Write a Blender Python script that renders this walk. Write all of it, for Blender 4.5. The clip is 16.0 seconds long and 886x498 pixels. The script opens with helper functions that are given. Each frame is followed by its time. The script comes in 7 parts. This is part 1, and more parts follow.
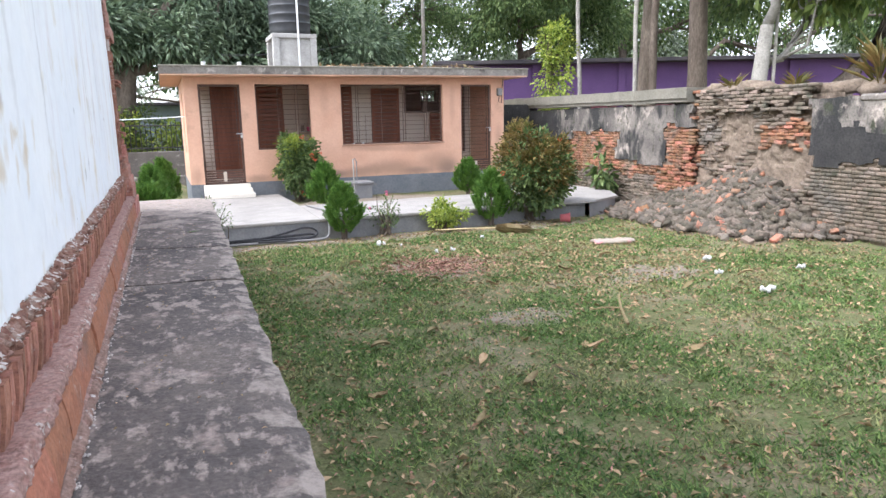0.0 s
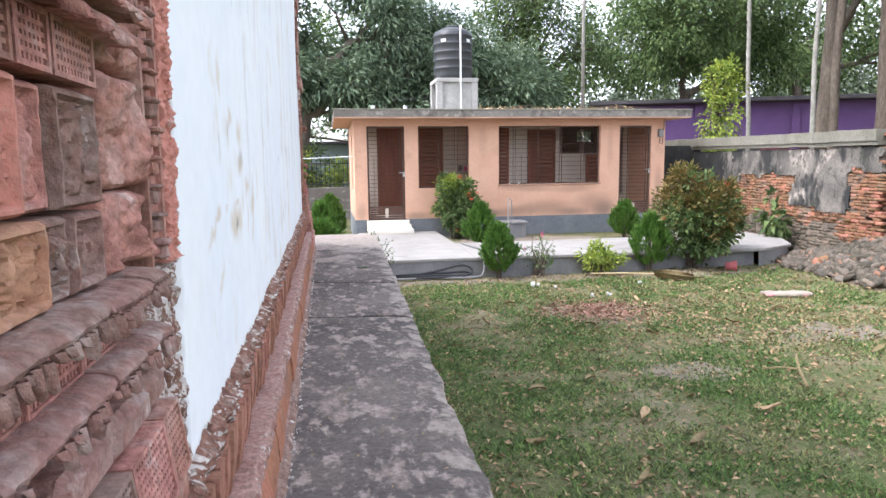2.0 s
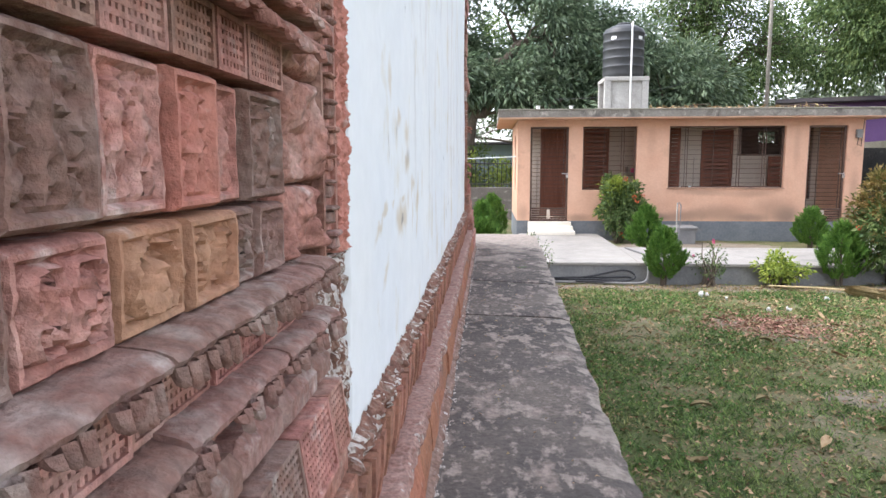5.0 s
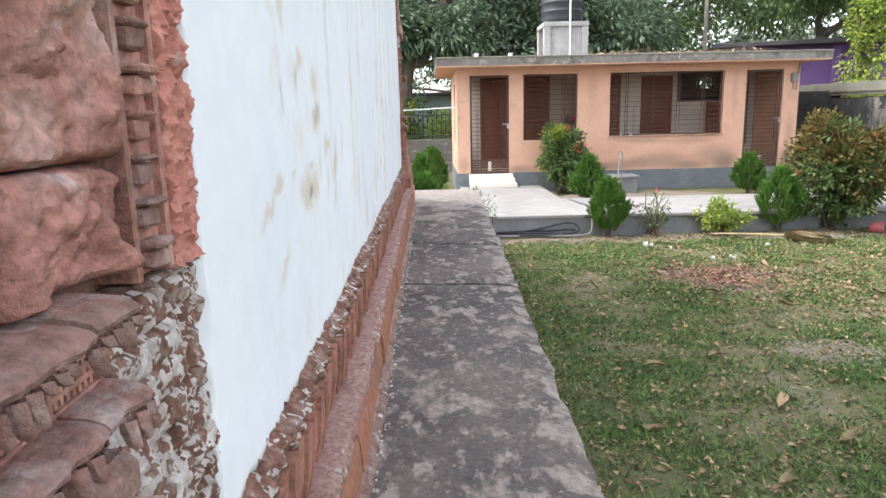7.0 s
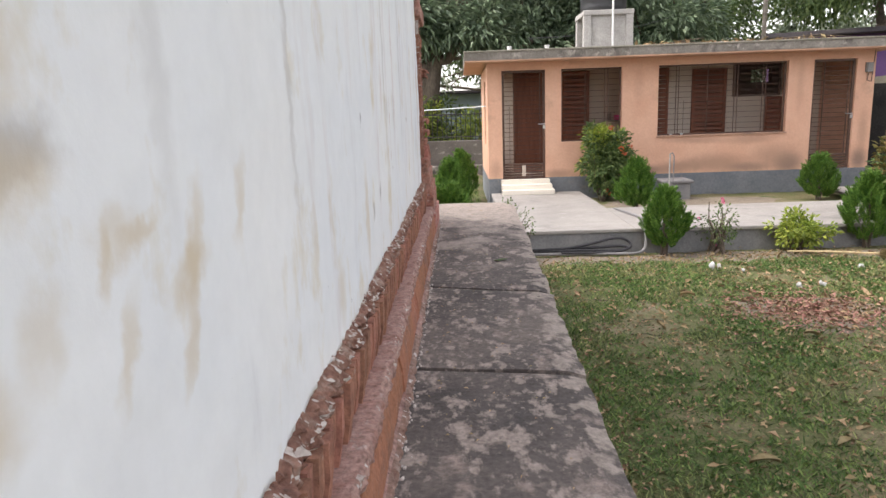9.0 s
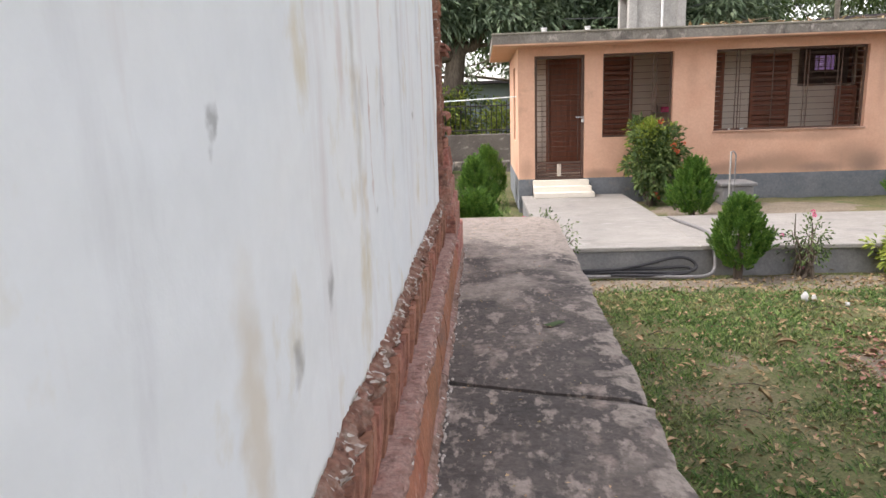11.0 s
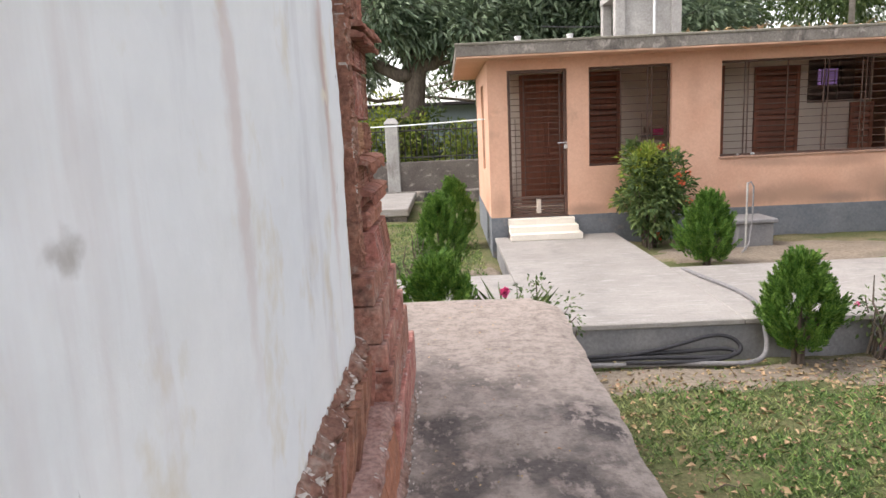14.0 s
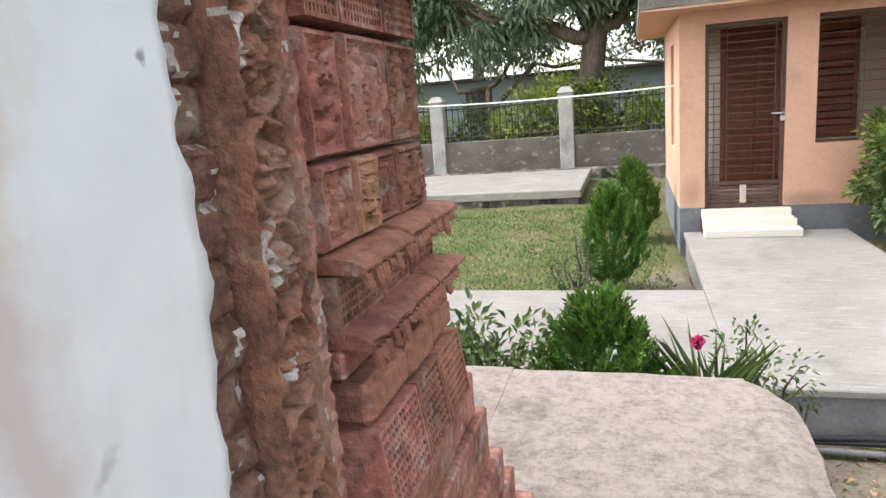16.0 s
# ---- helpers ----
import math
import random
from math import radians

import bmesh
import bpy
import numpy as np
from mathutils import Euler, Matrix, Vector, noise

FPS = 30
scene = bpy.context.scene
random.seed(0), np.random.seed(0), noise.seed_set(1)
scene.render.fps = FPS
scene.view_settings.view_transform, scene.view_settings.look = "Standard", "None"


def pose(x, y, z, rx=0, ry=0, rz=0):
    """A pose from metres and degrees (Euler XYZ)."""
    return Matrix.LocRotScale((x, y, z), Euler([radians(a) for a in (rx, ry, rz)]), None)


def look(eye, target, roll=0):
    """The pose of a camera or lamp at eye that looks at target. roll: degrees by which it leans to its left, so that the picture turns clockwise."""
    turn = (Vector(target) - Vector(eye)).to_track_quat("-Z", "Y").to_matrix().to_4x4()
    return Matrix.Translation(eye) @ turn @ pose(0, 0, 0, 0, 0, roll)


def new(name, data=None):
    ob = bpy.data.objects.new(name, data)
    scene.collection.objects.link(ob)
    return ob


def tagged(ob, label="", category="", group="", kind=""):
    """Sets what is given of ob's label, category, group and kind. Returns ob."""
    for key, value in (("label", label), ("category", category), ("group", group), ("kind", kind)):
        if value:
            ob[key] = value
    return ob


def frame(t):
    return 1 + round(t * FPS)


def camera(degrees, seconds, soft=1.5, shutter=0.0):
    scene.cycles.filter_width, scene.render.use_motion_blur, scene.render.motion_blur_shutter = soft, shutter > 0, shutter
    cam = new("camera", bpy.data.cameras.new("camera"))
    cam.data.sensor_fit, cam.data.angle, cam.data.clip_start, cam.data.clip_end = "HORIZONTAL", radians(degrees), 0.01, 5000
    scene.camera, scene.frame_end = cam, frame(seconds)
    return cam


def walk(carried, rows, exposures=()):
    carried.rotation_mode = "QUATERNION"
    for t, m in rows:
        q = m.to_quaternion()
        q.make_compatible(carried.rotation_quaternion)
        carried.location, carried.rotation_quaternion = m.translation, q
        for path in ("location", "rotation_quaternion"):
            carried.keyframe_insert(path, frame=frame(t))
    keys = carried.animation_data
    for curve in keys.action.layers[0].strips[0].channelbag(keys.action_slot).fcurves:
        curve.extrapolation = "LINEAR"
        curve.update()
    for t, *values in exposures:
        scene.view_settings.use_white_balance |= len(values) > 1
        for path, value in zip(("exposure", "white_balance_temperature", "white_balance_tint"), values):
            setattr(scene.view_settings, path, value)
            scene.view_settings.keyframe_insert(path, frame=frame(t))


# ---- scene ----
cam = camera(66.6, 16.0)
PATH = [
    (0, (-0.127, -0.169, 1.797), (0.613, 1.651, 1.426), -1.2),
    (0.5, (-0.134, -0.195, 1.813), (0.34, 1.724, 1.507), -3.3),
    (1, (-0.224, -0.205, 1.841), (0.016, 1.76, 1.558), -2.5),
    (1.5, (-0.264, -0.207, 1.855), (-0.023, 1.755, 1.553), -1.6),
    (2, (-0.266, -0.194, 1.862), (0.067, 1.762, 1.606), -0.7),
    (2.5, (-0.24, -0.221, 1.878), (0.311, 1.694, 1.708), -1.1),
    (3, (-0.233, -0.181, 1.868), (0.427, 1.697, 1.68), -0.1),
    (3.5, (-0.24, -0.206, 1.871), (0.344, 1.697, 1.676), -1.2),
    (4, (-0.268, -0.213, 1.867), (-0.026, 1.764, 1.678), -1.1),
    (4.2, (-0.274, -0.213, 1.868), (-0.173, 1.775, 1.677), -1.0),
    (6.3, (-0.234, -0.043, 1.841), (-0.444, 1.914, 1.486), 0.0),
    (6.5, (-0.243, 0.035, 1.849), (-0.37, 2.008, 1.543), 0.0),
    (7, (-0.238, 0.232, 1.866), (-0.208, 2.193, 1.475), -1.3),
    (7.5, (-0.183, 0.555, 1.873), (-0.214, 2.531, 1.569), -0.9),
    (8, (-0.203, 0.886, 1.858), (-0.199, 2.863, 1.558), -1.7),
    (8.5, (-0.212, 1.255, 1.863), (-0.176, 3.225, 1.525), -3.0),
    (9, (-0.213, 1.575, 1.894), (-0.271, 3.536, 1.501), -2.0),
    (9.2, (-0.215, 1.691, 1.893), (-0.298, 3.66, 1.552), -1.5),
    (11.3, (-0.272, 3.333, 1.9), (-0.397, 5.285, 1.481), -2.0),
    (11.5, (-0.269, 3.437, 1.922), (-0.369, 5.395, 1.527), -1.8),
    (12, (-0.281, 3.849, 1.919), (-0.285, 5.813, 1.541), -3.2),
    (12.5, (-0.278, 4.178, 1.917), (-0.182, 6.141, 1.544), -2.0),
    (13, (-0.261, 4.5, 1.938), (-0.271, 6.459, 1.532), -2.1),
    (13.5, (-0.265, 4.895, 1.971), (-0.161, 6.863, 1.631), -3.5),
    (14, (-0.25, 5.285, 1.948), (-0.275, 7.253, 1.589), -2.7),
    (14.5, (-0.232, 5.633, 1.975), (-0.312, 7.591, 1.577), -2.3),
    (15, (-0.217, 6.066, 2.031), (-0.258, 8.03, 1.656), -4.9),
    (15.5, (-0.173, 6.343, 2.037), (-0.401, 8.3, 1.694), -3.4),
    (16, (-0.176, 6.646, 2.034), (-0.722, 8.524, 1.613), -4.6),
]
walk(cam, [(t, look(eye, target, roll)) for t, eye, target, roll in PATH],
     exposures=[(0, 2.2, 6000, 14), (1.5, 2.2, 6020, 14), (2.0, 2.22, 6020, 14), (3.0, 1.98, 6180, 14), (3.5, 1.92, 6280, 15), (4.2, 2.0, 6250, 14), (6.5, 2.2, 6100, 12), (7.2, 2.1, 6300, 11), (7.6, 1.94, 6500, 13), (8.2, 1.78, 6750, 15.5), (9.0, 1.8, 6750, 15.5), (12, 1.78, 6720, 15.5), (14.5, 1.82, 6700, 16), (15.3, 1.88, 6520, 15), (16, 1.93, 6480, 12)])

# ---- world, sun, exposure ----
SUN_ELEV, SUN_AZ = radians(55), radians(262)
world = bpy.data.worlds.new("overcast_sky")
scene.world = world
world.use_nodes = True
wn = world.node_tree
sky = wn.nodes.new("ShaderNodeTexSky")
sky.sky_type, sky.sun_disc = "NISHITA", False
sky.sun_elevation, sky.sun_rotation = SUN_ELEV, SUN_AZ
sky.air_density, sky.dust_density, sky.ozone_density = 1.0, 2.0, 1.0
grey = wn.nodes.new("ShaderNodeHueSaturation")
grey.inputs["Saturation"].default_value = 0.25
wn.links.new(sky.outputs[0], grey.inputs["Color"])
wn.links.new(grey.outputs[0], wn.nodes["Background"].inputs[0])
wn.nodes["Background"].inputs[1].default_value = 0.15
sun = new("sun", bpy.data.lights.new("sun", "SUN"))
sun.data.energy, sun.data.angle, sun.data.color = 0.5, radians(20), (1.0, 0.94, 0.86)
sun_dir = Vector((math.sin(SUN_AZ) * math.cos(SUN_ELEV), math.cos(SUN_AZ) * math.cos(SUN_ELEV), math.sin(SUN_ELEV)))
sun.matrix_world = look(sun_dir * 60, (0, 0, 0))

# ---- materials ----


def material(name, cols, scale=6.0, rough=0.85, bump=0.3, bump_scale=40.0, fine=0.35, stains=(), metal=0.0, rnd=0.0, island=0.0,
             stretch=(1, 1, 1), spec=0.3, trans=0.0):
    """Procedural surface: cols mixed by a large noise, a fine grain over it, stains (colour, scale, low, high, stretch) laid on top."""
    m = bpy.data.materials.new(name)
    m.use_nodes = True
    nt = m.node_tree
    N, L = nt.nodes.new, nt.links.new
    bsdf = nt.nodes["Principled BSDF"]
    geo = N("ShaderNodeNewGeometry")

    def noise_at(sc, st=(1, 1, 1), detail=4.0, shift=0.0):
        mp = N("ShaderNodeMapping")
        mp.inputs["Scale"].default_value = st
        mp.inputs["Location"].default_value = (shift, shift * 1.7, shift * 0.6)
        L(geo.outputs["Position"], mp.inputs[0])
        n = N("ShaderNodeTexNoise")
        n.inputs["Scale"].default_value, n.inputs["Detail"].default_value = sc, detail
        n.inputs["Roughness"].default_value = 0.62
        L(mp.outputs[0], n.inputs["Vector"])
        return n.outputs["Fac"]

    ramp = N("ShaderNodeValToRGB")
    els = ramp.color_ramp.elements
    for i, c in enumerate(cols):
        pos = 0.32 + 0.36 * i / max(1, len(cols) - 1)
        e = els[i] if i < 2 else els.new(pos)
        e.position, e.color = pos, (*c, 1)
    if len(cols) == 1:
        els[1].color, els[1].position = (*cols[0], 1), 0.7
    L(noise_at(scale, stretch), ramp.inputs[0])
    col = ramp.outputs[0]

    def mixed(kind, fac, a, b):
        mx = N("ShaderNodeMix")
        mx.data_type, mx.blend_type = "RGBA", kind
        if isinstance(fac, float):
            mx.inputs["Factor"].default_value = fac
        else:
            L(fac, mx.inputs["Factor"])
        for s, v in ((6, a), (7, b)):
            if isinstance(v, tuple):
                mx.inputs[s].default_value = (*v, 1)
            else:
                L(v, mx.inputs[s])
        return mx.outputs[2]

    for k, (c, sc, lo, hi, st) in enumerate(stains):
        mr = N("ShaderNodeMapRange")
        mr.inputs["From Min"].default_value, mr.inputs["From Max"].default_value = lo, hi
        L(noise_at(sc, st, 6.0, 3.1 * (k + 1)), mr.inputs["Value"])
        col = mixed("MIX", mr.outputs[0], col, c)
    if fine:
        g = N("ShaderNodeMapRange")
        g.inputs["From Min"].default_value, g.inputs["From Max"].default_value = 0.3, 0.7
        g.inputs["To Min"].default_value, g.inputs["To Max"].default_value = 1.0 - fine, 1.0 + fine
        L(noise_at(bump_scale, stretch, 5.0), g.inputs["Value"])
        cm = N("ShaderNodeCombineColor")
        for i in range(3):
            L(g.outputs[0], cm.inputs[i])
        col = mixed("MULTIPLY", 1.0, col, cm.outputs[0])
    for amount, node, out in ((rnd, "ShaderNodeObjectInfo", "Random"), (island, "ShaderNodeNewGeometry", "Random Per Island")):
        if amount:
            src = N(node)
            g = N("ShaderNodeMapRange")
            g.inputs["To Min"].default_value, g.inputs["To Max"].default_value = 1.0 - amount, 1.0 + amount
            L(src.outputs[out], g.inputs["Value"])
            hs = N("ShaderNodeHueSaturation")
            hh = N("ShaderNodeMapRange")
            hh.inputs["To Min"].default_value, hh.inputs["To Max"].default_value = 0.5 + amount * 0.05, 0.5 - amount * 0.05
            L(src.outputs[out], hh.inputs["Value"])
            L(hh.outputs[0], hs.inputs["Hue"])
            L(g.outputs[0], hs.inputs["Value"])
            L(col, hs.inputs["Color"])
            col = hs.outputs[0]
    L(col, bsdf.inputs["Base Color"])
    bsdf.inputs["Roughness"].default_value = rough
    bsdf.inputs["Metallic"].default_value = metal
    bsdf.inputs["Specular IOR Level"].default_value = spec
    if bump:
        b = N("ShaderNodeBump")
        b.inputs["Strength"].default_value, b.inputs["Distance"].default_value = bump, 0.02
        L(noise_at(bump_scale * 0.6, stretch, 6.0), b.inputs["Height"])
        L(b.outputs[0], bsdf.inputs["Normal"])
    if trans:
        tb = N("ShaderNodeBsdfTranslucent")
        L(col, tb.inputs[0])
        ms = N("ShaderNodeMixShader")
        ms.inputs[0].default_value = trans
        L(bsdf.outputs[0], ms.inputs[1])
        L(tb.outputs[0], ms.inputs[2])
        L(ms.outputs[0], nt.nodes["Material Output"].inputs[0])
    return m


M = {}
M["plaster_white"] = material("white_plaster", [(0.74, 0.77, 0.80), (0.80, 0.81, 0.81)], 1.2, 0.8, 0.12, 14, 0.03, stains=[
    ((0.64, 0.57, 0.43), 4.2, 0.575, 0.76, (1, 1.0, 0.7)),
    ((0.52, 0.51, 0.54), 4.5, 0.57, 0.90, (1, 1.0, 0.24)),
    ((0.56, 0.47, 0.46), 2.2, 0.58, 0.86, (1, 1.6, 0.22)),
    ((0.10, 0.11, 0.12), 11.0, 0.715, 0.76, (1, 1.2, 0.55))])


def spots(m, marks, front=None):
    """Lay single stains of their own shape (y, z, half width, half height, colour, strength, slant) over a wall's colour; on a front at y = front they run along x."""
    nt = m.node_tree
    N, L = nt.nodes.new, nt.links.new
    bsdf = nt.nodes["Principled BSDF"]
    col = bsdf.inputs["Base Color"].links[0].from_socket
    geo, nz, add = N("ShaderNodeNewGeometry"), N("ShaderNodeTexNoise"), N("ShaderNodeMixRGB")
    nz.inputs["Scale"].default_value, nz.inputs["Detail"].default_value = 22.0, 6.0
    L(geo.outputs["Position"], nz.inputs["Vector"])
    add.blend_type = "LINEAR_LIGHT"
    add.inputs[0].default_value = 0.034
    L(geo.outputs["Position"], add.inputs[1])
    L(nz.outputs["Color"], add.inputs[2])
    for y, z, ry, rz, c, amount, slant in marks:
        mp, ln, mr, mx = N("ShaderNodeMapping"), N("ShaderNodeVectorMath"), N("ShaderNodeMapRange"), N("ShaderNodeMix")
        mp.vector_type = "TEXTURE"
        mp.inputs["Location"].default_value = (-0.535, y, z) if front is None else (y, front, z)
        mp.inputs["Rotation"].default_value = (math.radians(slant), 0, 0) if front is None else (0, math.radians(slant), 0)
        mp.inputs["Scale"].default_value = (1.0, ry, rz) if front is None else (ry, 0.6, rz)
        L(add.outputs[0], mp.inputs[0])
        ln.operation = "LENGTH"
        L(mp.outputs[0], ln.inputs[0])
        mr.interpolation_type = "SMOOTHSTEP"
        mr.inputs["From Min"].default_value, mr.inputs["From Max"].default_value = 1.45, 0.2
        mr.inputs["To Max"].default_value = amount
        L(ln.outputs["Value"], mr.inputs["Value"])
        mx.data_type = "RGBA"
        L(mr.outputs[0], mx.inputs["Factor"])
        L(col, mx.inputs[6])
        mx.inputs[7].default_value = (*c, 1)
        col = mx.outputs[2]
    L(col, bsdf.inputs["Base Color"])


OCHRE, ASH, ROSE = (0.58, 0.47, 0.31), (0.42, 0.40, 0.38), (0.52, 0.37, 0.33)
spots(M["plaster_white"], [
    (4.758, 1.912, 0.010, 0.090, ROSE, 0.7, 1), (4.764, 1.738, 0.009, 0.075, ROSE, 0.50, 3), (4.965, 1.916, 0.022, 0.100, ASH, 0.50, -7), (4.665, 1.924, 0.030, 0.051, ASH, 0.35, -6), (4.644, 1.730, 0.040, 0.029, OCHRE, 0.50, 82), (4.654, 1.675, 0.030, 0.031, OCHRE, 0.35, 80), (5.019, 1.913, 0.014, 0.010, (0.30, 0.28, 0.26), 0.40, 0),
    (4.791, 1.663, 0.016, 0.011, (0.30, 0.28, 0.26), 0.40, 0), (5.774, 1.870, 0.020, 0.016, ASH, 0.90, -17), (6.996, 1.804, 0.009, 0.009, (0.30, 0.28, 0.26), 0.40, 0), (7.102, 2.086, 0.006, 0.008, (0.16, 0.15, 0.14), 0.80, 0), (2.065, 1.885, 0.050, 0.030, ASH, 0.70, 0), (2.345, 1.719, 0.030, 0.063, OCHRE, 0.50, -66), (2.191, 1.792, 0.030, 0.049, OCHRE, 0.40, 90), (2.061, 1.736, 0.040, 0.028, OCHRE, 0.35, -79),
    (1.86, 1.690, 0.085, 0.050, OCHRE, 0.7, 0), (1.97, 1.695, 0.060, 0.050, OCHRE, 0.6, 0), (1.90, 1.69, 0.030, 0.012, (0.22, 0.21, 0.20), 0.8, 0), (2.02, 1.866, 0.045, 0.022, ASH, 0.7, 0), (2.03, 1.862, 0.08, 0.034, OCHRE, 0.5, 0),
    (2.03, 1.955, 0.055, 0.040, OCHRE, 0.6, 0), (1.83, 1.995, 0.040, 0.030, OCHRE, 0.6, 20), (1.79, 1.96, 0.012, 0.030, ASH, 0.6, 0), (1.63, 1.907, 0.014, 0.030, ASH, 0.6, 0),
    (1.546, 1.741, 0.050, 0.014, OCHRE, 0.6, 14), (1.70, 1.745, 0.035, 0.010, OCHRE, 0.5, 0), (1.92, 1.75, 0.028, 0.010, OCHRE, 0.6, 10), (1.45, 1.70, 0.08, 0.016, OCHRE, 0.55, 22),
    (1.56, 1.57, 0.07, 0.016, OCHRE, 0.5, 32), (1.67, 2.09, 0.03, 0.06, OCHRE, 0.5, 0), (3.85, 1.55, 0.045, 0.17, OCHRE, 0.5, 0), (3.3, 1.44, 0.05, 0.09, OCHRE, 0.4, 0),
    (2.9, 2.02, 0.018, 0.36, ASH, 0.4, 3), (2.31, 2.05, 0.03, 0.30, ASH, 0.25, 2), (4.6, 2.1, 0.03, 0.5, ASH, 0.4, 1), (5.4, 2.2, 0.04, 0.5, ASH, 0.35, 2),
    (2.36, 1.74, 0.022, 0.09, OCHRE, 0.55, -24), (2.24, 1.79, 0.05, 0.014, OCHRE, 0.5, 18), (2.33, 1.637, 0.016, 0.06, OCHRE, 0.5, -26), (2.18, 1.68, 0.016, 0.06, OCHRE, 0.45, -28),
    (2.16, 1.776, 0.012, 0.035, OCHRE, 0.5, -15), (4.26, 1.60, 0.018, 0.035, (0.2, 0.19, 0.18), 0.6, -8), (4.04, 1.55, 0.025, 0.030, (0.2, 0.19, 0.18), 0.55, 0), (3.81, 1.885, 0.010, 0.022, (0.2, 0.2, 0.2), 0.6, -10), (4.465, 2.0, 0.03, 0.12, ROSE, 0.35, 0), (2.55, 1.78, 0.02, 0.07, OCHRE, 0.4, -20),
    (6.92, 2.10, 0.034, 0.18, ROSE, 0.8, 0), (6.94, 1.83, 0.034, 0.22, ROSE, 0.5, 2), (6.2, 2.0, 0.03, 0.4, ROSE, 0.4, 2), (5.0, 2.1, 0.025, 0.4, ROSE, 0.4, 1), (6.86, 2.05, 0.06, 0.25, ASH, 0.3, 0), (6.90, 2.03, 0.045, 0.016, (0.74, 0.70, 0.58), 0.8, 12)])
TERRA_ST = [((0.55, 0.50, 0.46), 14.0, 0.60, 0.80, (1, 1, 1)), ((0.10, 0.06, 0.055), 7.0, 0.56, 0.78, (1, 1, 1))]
M["terra"] = material("terracotta", [(0.26, 0.125, 0.10), (0.39, 0.195, 0.152), (0.43, 0.285, 0.24)], 7, 0.9, 0.7, 55, 0.38, TERRA_ST, rnd=0.16)
M["terra_deep"] = material("dark_red_terracotta", [(0.22, 0.095, 0.075), (0.35, 0.155, 0.115), (0.40, 0.24, 0.19)], 8, 0.9, 0.7, 55, 0.38,
                          [((0.46, 0.385, 0.34), 18.0, 0.55, 0.74, (1, 1, 1)), ((0.08, 0.045, 0.04), 9.0, 0.57, 0.74, (1, 1, 1))], rnd=0.18)
M["terra_orange"] = material("orange_terracotta", [(0.35, 0.17, 0.105), (0.44, 0.26, 0.165)], 9, 0.9, 0.5, 60, 0.25, TERRA_ST[:1])
M["terra_red"] = material("red_terracotta", [(0.43, 0.17, 0.13), (0.50, 0.235, 0.18)], 9, 0.9, 0.5, 60, 0.25, TERRA_ST[:1])
M["terra_dust"] = material("dusty_terracotta", [(0.31, 0.215, 0.185), (0.235, 0.13, 0.105), (0.38, 0.30, 0.265)], 12, 0.95, 0.6, 60, 0.3, TERRA_ST[:1], rnd=0.12)
M["plinth"] = material("plinth_brick", [(0.22, 0.095, 0.07), (0.36, 0.17, 0.115), (0.28, 0.125, 0.09)], 4, 0.9, 0.7, 50, 0.3,
                       [((0.16, 0.08, 0.06), 10, 0.5, 0.75, (1, 0.4, 1)), ((0.45, 0.38, 0.33), 20, 0.62, 0.8, (1, 1, 1))], rnd=0.15)
M["rough_brick"] = material("crumbling_brick", [(0.15, 0.075, 0.06), (0.25, 0.125, 0.095), (0.34, 0.25, 0.21)], 16, 0.95, 0.9, 60, 0.35,
                            [((0.50, 0.45, 0.40), 22, 0.60, 0.74, (1, 1, 1))], rnd=0.2, island=0.12)
M["plinth_dust"] = material("dusty_plinth_brick", [(0.21, 0.115, 0.09), (0.31, 0.205, 0.17), (0.25, 0.14, 0.11)], 11, 0.95, 0.8, 60, 0.35,
                            [((0.42, 0.37, 0.33), 26, 0.60, 0.76, (1, 0.6, 1)), ((0.12, 0.07, 0.06), 12, 0.58, 0.75, (1, 0.5, 1))], rnd=0.15)
M["plinth_orange"] = material("orange_plinth_brick", [(0.30, 0.125, 0.075), (0.35, 0.155, 0.092), (0.26, 0.13, 0.09)], 5, 0.9, 0.6, 50, 0.25,
                              [((0.20, 0.12, 0.095), 6, 0.54, 0.72, (1, 0.4, 1)), ((0.42, 0.34, 0.29), 18, 0.62, 0.8, (1, 1, 1))], rnd=0.12)
M["lime"] = material("lime_mortar", [(0.60, 0.56, 0.52), (0.38, 0.31, 0.275)], 25, 0.95, 0.7, 70, 0.25)
M["ledge"] = material("stained_concrete", [(0.074, 0.066, 0.062), (0.12, 0.103, 0.094), (0.175, 0.147, 0.128)], 1.4, 0.9, 0.55, 45, 0.28, stains=[
    ((0.33, 0.265, 0.23), 5.5, 0.56, 0.68, (1, 0.7, 1)), ((0.33, 0.275, 0.24), 13.0, 0.55, 0.63, (1, 0.55, 1)), ((0.27, 0.225, 0.20), 34.0, 0.56, 0.66, (1, 0.5, 1)), ((0.05, 0.05, 0.05), 5.0, 0.60, 0.8, (1, 1, 1))])
M["ledge_pale"] = material("worn_concrete", [(0.33, 0.27, 0.24), (0.42, 0.36, 0.32)], 1.5, 0.9, 0.55, 45, 0.25, stains=[
    ((0.11, 0.10, 0.10), 2.2, 0.52, 0.66, (1, 1, 1)), ((0.20, 0.17, 0.155), 9.0, 0.55, 0.68, (1, 1, 1))])


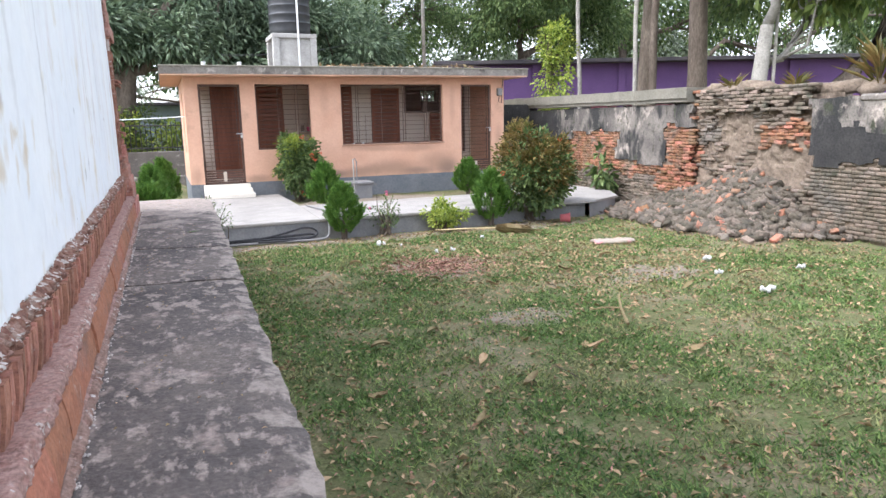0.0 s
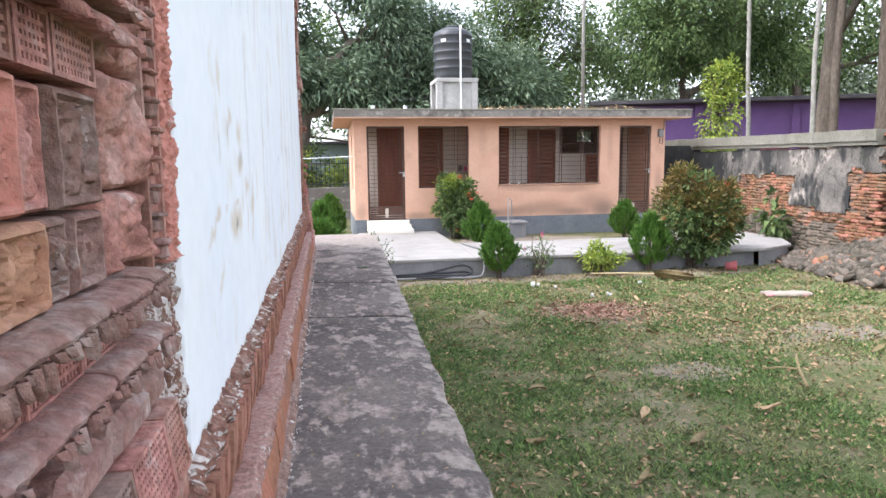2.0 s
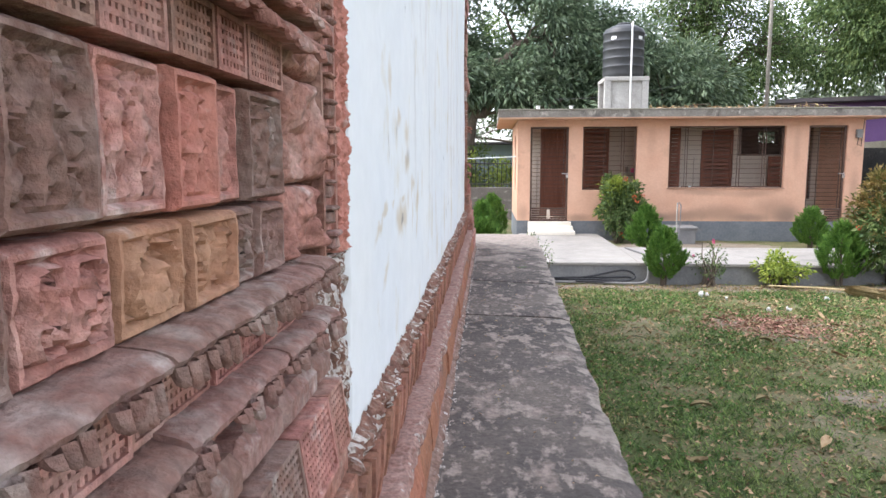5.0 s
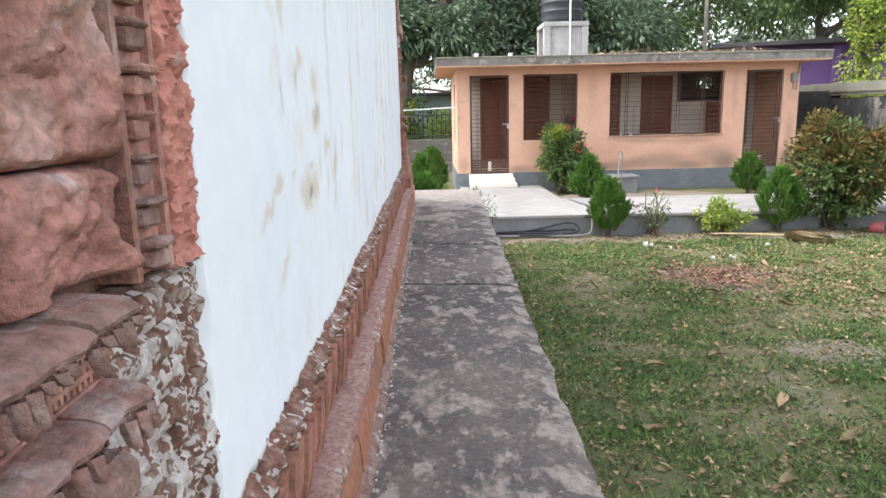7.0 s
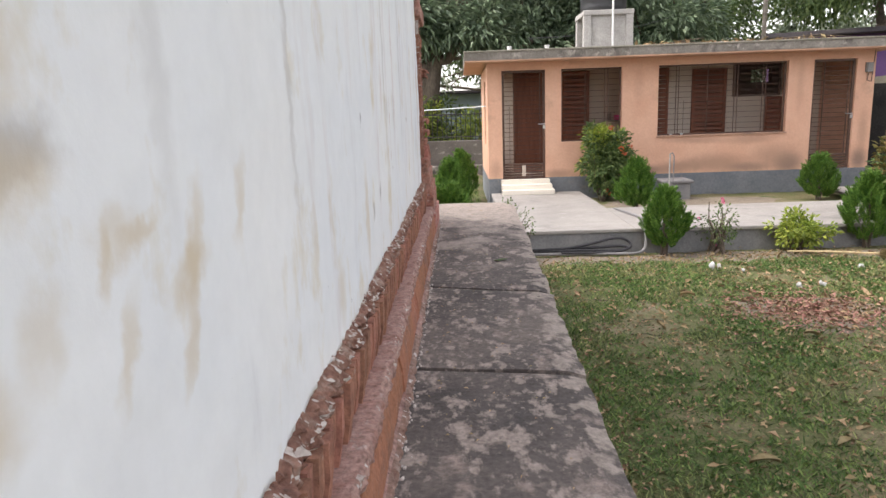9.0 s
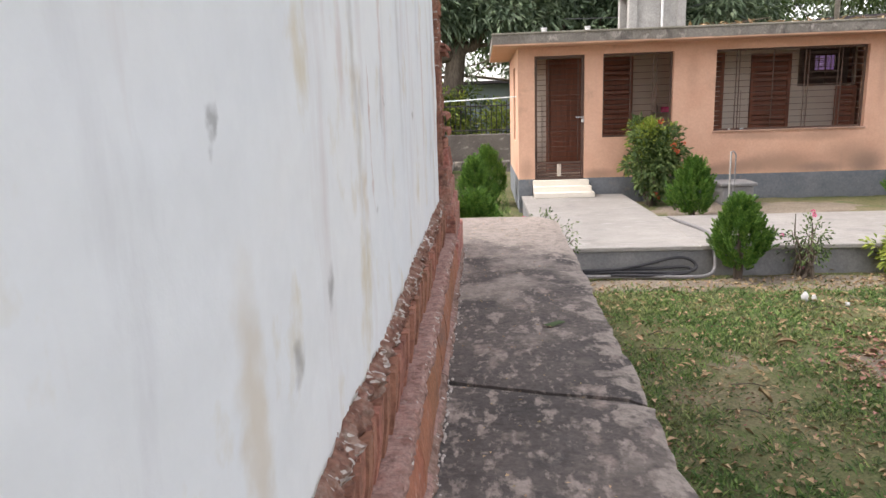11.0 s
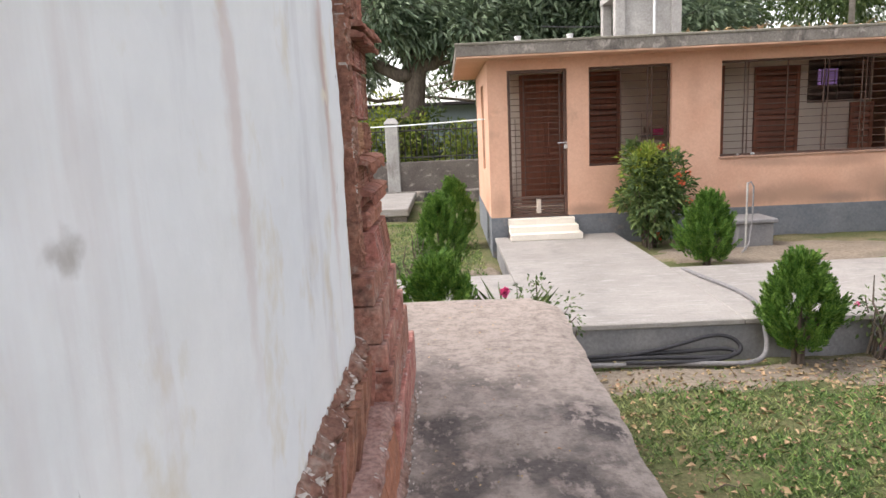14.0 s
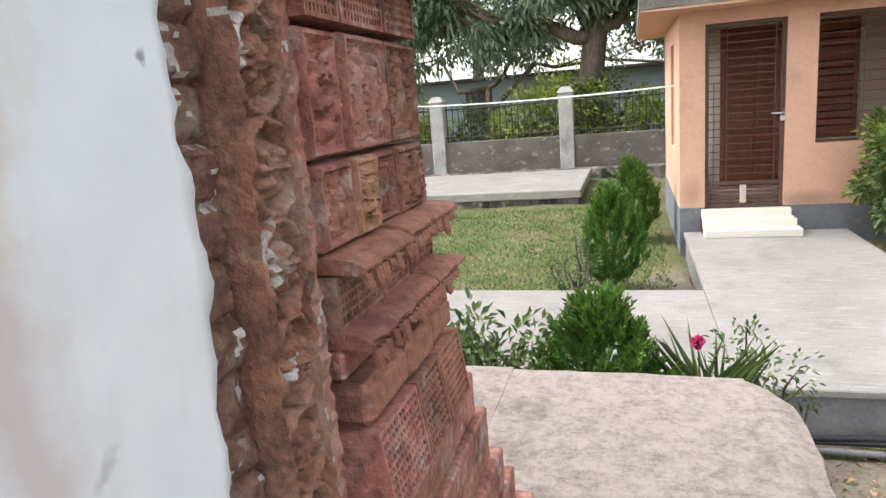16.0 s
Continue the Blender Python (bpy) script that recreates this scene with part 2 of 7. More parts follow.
def worn_edge(m, colour, reach):
    """Pale worn rim along the ledge's open side, broken up by noise."""
    nt = m.node_tree
    N, L = nt.nodes.new, nt.links.new
    bsdf = nt.nodes["Principled BSDF"]
    src = bsdf.inputs["Base Color"].links[0].from_socket
    geo, sep, nz = N("ShaderNodeNewGeometry"), N("ShaderNodeSeparateXYZ"), N("ShaderNodeTexNoise")
    nz.inputs["Scale"].default_value, nz.inputs["Detail"].default_value = 7.0, 7.0
    L(geo.outputs["Position"], sep.inputs[0])
    L(geo.outputs["Position"], nz.inputs["Vector"])
    a, b, c = N("ShaderNodeMath"), N("ShaderNodeMath"), N("ShaderNodeMath")
    a.operation, b.operation, c.operation = "MULTIPLY_ADD", "ADD", "MULTIPLY_ADD"
    a.inputs[1].default_value, a.inputs[2].default_value = -0.0245, -0.16
    L(sep.outputs["Y"], a.inputs[0])
    L(sep.outputs["X"], b.inputs[0])
    L(a.outputs[0], b.inputs[1])
    c.inputs[1].default_value = 0.9
    L(nz.outputs["Fac"], c.inputs[0])
    L(b.outputs[0], c.inputs[2])
    mr = N("ShaderNodeMapRange")
    mr.inputs["From Min"].default_value, mr.inputs["From Max"].default_value = 0.45 - reach, 0.50 - reach
    L(c.outputs[0], mr.inputs["Value"])
    far, fr, both = N("ShaderNodeMath"), N("ShaderNodeMapRange"), N("ShaderNodeMath")
    far.operation, both.operation = "MULTIPLY_ADD", "MAXIMUM"
    n2, sc = N("ShaderNodeTexNoise"), N("ShaderNodeMath")
    n2.inputs["Scale"].default_value, n2.inputs["Detail"].default_value = 2.6, 8.0
    L(geo.outputs["Position"], n2.inputs["Vector"])
    sc.operation = "MULTIPLY"
    sc.inputs[1].default_value = 3.2
    L(n2.outputs["Fac"], sc.inputs[0])
    far.inputs[1].default_value = 0.34
    L(sep.outputs["Y"], far.inputs[0])
    L(sc.outputs[0], far.inputs[2])
    fr.inputs["From Min"].default_value, fr.inputs["From Max"].default_value = 3.78, 4.25
    L(far.outputs[0], fr.inputs["Value"])
    L(mr.outputs[0], both.inputs[0])
    L(fr.outputs[0], both.inputs[1])
    mx = N("ShaderNodeMix")
    mx.data_type = "RGBA"
    L(both.outputs[0], mx.inputs["Factor"])
    L(src, mx.inputs[6])
    pr, n3 = N("ShaderNodeValToRGB"), N("ShaderNodeTexNoise")
    n3.inputs["Scale"].default_value, n3.inputs["Detail"].default_value, n3.inputs["Roughness"].default_value = 19.0, 12.0, 0.8
    L(geo.outputs["Position"], n3.inputs["Vector"])
    pr.color_ramp.elements[0].position, pr.color_ramp.elements[0].color = 0.36, (colour[0] * 0.50, colour[1] * 0.50, colour[2] * 0.50, 1)
    pr.color_ramp.elements[1].position, pr.color_ramp.elements[1].color = 0.56, (*colour, 1)
    L(n3.outputs["Fac"], pr.inputs[0])
    L(pr.outputs[0], mx.inputs[7])
    L(mx.outputs[2], bsdf.inputs["Base Color"])


worn_edge(M["ledge"], (0.355, 0.302, 0.262), 0.055)
M["ledge_side"] = material("mossy_concrete_side", [(0.16, 0.13, 0.10), (0.26, 0.20, 0.16)], 4, 0.95, 0.8, 40, 0.35)
M["paving"] = material("pale_paving", [(0.25, 0.235, 0.215), (0.33, 0.312, 0.287)], 1.3, 0.85, 0.35, 60, 0.12, stains=[
    ((0.18, 0.175, 0.165), 2.0, 0.56, 0.80, (1, 1, 1)), ((0.37, 0.36, 0.345), 14, 0.54, 0.72, (0.30, 1.6, 1)), ((0.20, 0.195, 0.185), 17, 0.57, 0.76, (0.28, 1.5, 1))])
M["kerb"] = material("grey_cement", [(0.17, 0.17, 0.175), (0.24, 0.235, 0.23)], 3, 0.85, 0.3, 40, 0.15)
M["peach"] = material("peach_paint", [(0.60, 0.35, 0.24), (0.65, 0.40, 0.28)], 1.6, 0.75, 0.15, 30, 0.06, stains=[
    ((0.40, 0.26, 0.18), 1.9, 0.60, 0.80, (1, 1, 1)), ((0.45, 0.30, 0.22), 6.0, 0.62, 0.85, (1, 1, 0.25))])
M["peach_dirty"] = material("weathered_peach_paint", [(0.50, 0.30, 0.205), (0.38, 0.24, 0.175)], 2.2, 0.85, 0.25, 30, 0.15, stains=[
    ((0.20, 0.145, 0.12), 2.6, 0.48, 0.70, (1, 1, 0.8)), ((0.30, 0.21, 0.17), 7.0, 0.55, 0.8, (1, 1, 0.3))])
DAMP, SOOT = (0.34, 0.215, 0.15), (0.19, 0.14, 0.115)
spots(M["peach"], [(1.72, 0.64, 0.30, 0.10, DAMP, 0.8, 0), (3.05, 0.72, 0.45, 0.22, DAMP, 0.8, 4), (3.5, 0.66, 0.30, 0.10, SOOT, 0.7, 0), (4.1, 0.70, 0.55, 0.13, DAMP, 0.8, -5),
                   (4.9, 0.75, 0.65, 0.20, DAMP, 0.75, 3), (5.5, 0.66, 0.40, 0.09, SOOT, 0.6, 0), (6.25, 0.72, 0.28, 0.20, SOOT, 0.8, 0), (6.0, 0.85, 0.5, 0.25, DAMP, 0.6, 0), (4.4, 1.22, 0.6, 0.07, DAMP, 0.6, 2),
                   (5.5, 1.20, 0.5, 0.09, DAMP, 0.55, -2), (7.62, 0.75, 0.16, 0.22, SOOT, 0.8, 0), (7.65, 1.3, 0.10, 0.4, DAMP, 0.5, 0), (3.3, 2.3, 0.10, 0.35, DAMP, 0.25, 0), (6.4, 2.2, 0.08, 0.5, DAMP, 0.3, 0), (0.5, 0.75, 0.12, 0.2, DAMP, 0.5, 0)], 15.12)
M["dado"] = material("grey_dado_paint", [(0.13, 0.145, 0.16), (0.19, 0.20, 0.21)], 2.5, 0.8, 0.2, 30, 0.15, stains=[((0.28, 0.24, 0.21), 3, 0.58, 0.75, (1, 1, 1))])
M["roof_edge"] = material("mouldy_roof_concrete", [(0.15, 0.135, 0.115), (0.25, 0.23, 0.20)], 2, 0.9, 0.5, 40, 0.25, stains=[
    ((0.09, 0.08, 0.07), 5, 0.52, 0.7, (1, 1, 0.5)), ((0.34, 0.31, 0.27), 8, 0.56, 0.68, (1, 1, 0.8))])
M["cream"] = material("cream_tile", [(0.69, 0.64, 0.55), (0.74, 0.69, 0.60)], 3, 0.5, 0.05, 30, 0.04)
M["inner"] = material("beige_tile_wall", [(0.50, 0.43, 0.36), (0.56, 0.49, 0.41)], 1.5, 0.6, 0.1, 30, 0.05)
M["grey_brown"] = material("grey_brown_matt", [(0.20, 0.16, 0.14), (0.24, 0.19, 0.16)], 2, 0.9, 0.1, 30, 0.1)
M["wood"] = material("brown_door_wood", [(0.16, 0.058, 0.033), (0.23, 0.082, 0.045)], 5, 0.55, 0.15, 30, 0.2, stretch=(1, 1, 0.1))
M["iron"] = material("brown_painted_iron", [(0.075, 0.045, 0.035), (0.12, 0.07, 0.05)], 14, 0.5, 0.15, 60, 0.15)
M["black_iron"] = material("black_iron", [(0.025, 0.025, 0.025), (0.05, 0.045, 0.04)], 14, 0.6, 0.15, 60, 0.15)
M["steel"] = material("steel", [(0.5, 0.5, 0.5), (0.6, 0.6, 0.6)], 14, 0.35, 0.1, 60, 0.1, metal=0.9)
M["tank"] = material("black_tank_plastic", [(0.030, 0.032, 0.035), (0.045, 0.047, 0.05)], 4, 0.42, 0.05, 40, 0.15, spec=0.5)
M["white_paint"] = material("white_paint", [(0.66, 0.66, 0.65), (0.74, 0.74, 0.73)], 6, 0.6, 0.05, 40, 0.06)
M["concrete"] = material("bare_concrete", [(0.32, 0.31, 0.29), (0.42, 0.41, 0.38)], 2.5, 0.9, 0.3, 40, 0.15, stains=[((0.20, 0.18, 0.16), 3, 0.56, 0.75, (1, 1, 0.4))])
M["old_plaster"] = material("mouldy_old_plaster", [(0.085, 0.078, 0.07), (0.15, 0.135, 0.118), (0.24, 0.215, 0.185)], 1.5, 0.95, 0.5, 30, 0.28, stains=[
    ((0.035, 0.035, 0.033), 2.6, 0.48, 0.60, (1, 1, 0.45)), ((0.38, 0.33, 0.28), 3.4, 0.55, 0.66, (1, 1, 0.8)), ((0.05, 0.055, 0.035), 9.0, 0.58, 0.68, (1, 1, 0.6))])
M["fence_wall"] = material("mossy_fence_wall", [(0.10, 0.085, 0.075), (0.17, 0.15, 0.13)], 1.5, 0.95, 0.5, 30, 0.28, stains=[((0.34, 0.31, 0.27), 4.0, 0.57, 0.70, (1, 1, 1.6))])
M["mould_and_gap_shade"] = material("black_mould_and_gap_shade", [(0.025, 0.025, 0.025), (0.05, 0.048, 0.045)], 2.0, 0.95, 0.5, 30, 0.3, stains=[((0.11, 0.105, 0.10), 4.0, 0.58, 0.72, (1, 1, 0.5))])
M["coping"] = material("weathered_coping", [(0.16, 0.152, 0.12), (0.235, 0.22, 0.178)], 2.5, 0.95, 0.4, 40, 0.2, stains=[((0.16, 0.15, 0.12), 4, 0.56, 0.75, (1, 0.4, 1))])
M["mud"] = material("mud_mortar", [(0.155, 0.12, 0.09), (0.22, 0.175, 0.13)], 4, 0.98, 0.9, 22, 0.3)
M["old_brick"] = material("old_orange_brick", [(0.23, 0.125, 0.085), (0.33, 0.155, 0.09), (0.26, 0.18, 0.13)], 1.6, 0.95, 0.6, 40, 0.3,
                          [((0.13, 0.10, 0.08), 3.5, 0.56, 0.72, (1, 1, 1))], rnd=0.25, island=0.25)
M["grey_brick"] = material("weathered_grey_brick", [(0.15, 0.125, 0.10), (0.21, 0.165, 0.125), (0.17, 0.15, 0.125)], 1.6, 0.95, 0.6, 40, 0.3,
                           [((0.085, 0.085, 0.06), 2.6, 0.56, 0.70, (1, 1, 1))], rnd=0.25, island=0.25)
M["rubble"] = material("brick_rubble", [(0.135, 0.112, 0.09), (0.185, 0.15, 0.118), (0.105, 0.092, 0.078)], 5, 0.97, 0.6, 40, 0.3, island=0.4, rnd=0.3)
M["soil"] = material("bare_soil", [(0.18, 0.15, 0.115), (0.25, 0.21, 0.16)], 3, 0.98, 0.8, 30, 0.3)
M["leaf_dark"] = material("mango_leaf", [(0.125, 0.185, 0.11), (0.20, 0.265, 0.16)], 1.2, 0.45, 0, 20, 0.0, island=0.5, spec=0.5, trans=0.42)
M["leaf_mid"] = material("green_leaf", [(0.085, 0.14, 0.045), (0.13, 0.19, 0.065)], 1.0, 0.55, 0, 20, 0.0, island=0.5, trans=0.3)
# Far foliage: distance haze put into the leaf colour as a paler grey-green.
M["leaf_hazed"] = material("hazed_far_leaf", [(0.20, 0.25, 0.165), (0.28, 0.33, 0.225)], 0.6, 0.6, 0, 20, 0.0, island=0.4, trans=0.3)
M["leaf_jack"] = material("bright_large_leaf", [(0.14, 0.21, 0.05), (0.21, 0.28, 0.08)], 1.0, 0.5, 0, 20, 0.0, island=0.45, trans=0.35)
M["leaf_light"] = material("yellow_green_leaf", [(0.21, 0.29, 0.045), (0.31, 0.37, 0.075)], 2.0, 0.55, 0, 20, 0.0, island=0.45, trans=0.35)
M["leaf_cypress"] = material("thuja_foliage", [(0.078, 0.18, 0.028), (0.125, 0.24, 0.042)], 6.0, 0.65, 0, 20, 0.0, island=0.45, trans=0.2)
M["leaf_croton"] = material("bronze_leaf", [(0.22, 0.14, 0.045), (0.14, 0.15, 0.045)], 6.0, 0.55, 0, 20, 0.0, island=0.5, trans=0.25)
M["leaf_dry"] = material("dry_leaf", [(0.30, 0.20, 0.10), (0.40, 0.30, 0.17), (0.20, 0.12, 0.07)], 14, 0.85, 0, 20, 0.0, island=0.4, rnd=0.3)
M["leaf_dry_red"] = material("reddish_dry_leaf", [(0.27, 0.14, 0.10), (0.36, 0.22, 0.16)], 14, 0.85, 0, 20, 0.0, island=0.45)
M["grass"] = material("grass_blades", [(0.085, 0.17, 0.042), (0.145, 0.235, 0.068), (0.26, 0.265, 0.125)], 1.2, 0.6, 0, 20, 0.0, island=0.6, trans=0.2)
M["bark"] = material("dark_bark", [(0.09, 0.07, 0.055), (0.16, 0.13, 0.10)], 5, 0.95, 0.8, 25, 0.35, stretch=(1, 1, 0.3))
M["bark_pale"] = material("pale_bark", [(0.24, 0.225, 0.195), (0.33, 0.31, 0.275)], 5, 0.95, 0.5, 25, 0.25, [((0.14, 0.13, 0.10), 5, 0.58, 0.75, (1, 1, 1))])
M["flower"] = material("orange_red_flower", [(0.62, 0.11, 0.05), (0.70, 0.18, 0.08)], 20, 0.6, 0, 20, 0.0, island=0.2, trans=0.2)
M["pink"] = material("pink_petal", [(0.72, 0.08, 0.25), (0.78, 0.15, 0.33)], 30, 0.6, 0, 20, 0.0, island=0.2, trans=0.2)
M["purple"] = material("purple_paint", [(0.115, 0.06, 0.165), (0.145, 0.078, 0.20)], 0.8, 0.8, 0.1, 20, 0.08)
M["maroon"] = material("maroon_paint", [(0.17, 0.05, 0.07), (0.21, 0.07, 0.09)], 1.0, 0.8, 0.1, 20, 0.1)
M["tin"] = material("dark_roof_sheet", [(0.045, 0.04, 0.05), (0.08, 0.07, 0.07)], 2, 0.6, 0.2, 20, 0.15)
M["blue_wall"] = material("pale_blue_wall", [(0.24, 0.30, 0.33), (0.30, 0.35, 0.37)], 0.6, 0.85, 0.1, 10, 0.06)
M["hose"] = material("grey_hose", [(0.15, 0.15, 0.15), (0.22, 0.21, 0.21)], 30, 0.5, 0.05, 60, 0.1)
M["hose_black"] = material("black_hose", [(0.02, 0.02, 0.022), (0.035, 0.035, 0.04)], 30, 0.45, 0.05, 60, 0.1)
M["paper"] = material("white_litter", [(0.50, 0.50, 0.49), (0.60, 0.60, 0.59)], 20, 0.7, 0.1, 40, 0.05)
M["sack"] = material("cream_sack", [(0.29, 0.25, 0.20), (0.38, 0.33, 0.27)], 10, 0.8, 0.3, 60, 0.1, [((0.55, 0.25, 0.26), 4, 0.55, 0.62, (1, 1, 1))])
M["red_plastic"] = material("red_plastic", [(0.42, 0.10, 0.11), (0.50, 0.16, 0.16)], 8, 0.5, 0.1, 40, 0.1)
M["straw"] = material("straw_broom", [(0.42, 0.32, 0.17), (0.52, 0.42, 0.25)], 20, 0.9, 0.2, 60, 0.2, island=0.25)
M["wire"] = material("white_cord", [(0.6, 0.66, 0.66), (0.66, 0.7, 0.7)], 20, 0.6, 0, 60, 0.05)

# ---- mesh helpers ----


def quad_box(bm, lo, hi, jitter=0.0, rng=random):
    vs = [bm.verts.new([(lo, hi)[(i >> k) & 1][k] + (rng.uniform(-jitter, jitter) if jitter else 0) for k in range(3)]) for i in range(8)]
    for f in ((0, 2, 3, 1), (4, 5, 7, 6), (0, 1, 5, 4), (2, 6, 7, 3), (0, 4, 6, 2), (1, 3, 7, 5)):
        bm.faces.new([vs[i] for i in f])
    return vs


def tube(bm, pts, radii, n=8, cap=True):
    pts = [Vector(p) for p in pts]
    rings = []
    for i, p in enumerate(pts):
        d = (pts[min(i + 1, len(pts) - 1)] - pts[max(i - 1, 0)]).normalized()
        a = d.orthogonal().normalized() if abs(d.z) > 0.9 else d.cross(Vector((0, 0, 1))).normalized()
        b = d.cross(a)
        r = radii[i] if isinstance(radii, (list, tuple)) else radii
        rings.append([bm.verts.new(p + (a * math.cos(2 * math.pi * k / n) + b * math.sin(2 * math.pi * k / n)) * r) for k in range(n)])
    for r0, r1 in zip(rings, rings[1:]):
        for k in range(n):
            bm.faces.new((r0[k], r0[(k + 1) % n], r1[(k + 1) % n], r1[k]))
    if cap:
        bm.faces.new(rings[0][::-1])
        bm.faces.new(rings[-1])


def lathe(bm, profile, n=24, at=(0, 0, 0)):
    rings = [[bm.verts.new((at[0] + r * math.cos(2 * math.pi * k / n), at[1] + r * math.sin(2 * math.pi * k / n), at[2] + z)) for k in range(n)] for r, z in profile]
    for r0, r1 in zip(rings, rings[1:]):
        for k in range(n):
            bm.faces.new((r0[k], r0[(k + 1) % n], r1[(k + 1) % n], r1[k]))
    bm.faces.new(rings[0][::-1])
    bm.faces.new(rings[-1])


def mesh_of(bm, mat, bevel=0.0, smooth=False, name="mesh"):
    if bevel:
        bmesh.ops.bevel(bm, geom=list(bm.edges), offset=bevel, segments=1, affect="EDGES", clamp_overlap=True)
    bmesh.ops.recalc_face_normals(bm, faces=bm.faces)
    me = bpy.data.meshes.new(name)
    bm.to_mesh(me)
    bm.free()
    me.materials.append(mat)
    if smooth:
        me.polygons.foreach_set("use_smooth", [True] * len(me.polygons))
    return me


def part(name, bm, mat, parent, label="", bevel=0.0, smooth=False, category=""):
    ob = new(name, bm if isinstance(bm, bpy.types.Mesh) else mesh_of(bm, mat, bevel, smooth, name))
    ob.parent = parent
    return tagged(ob, label)


def thing(name, label, category, group="", kind="", at=(0, 0, 0), mesh=None):
    ob = new(name, mesh)
    ob.location = at
    return tagged(ob, label, category, group, kind)


def box_mesh(lo, hi, mat, bevel=0.004, name="mesh"):
    bm = bmesh.new()
    quad_box(bm, lo, hi)
    return mesh_of(bm, mat, bevel, name=name)


def box_part(name, lo, hi, mat, parent, bevel=0.004, label=""):
    return part(name, box_mesh(lo, hi, mat, bevel, name), mat, parent, label)


def data_mesh(name, verts, faces, mat, smooth=False):
    """Large joined meshes from numpy arrays; faces is an (n, 3) or (n, 4) array."""
    me = bpy.data.meshes.new(name)
    verts, faces = np.asarray(verts, dtype=np.float32), np.asarray(faces, dtype=np.int32)
    k = faces.shape[1]
    me.vertices.add(len(verts))
    me.vertices.foreach_set("co", verts.ravel())
    me.loops.add(faces.size)
    me.loops.foreach_set("vertex_index", faces.ravel())
    me.polygons.add(len(faces))
    me.polygons.foreach_set("loop_start", np.arange(len(faces), dtype=np.int32) * k)
    me.polygons.foreach_set("loop_total", np.full(len(faces), k, dtype=np.int32))
    me.update(calc_edges=True)
    me.validate()
    if smooth:
        me.polygons.foreach_set("use_smooth", [True] * len(me.polygons))
    me.materials.append(mat)
    return me


def field(x, y, seed=0.0, scale=1.0):
    return noise.fractal(Vector((x * scale, y * scale, seed)), 1.0, 2.0, 4)


def unit(v):
    return v / np.maximum(np.linalg.norm(v, axis=1, keepdims=True), 1e-9)


def leaf_arrays(centres, dirs, ups, length, width, fold=0.25):
    """Leaves as folded diamonds: base, two sides, tip. All arguments are (n, 3) or (n,) arrays."""
    d, u = unit(dirs), unit(ups)
    s = unit(np.cross(d, u))
    u = np.cross(s, d)
    L_, W = np.asarray(length)[:, None], np.asarray(width)[:, None]
    base, tip = centres, centres + d * L_ - u * L_ * 0.12
    mid = centres + d * L_ * 0.48 + u * W * fold
    v = np.stack([base, mid + s * W * 0.5 + u * W * fold * 0.2, tip, mid - s * W * 0.5 + u * W * fold * 0.2], 1).reshape(-1, 3)
    i = np.arange(len(centres), dtype=np.int32)[:, None] * 4
    f = np.concatenate([i + np.array([[0, 1, 2]]), i + np.array([[0, 2, 3]])], 1).reshape(-1, 3)
    return v, f

# ---- ground ----
EDGE_Y0, LEDGE_Z = -4.0, 0.87


def edge_x(y):
    return 0.16 + 0.0245 * y


def ground_z(x, y):
    z = -0.045 + 0.03 * field(x, y, 3.0, 0.5) + 0.02 * field(x, y, 7.0, 2.0)
    if 12.7 < y < 15.2 and x > 2.2:
        z += 0.20
    elif 12.5 < y < 24 and x < 0.4:
        z += 0.06
    z += 0.05 * math.exp(-((x - 8.0) ** 2 + (y - 9) ** 2) / 4)
    return z


gx = sorted({round(v, 3) for v in list(np.arange(-6, 11.01, 0.14)) + list(np.arange(-30, 40, 4.0)) + [-900, -300, -120, -60, 60, 120, 300, 900]})
gy = sorted({round(v, 3) for v in list(np.arange(-2, 24.01, 0.14)) + list(np.arange(-30, 60, 4.0)) + [-900, -300, -120, -60, 90, 150, 300, 900]})
gv = [(x, y, ground_z(x, y)) for y in gy for x in gx]
nx = len(gx)
gf = [(j * nx + i, j * nx + i + 1, (j + 1) * nx + i + 1, (j + 1) * nx + i) for j in range(len(gy) - 1) for i in range(nx - 1)]
M["lawn"] = material("lawn_soil_and_turf", [(0.08, 0.10, 0.036), (0.13, 0.13, 0.058), (0.21, 0.175, 0.11)], 0.75, 0.97, 0.8, 45, 0.4, stains=[
    ((0.075, 0.11, 0.03), 2.2, 0.52, 0.68, (1, 1, 1)), ((0.24, 0.20, 0.14), 1.1, 0.60, 0.70, (1, 1, 1))])
ground = thing("ground", "trodden lawn with bare soil patches", "ground", kind="structure", mesh=data_mesh("ground", gv, gf, M["lawn"]))
ground.data.polygons.foreach_set("use_smooth", [True] * len(ground.data.polygons))


def bare(x, y):
    """How bare the soil is, 0 to 1."""
    b = 0.0
    b = max(b, 1.0 - abs(y - 10.25) / 0.55)
    b = max(b, 1.0 - math.hypot((x - 3.05) / 0.9, (y - 7.7) / 0.8))
    b = max(b, 0.9 - math.hypot((x - 5.1) / 1.1, (y - 6.2) / 0.8))
    b = max(b, 0.8 - math.hypot((x - 2.9) / 0.8, (y - 5.2) / 0.6))
    b = max(b, 1.0 - math.hypot((x - 8.1) / 1.9, (y - 8.0) / 2.6))
    b = max(b, 1.0 - (x - edge_x(y)) / 0.16)
    return min(1.0, b)


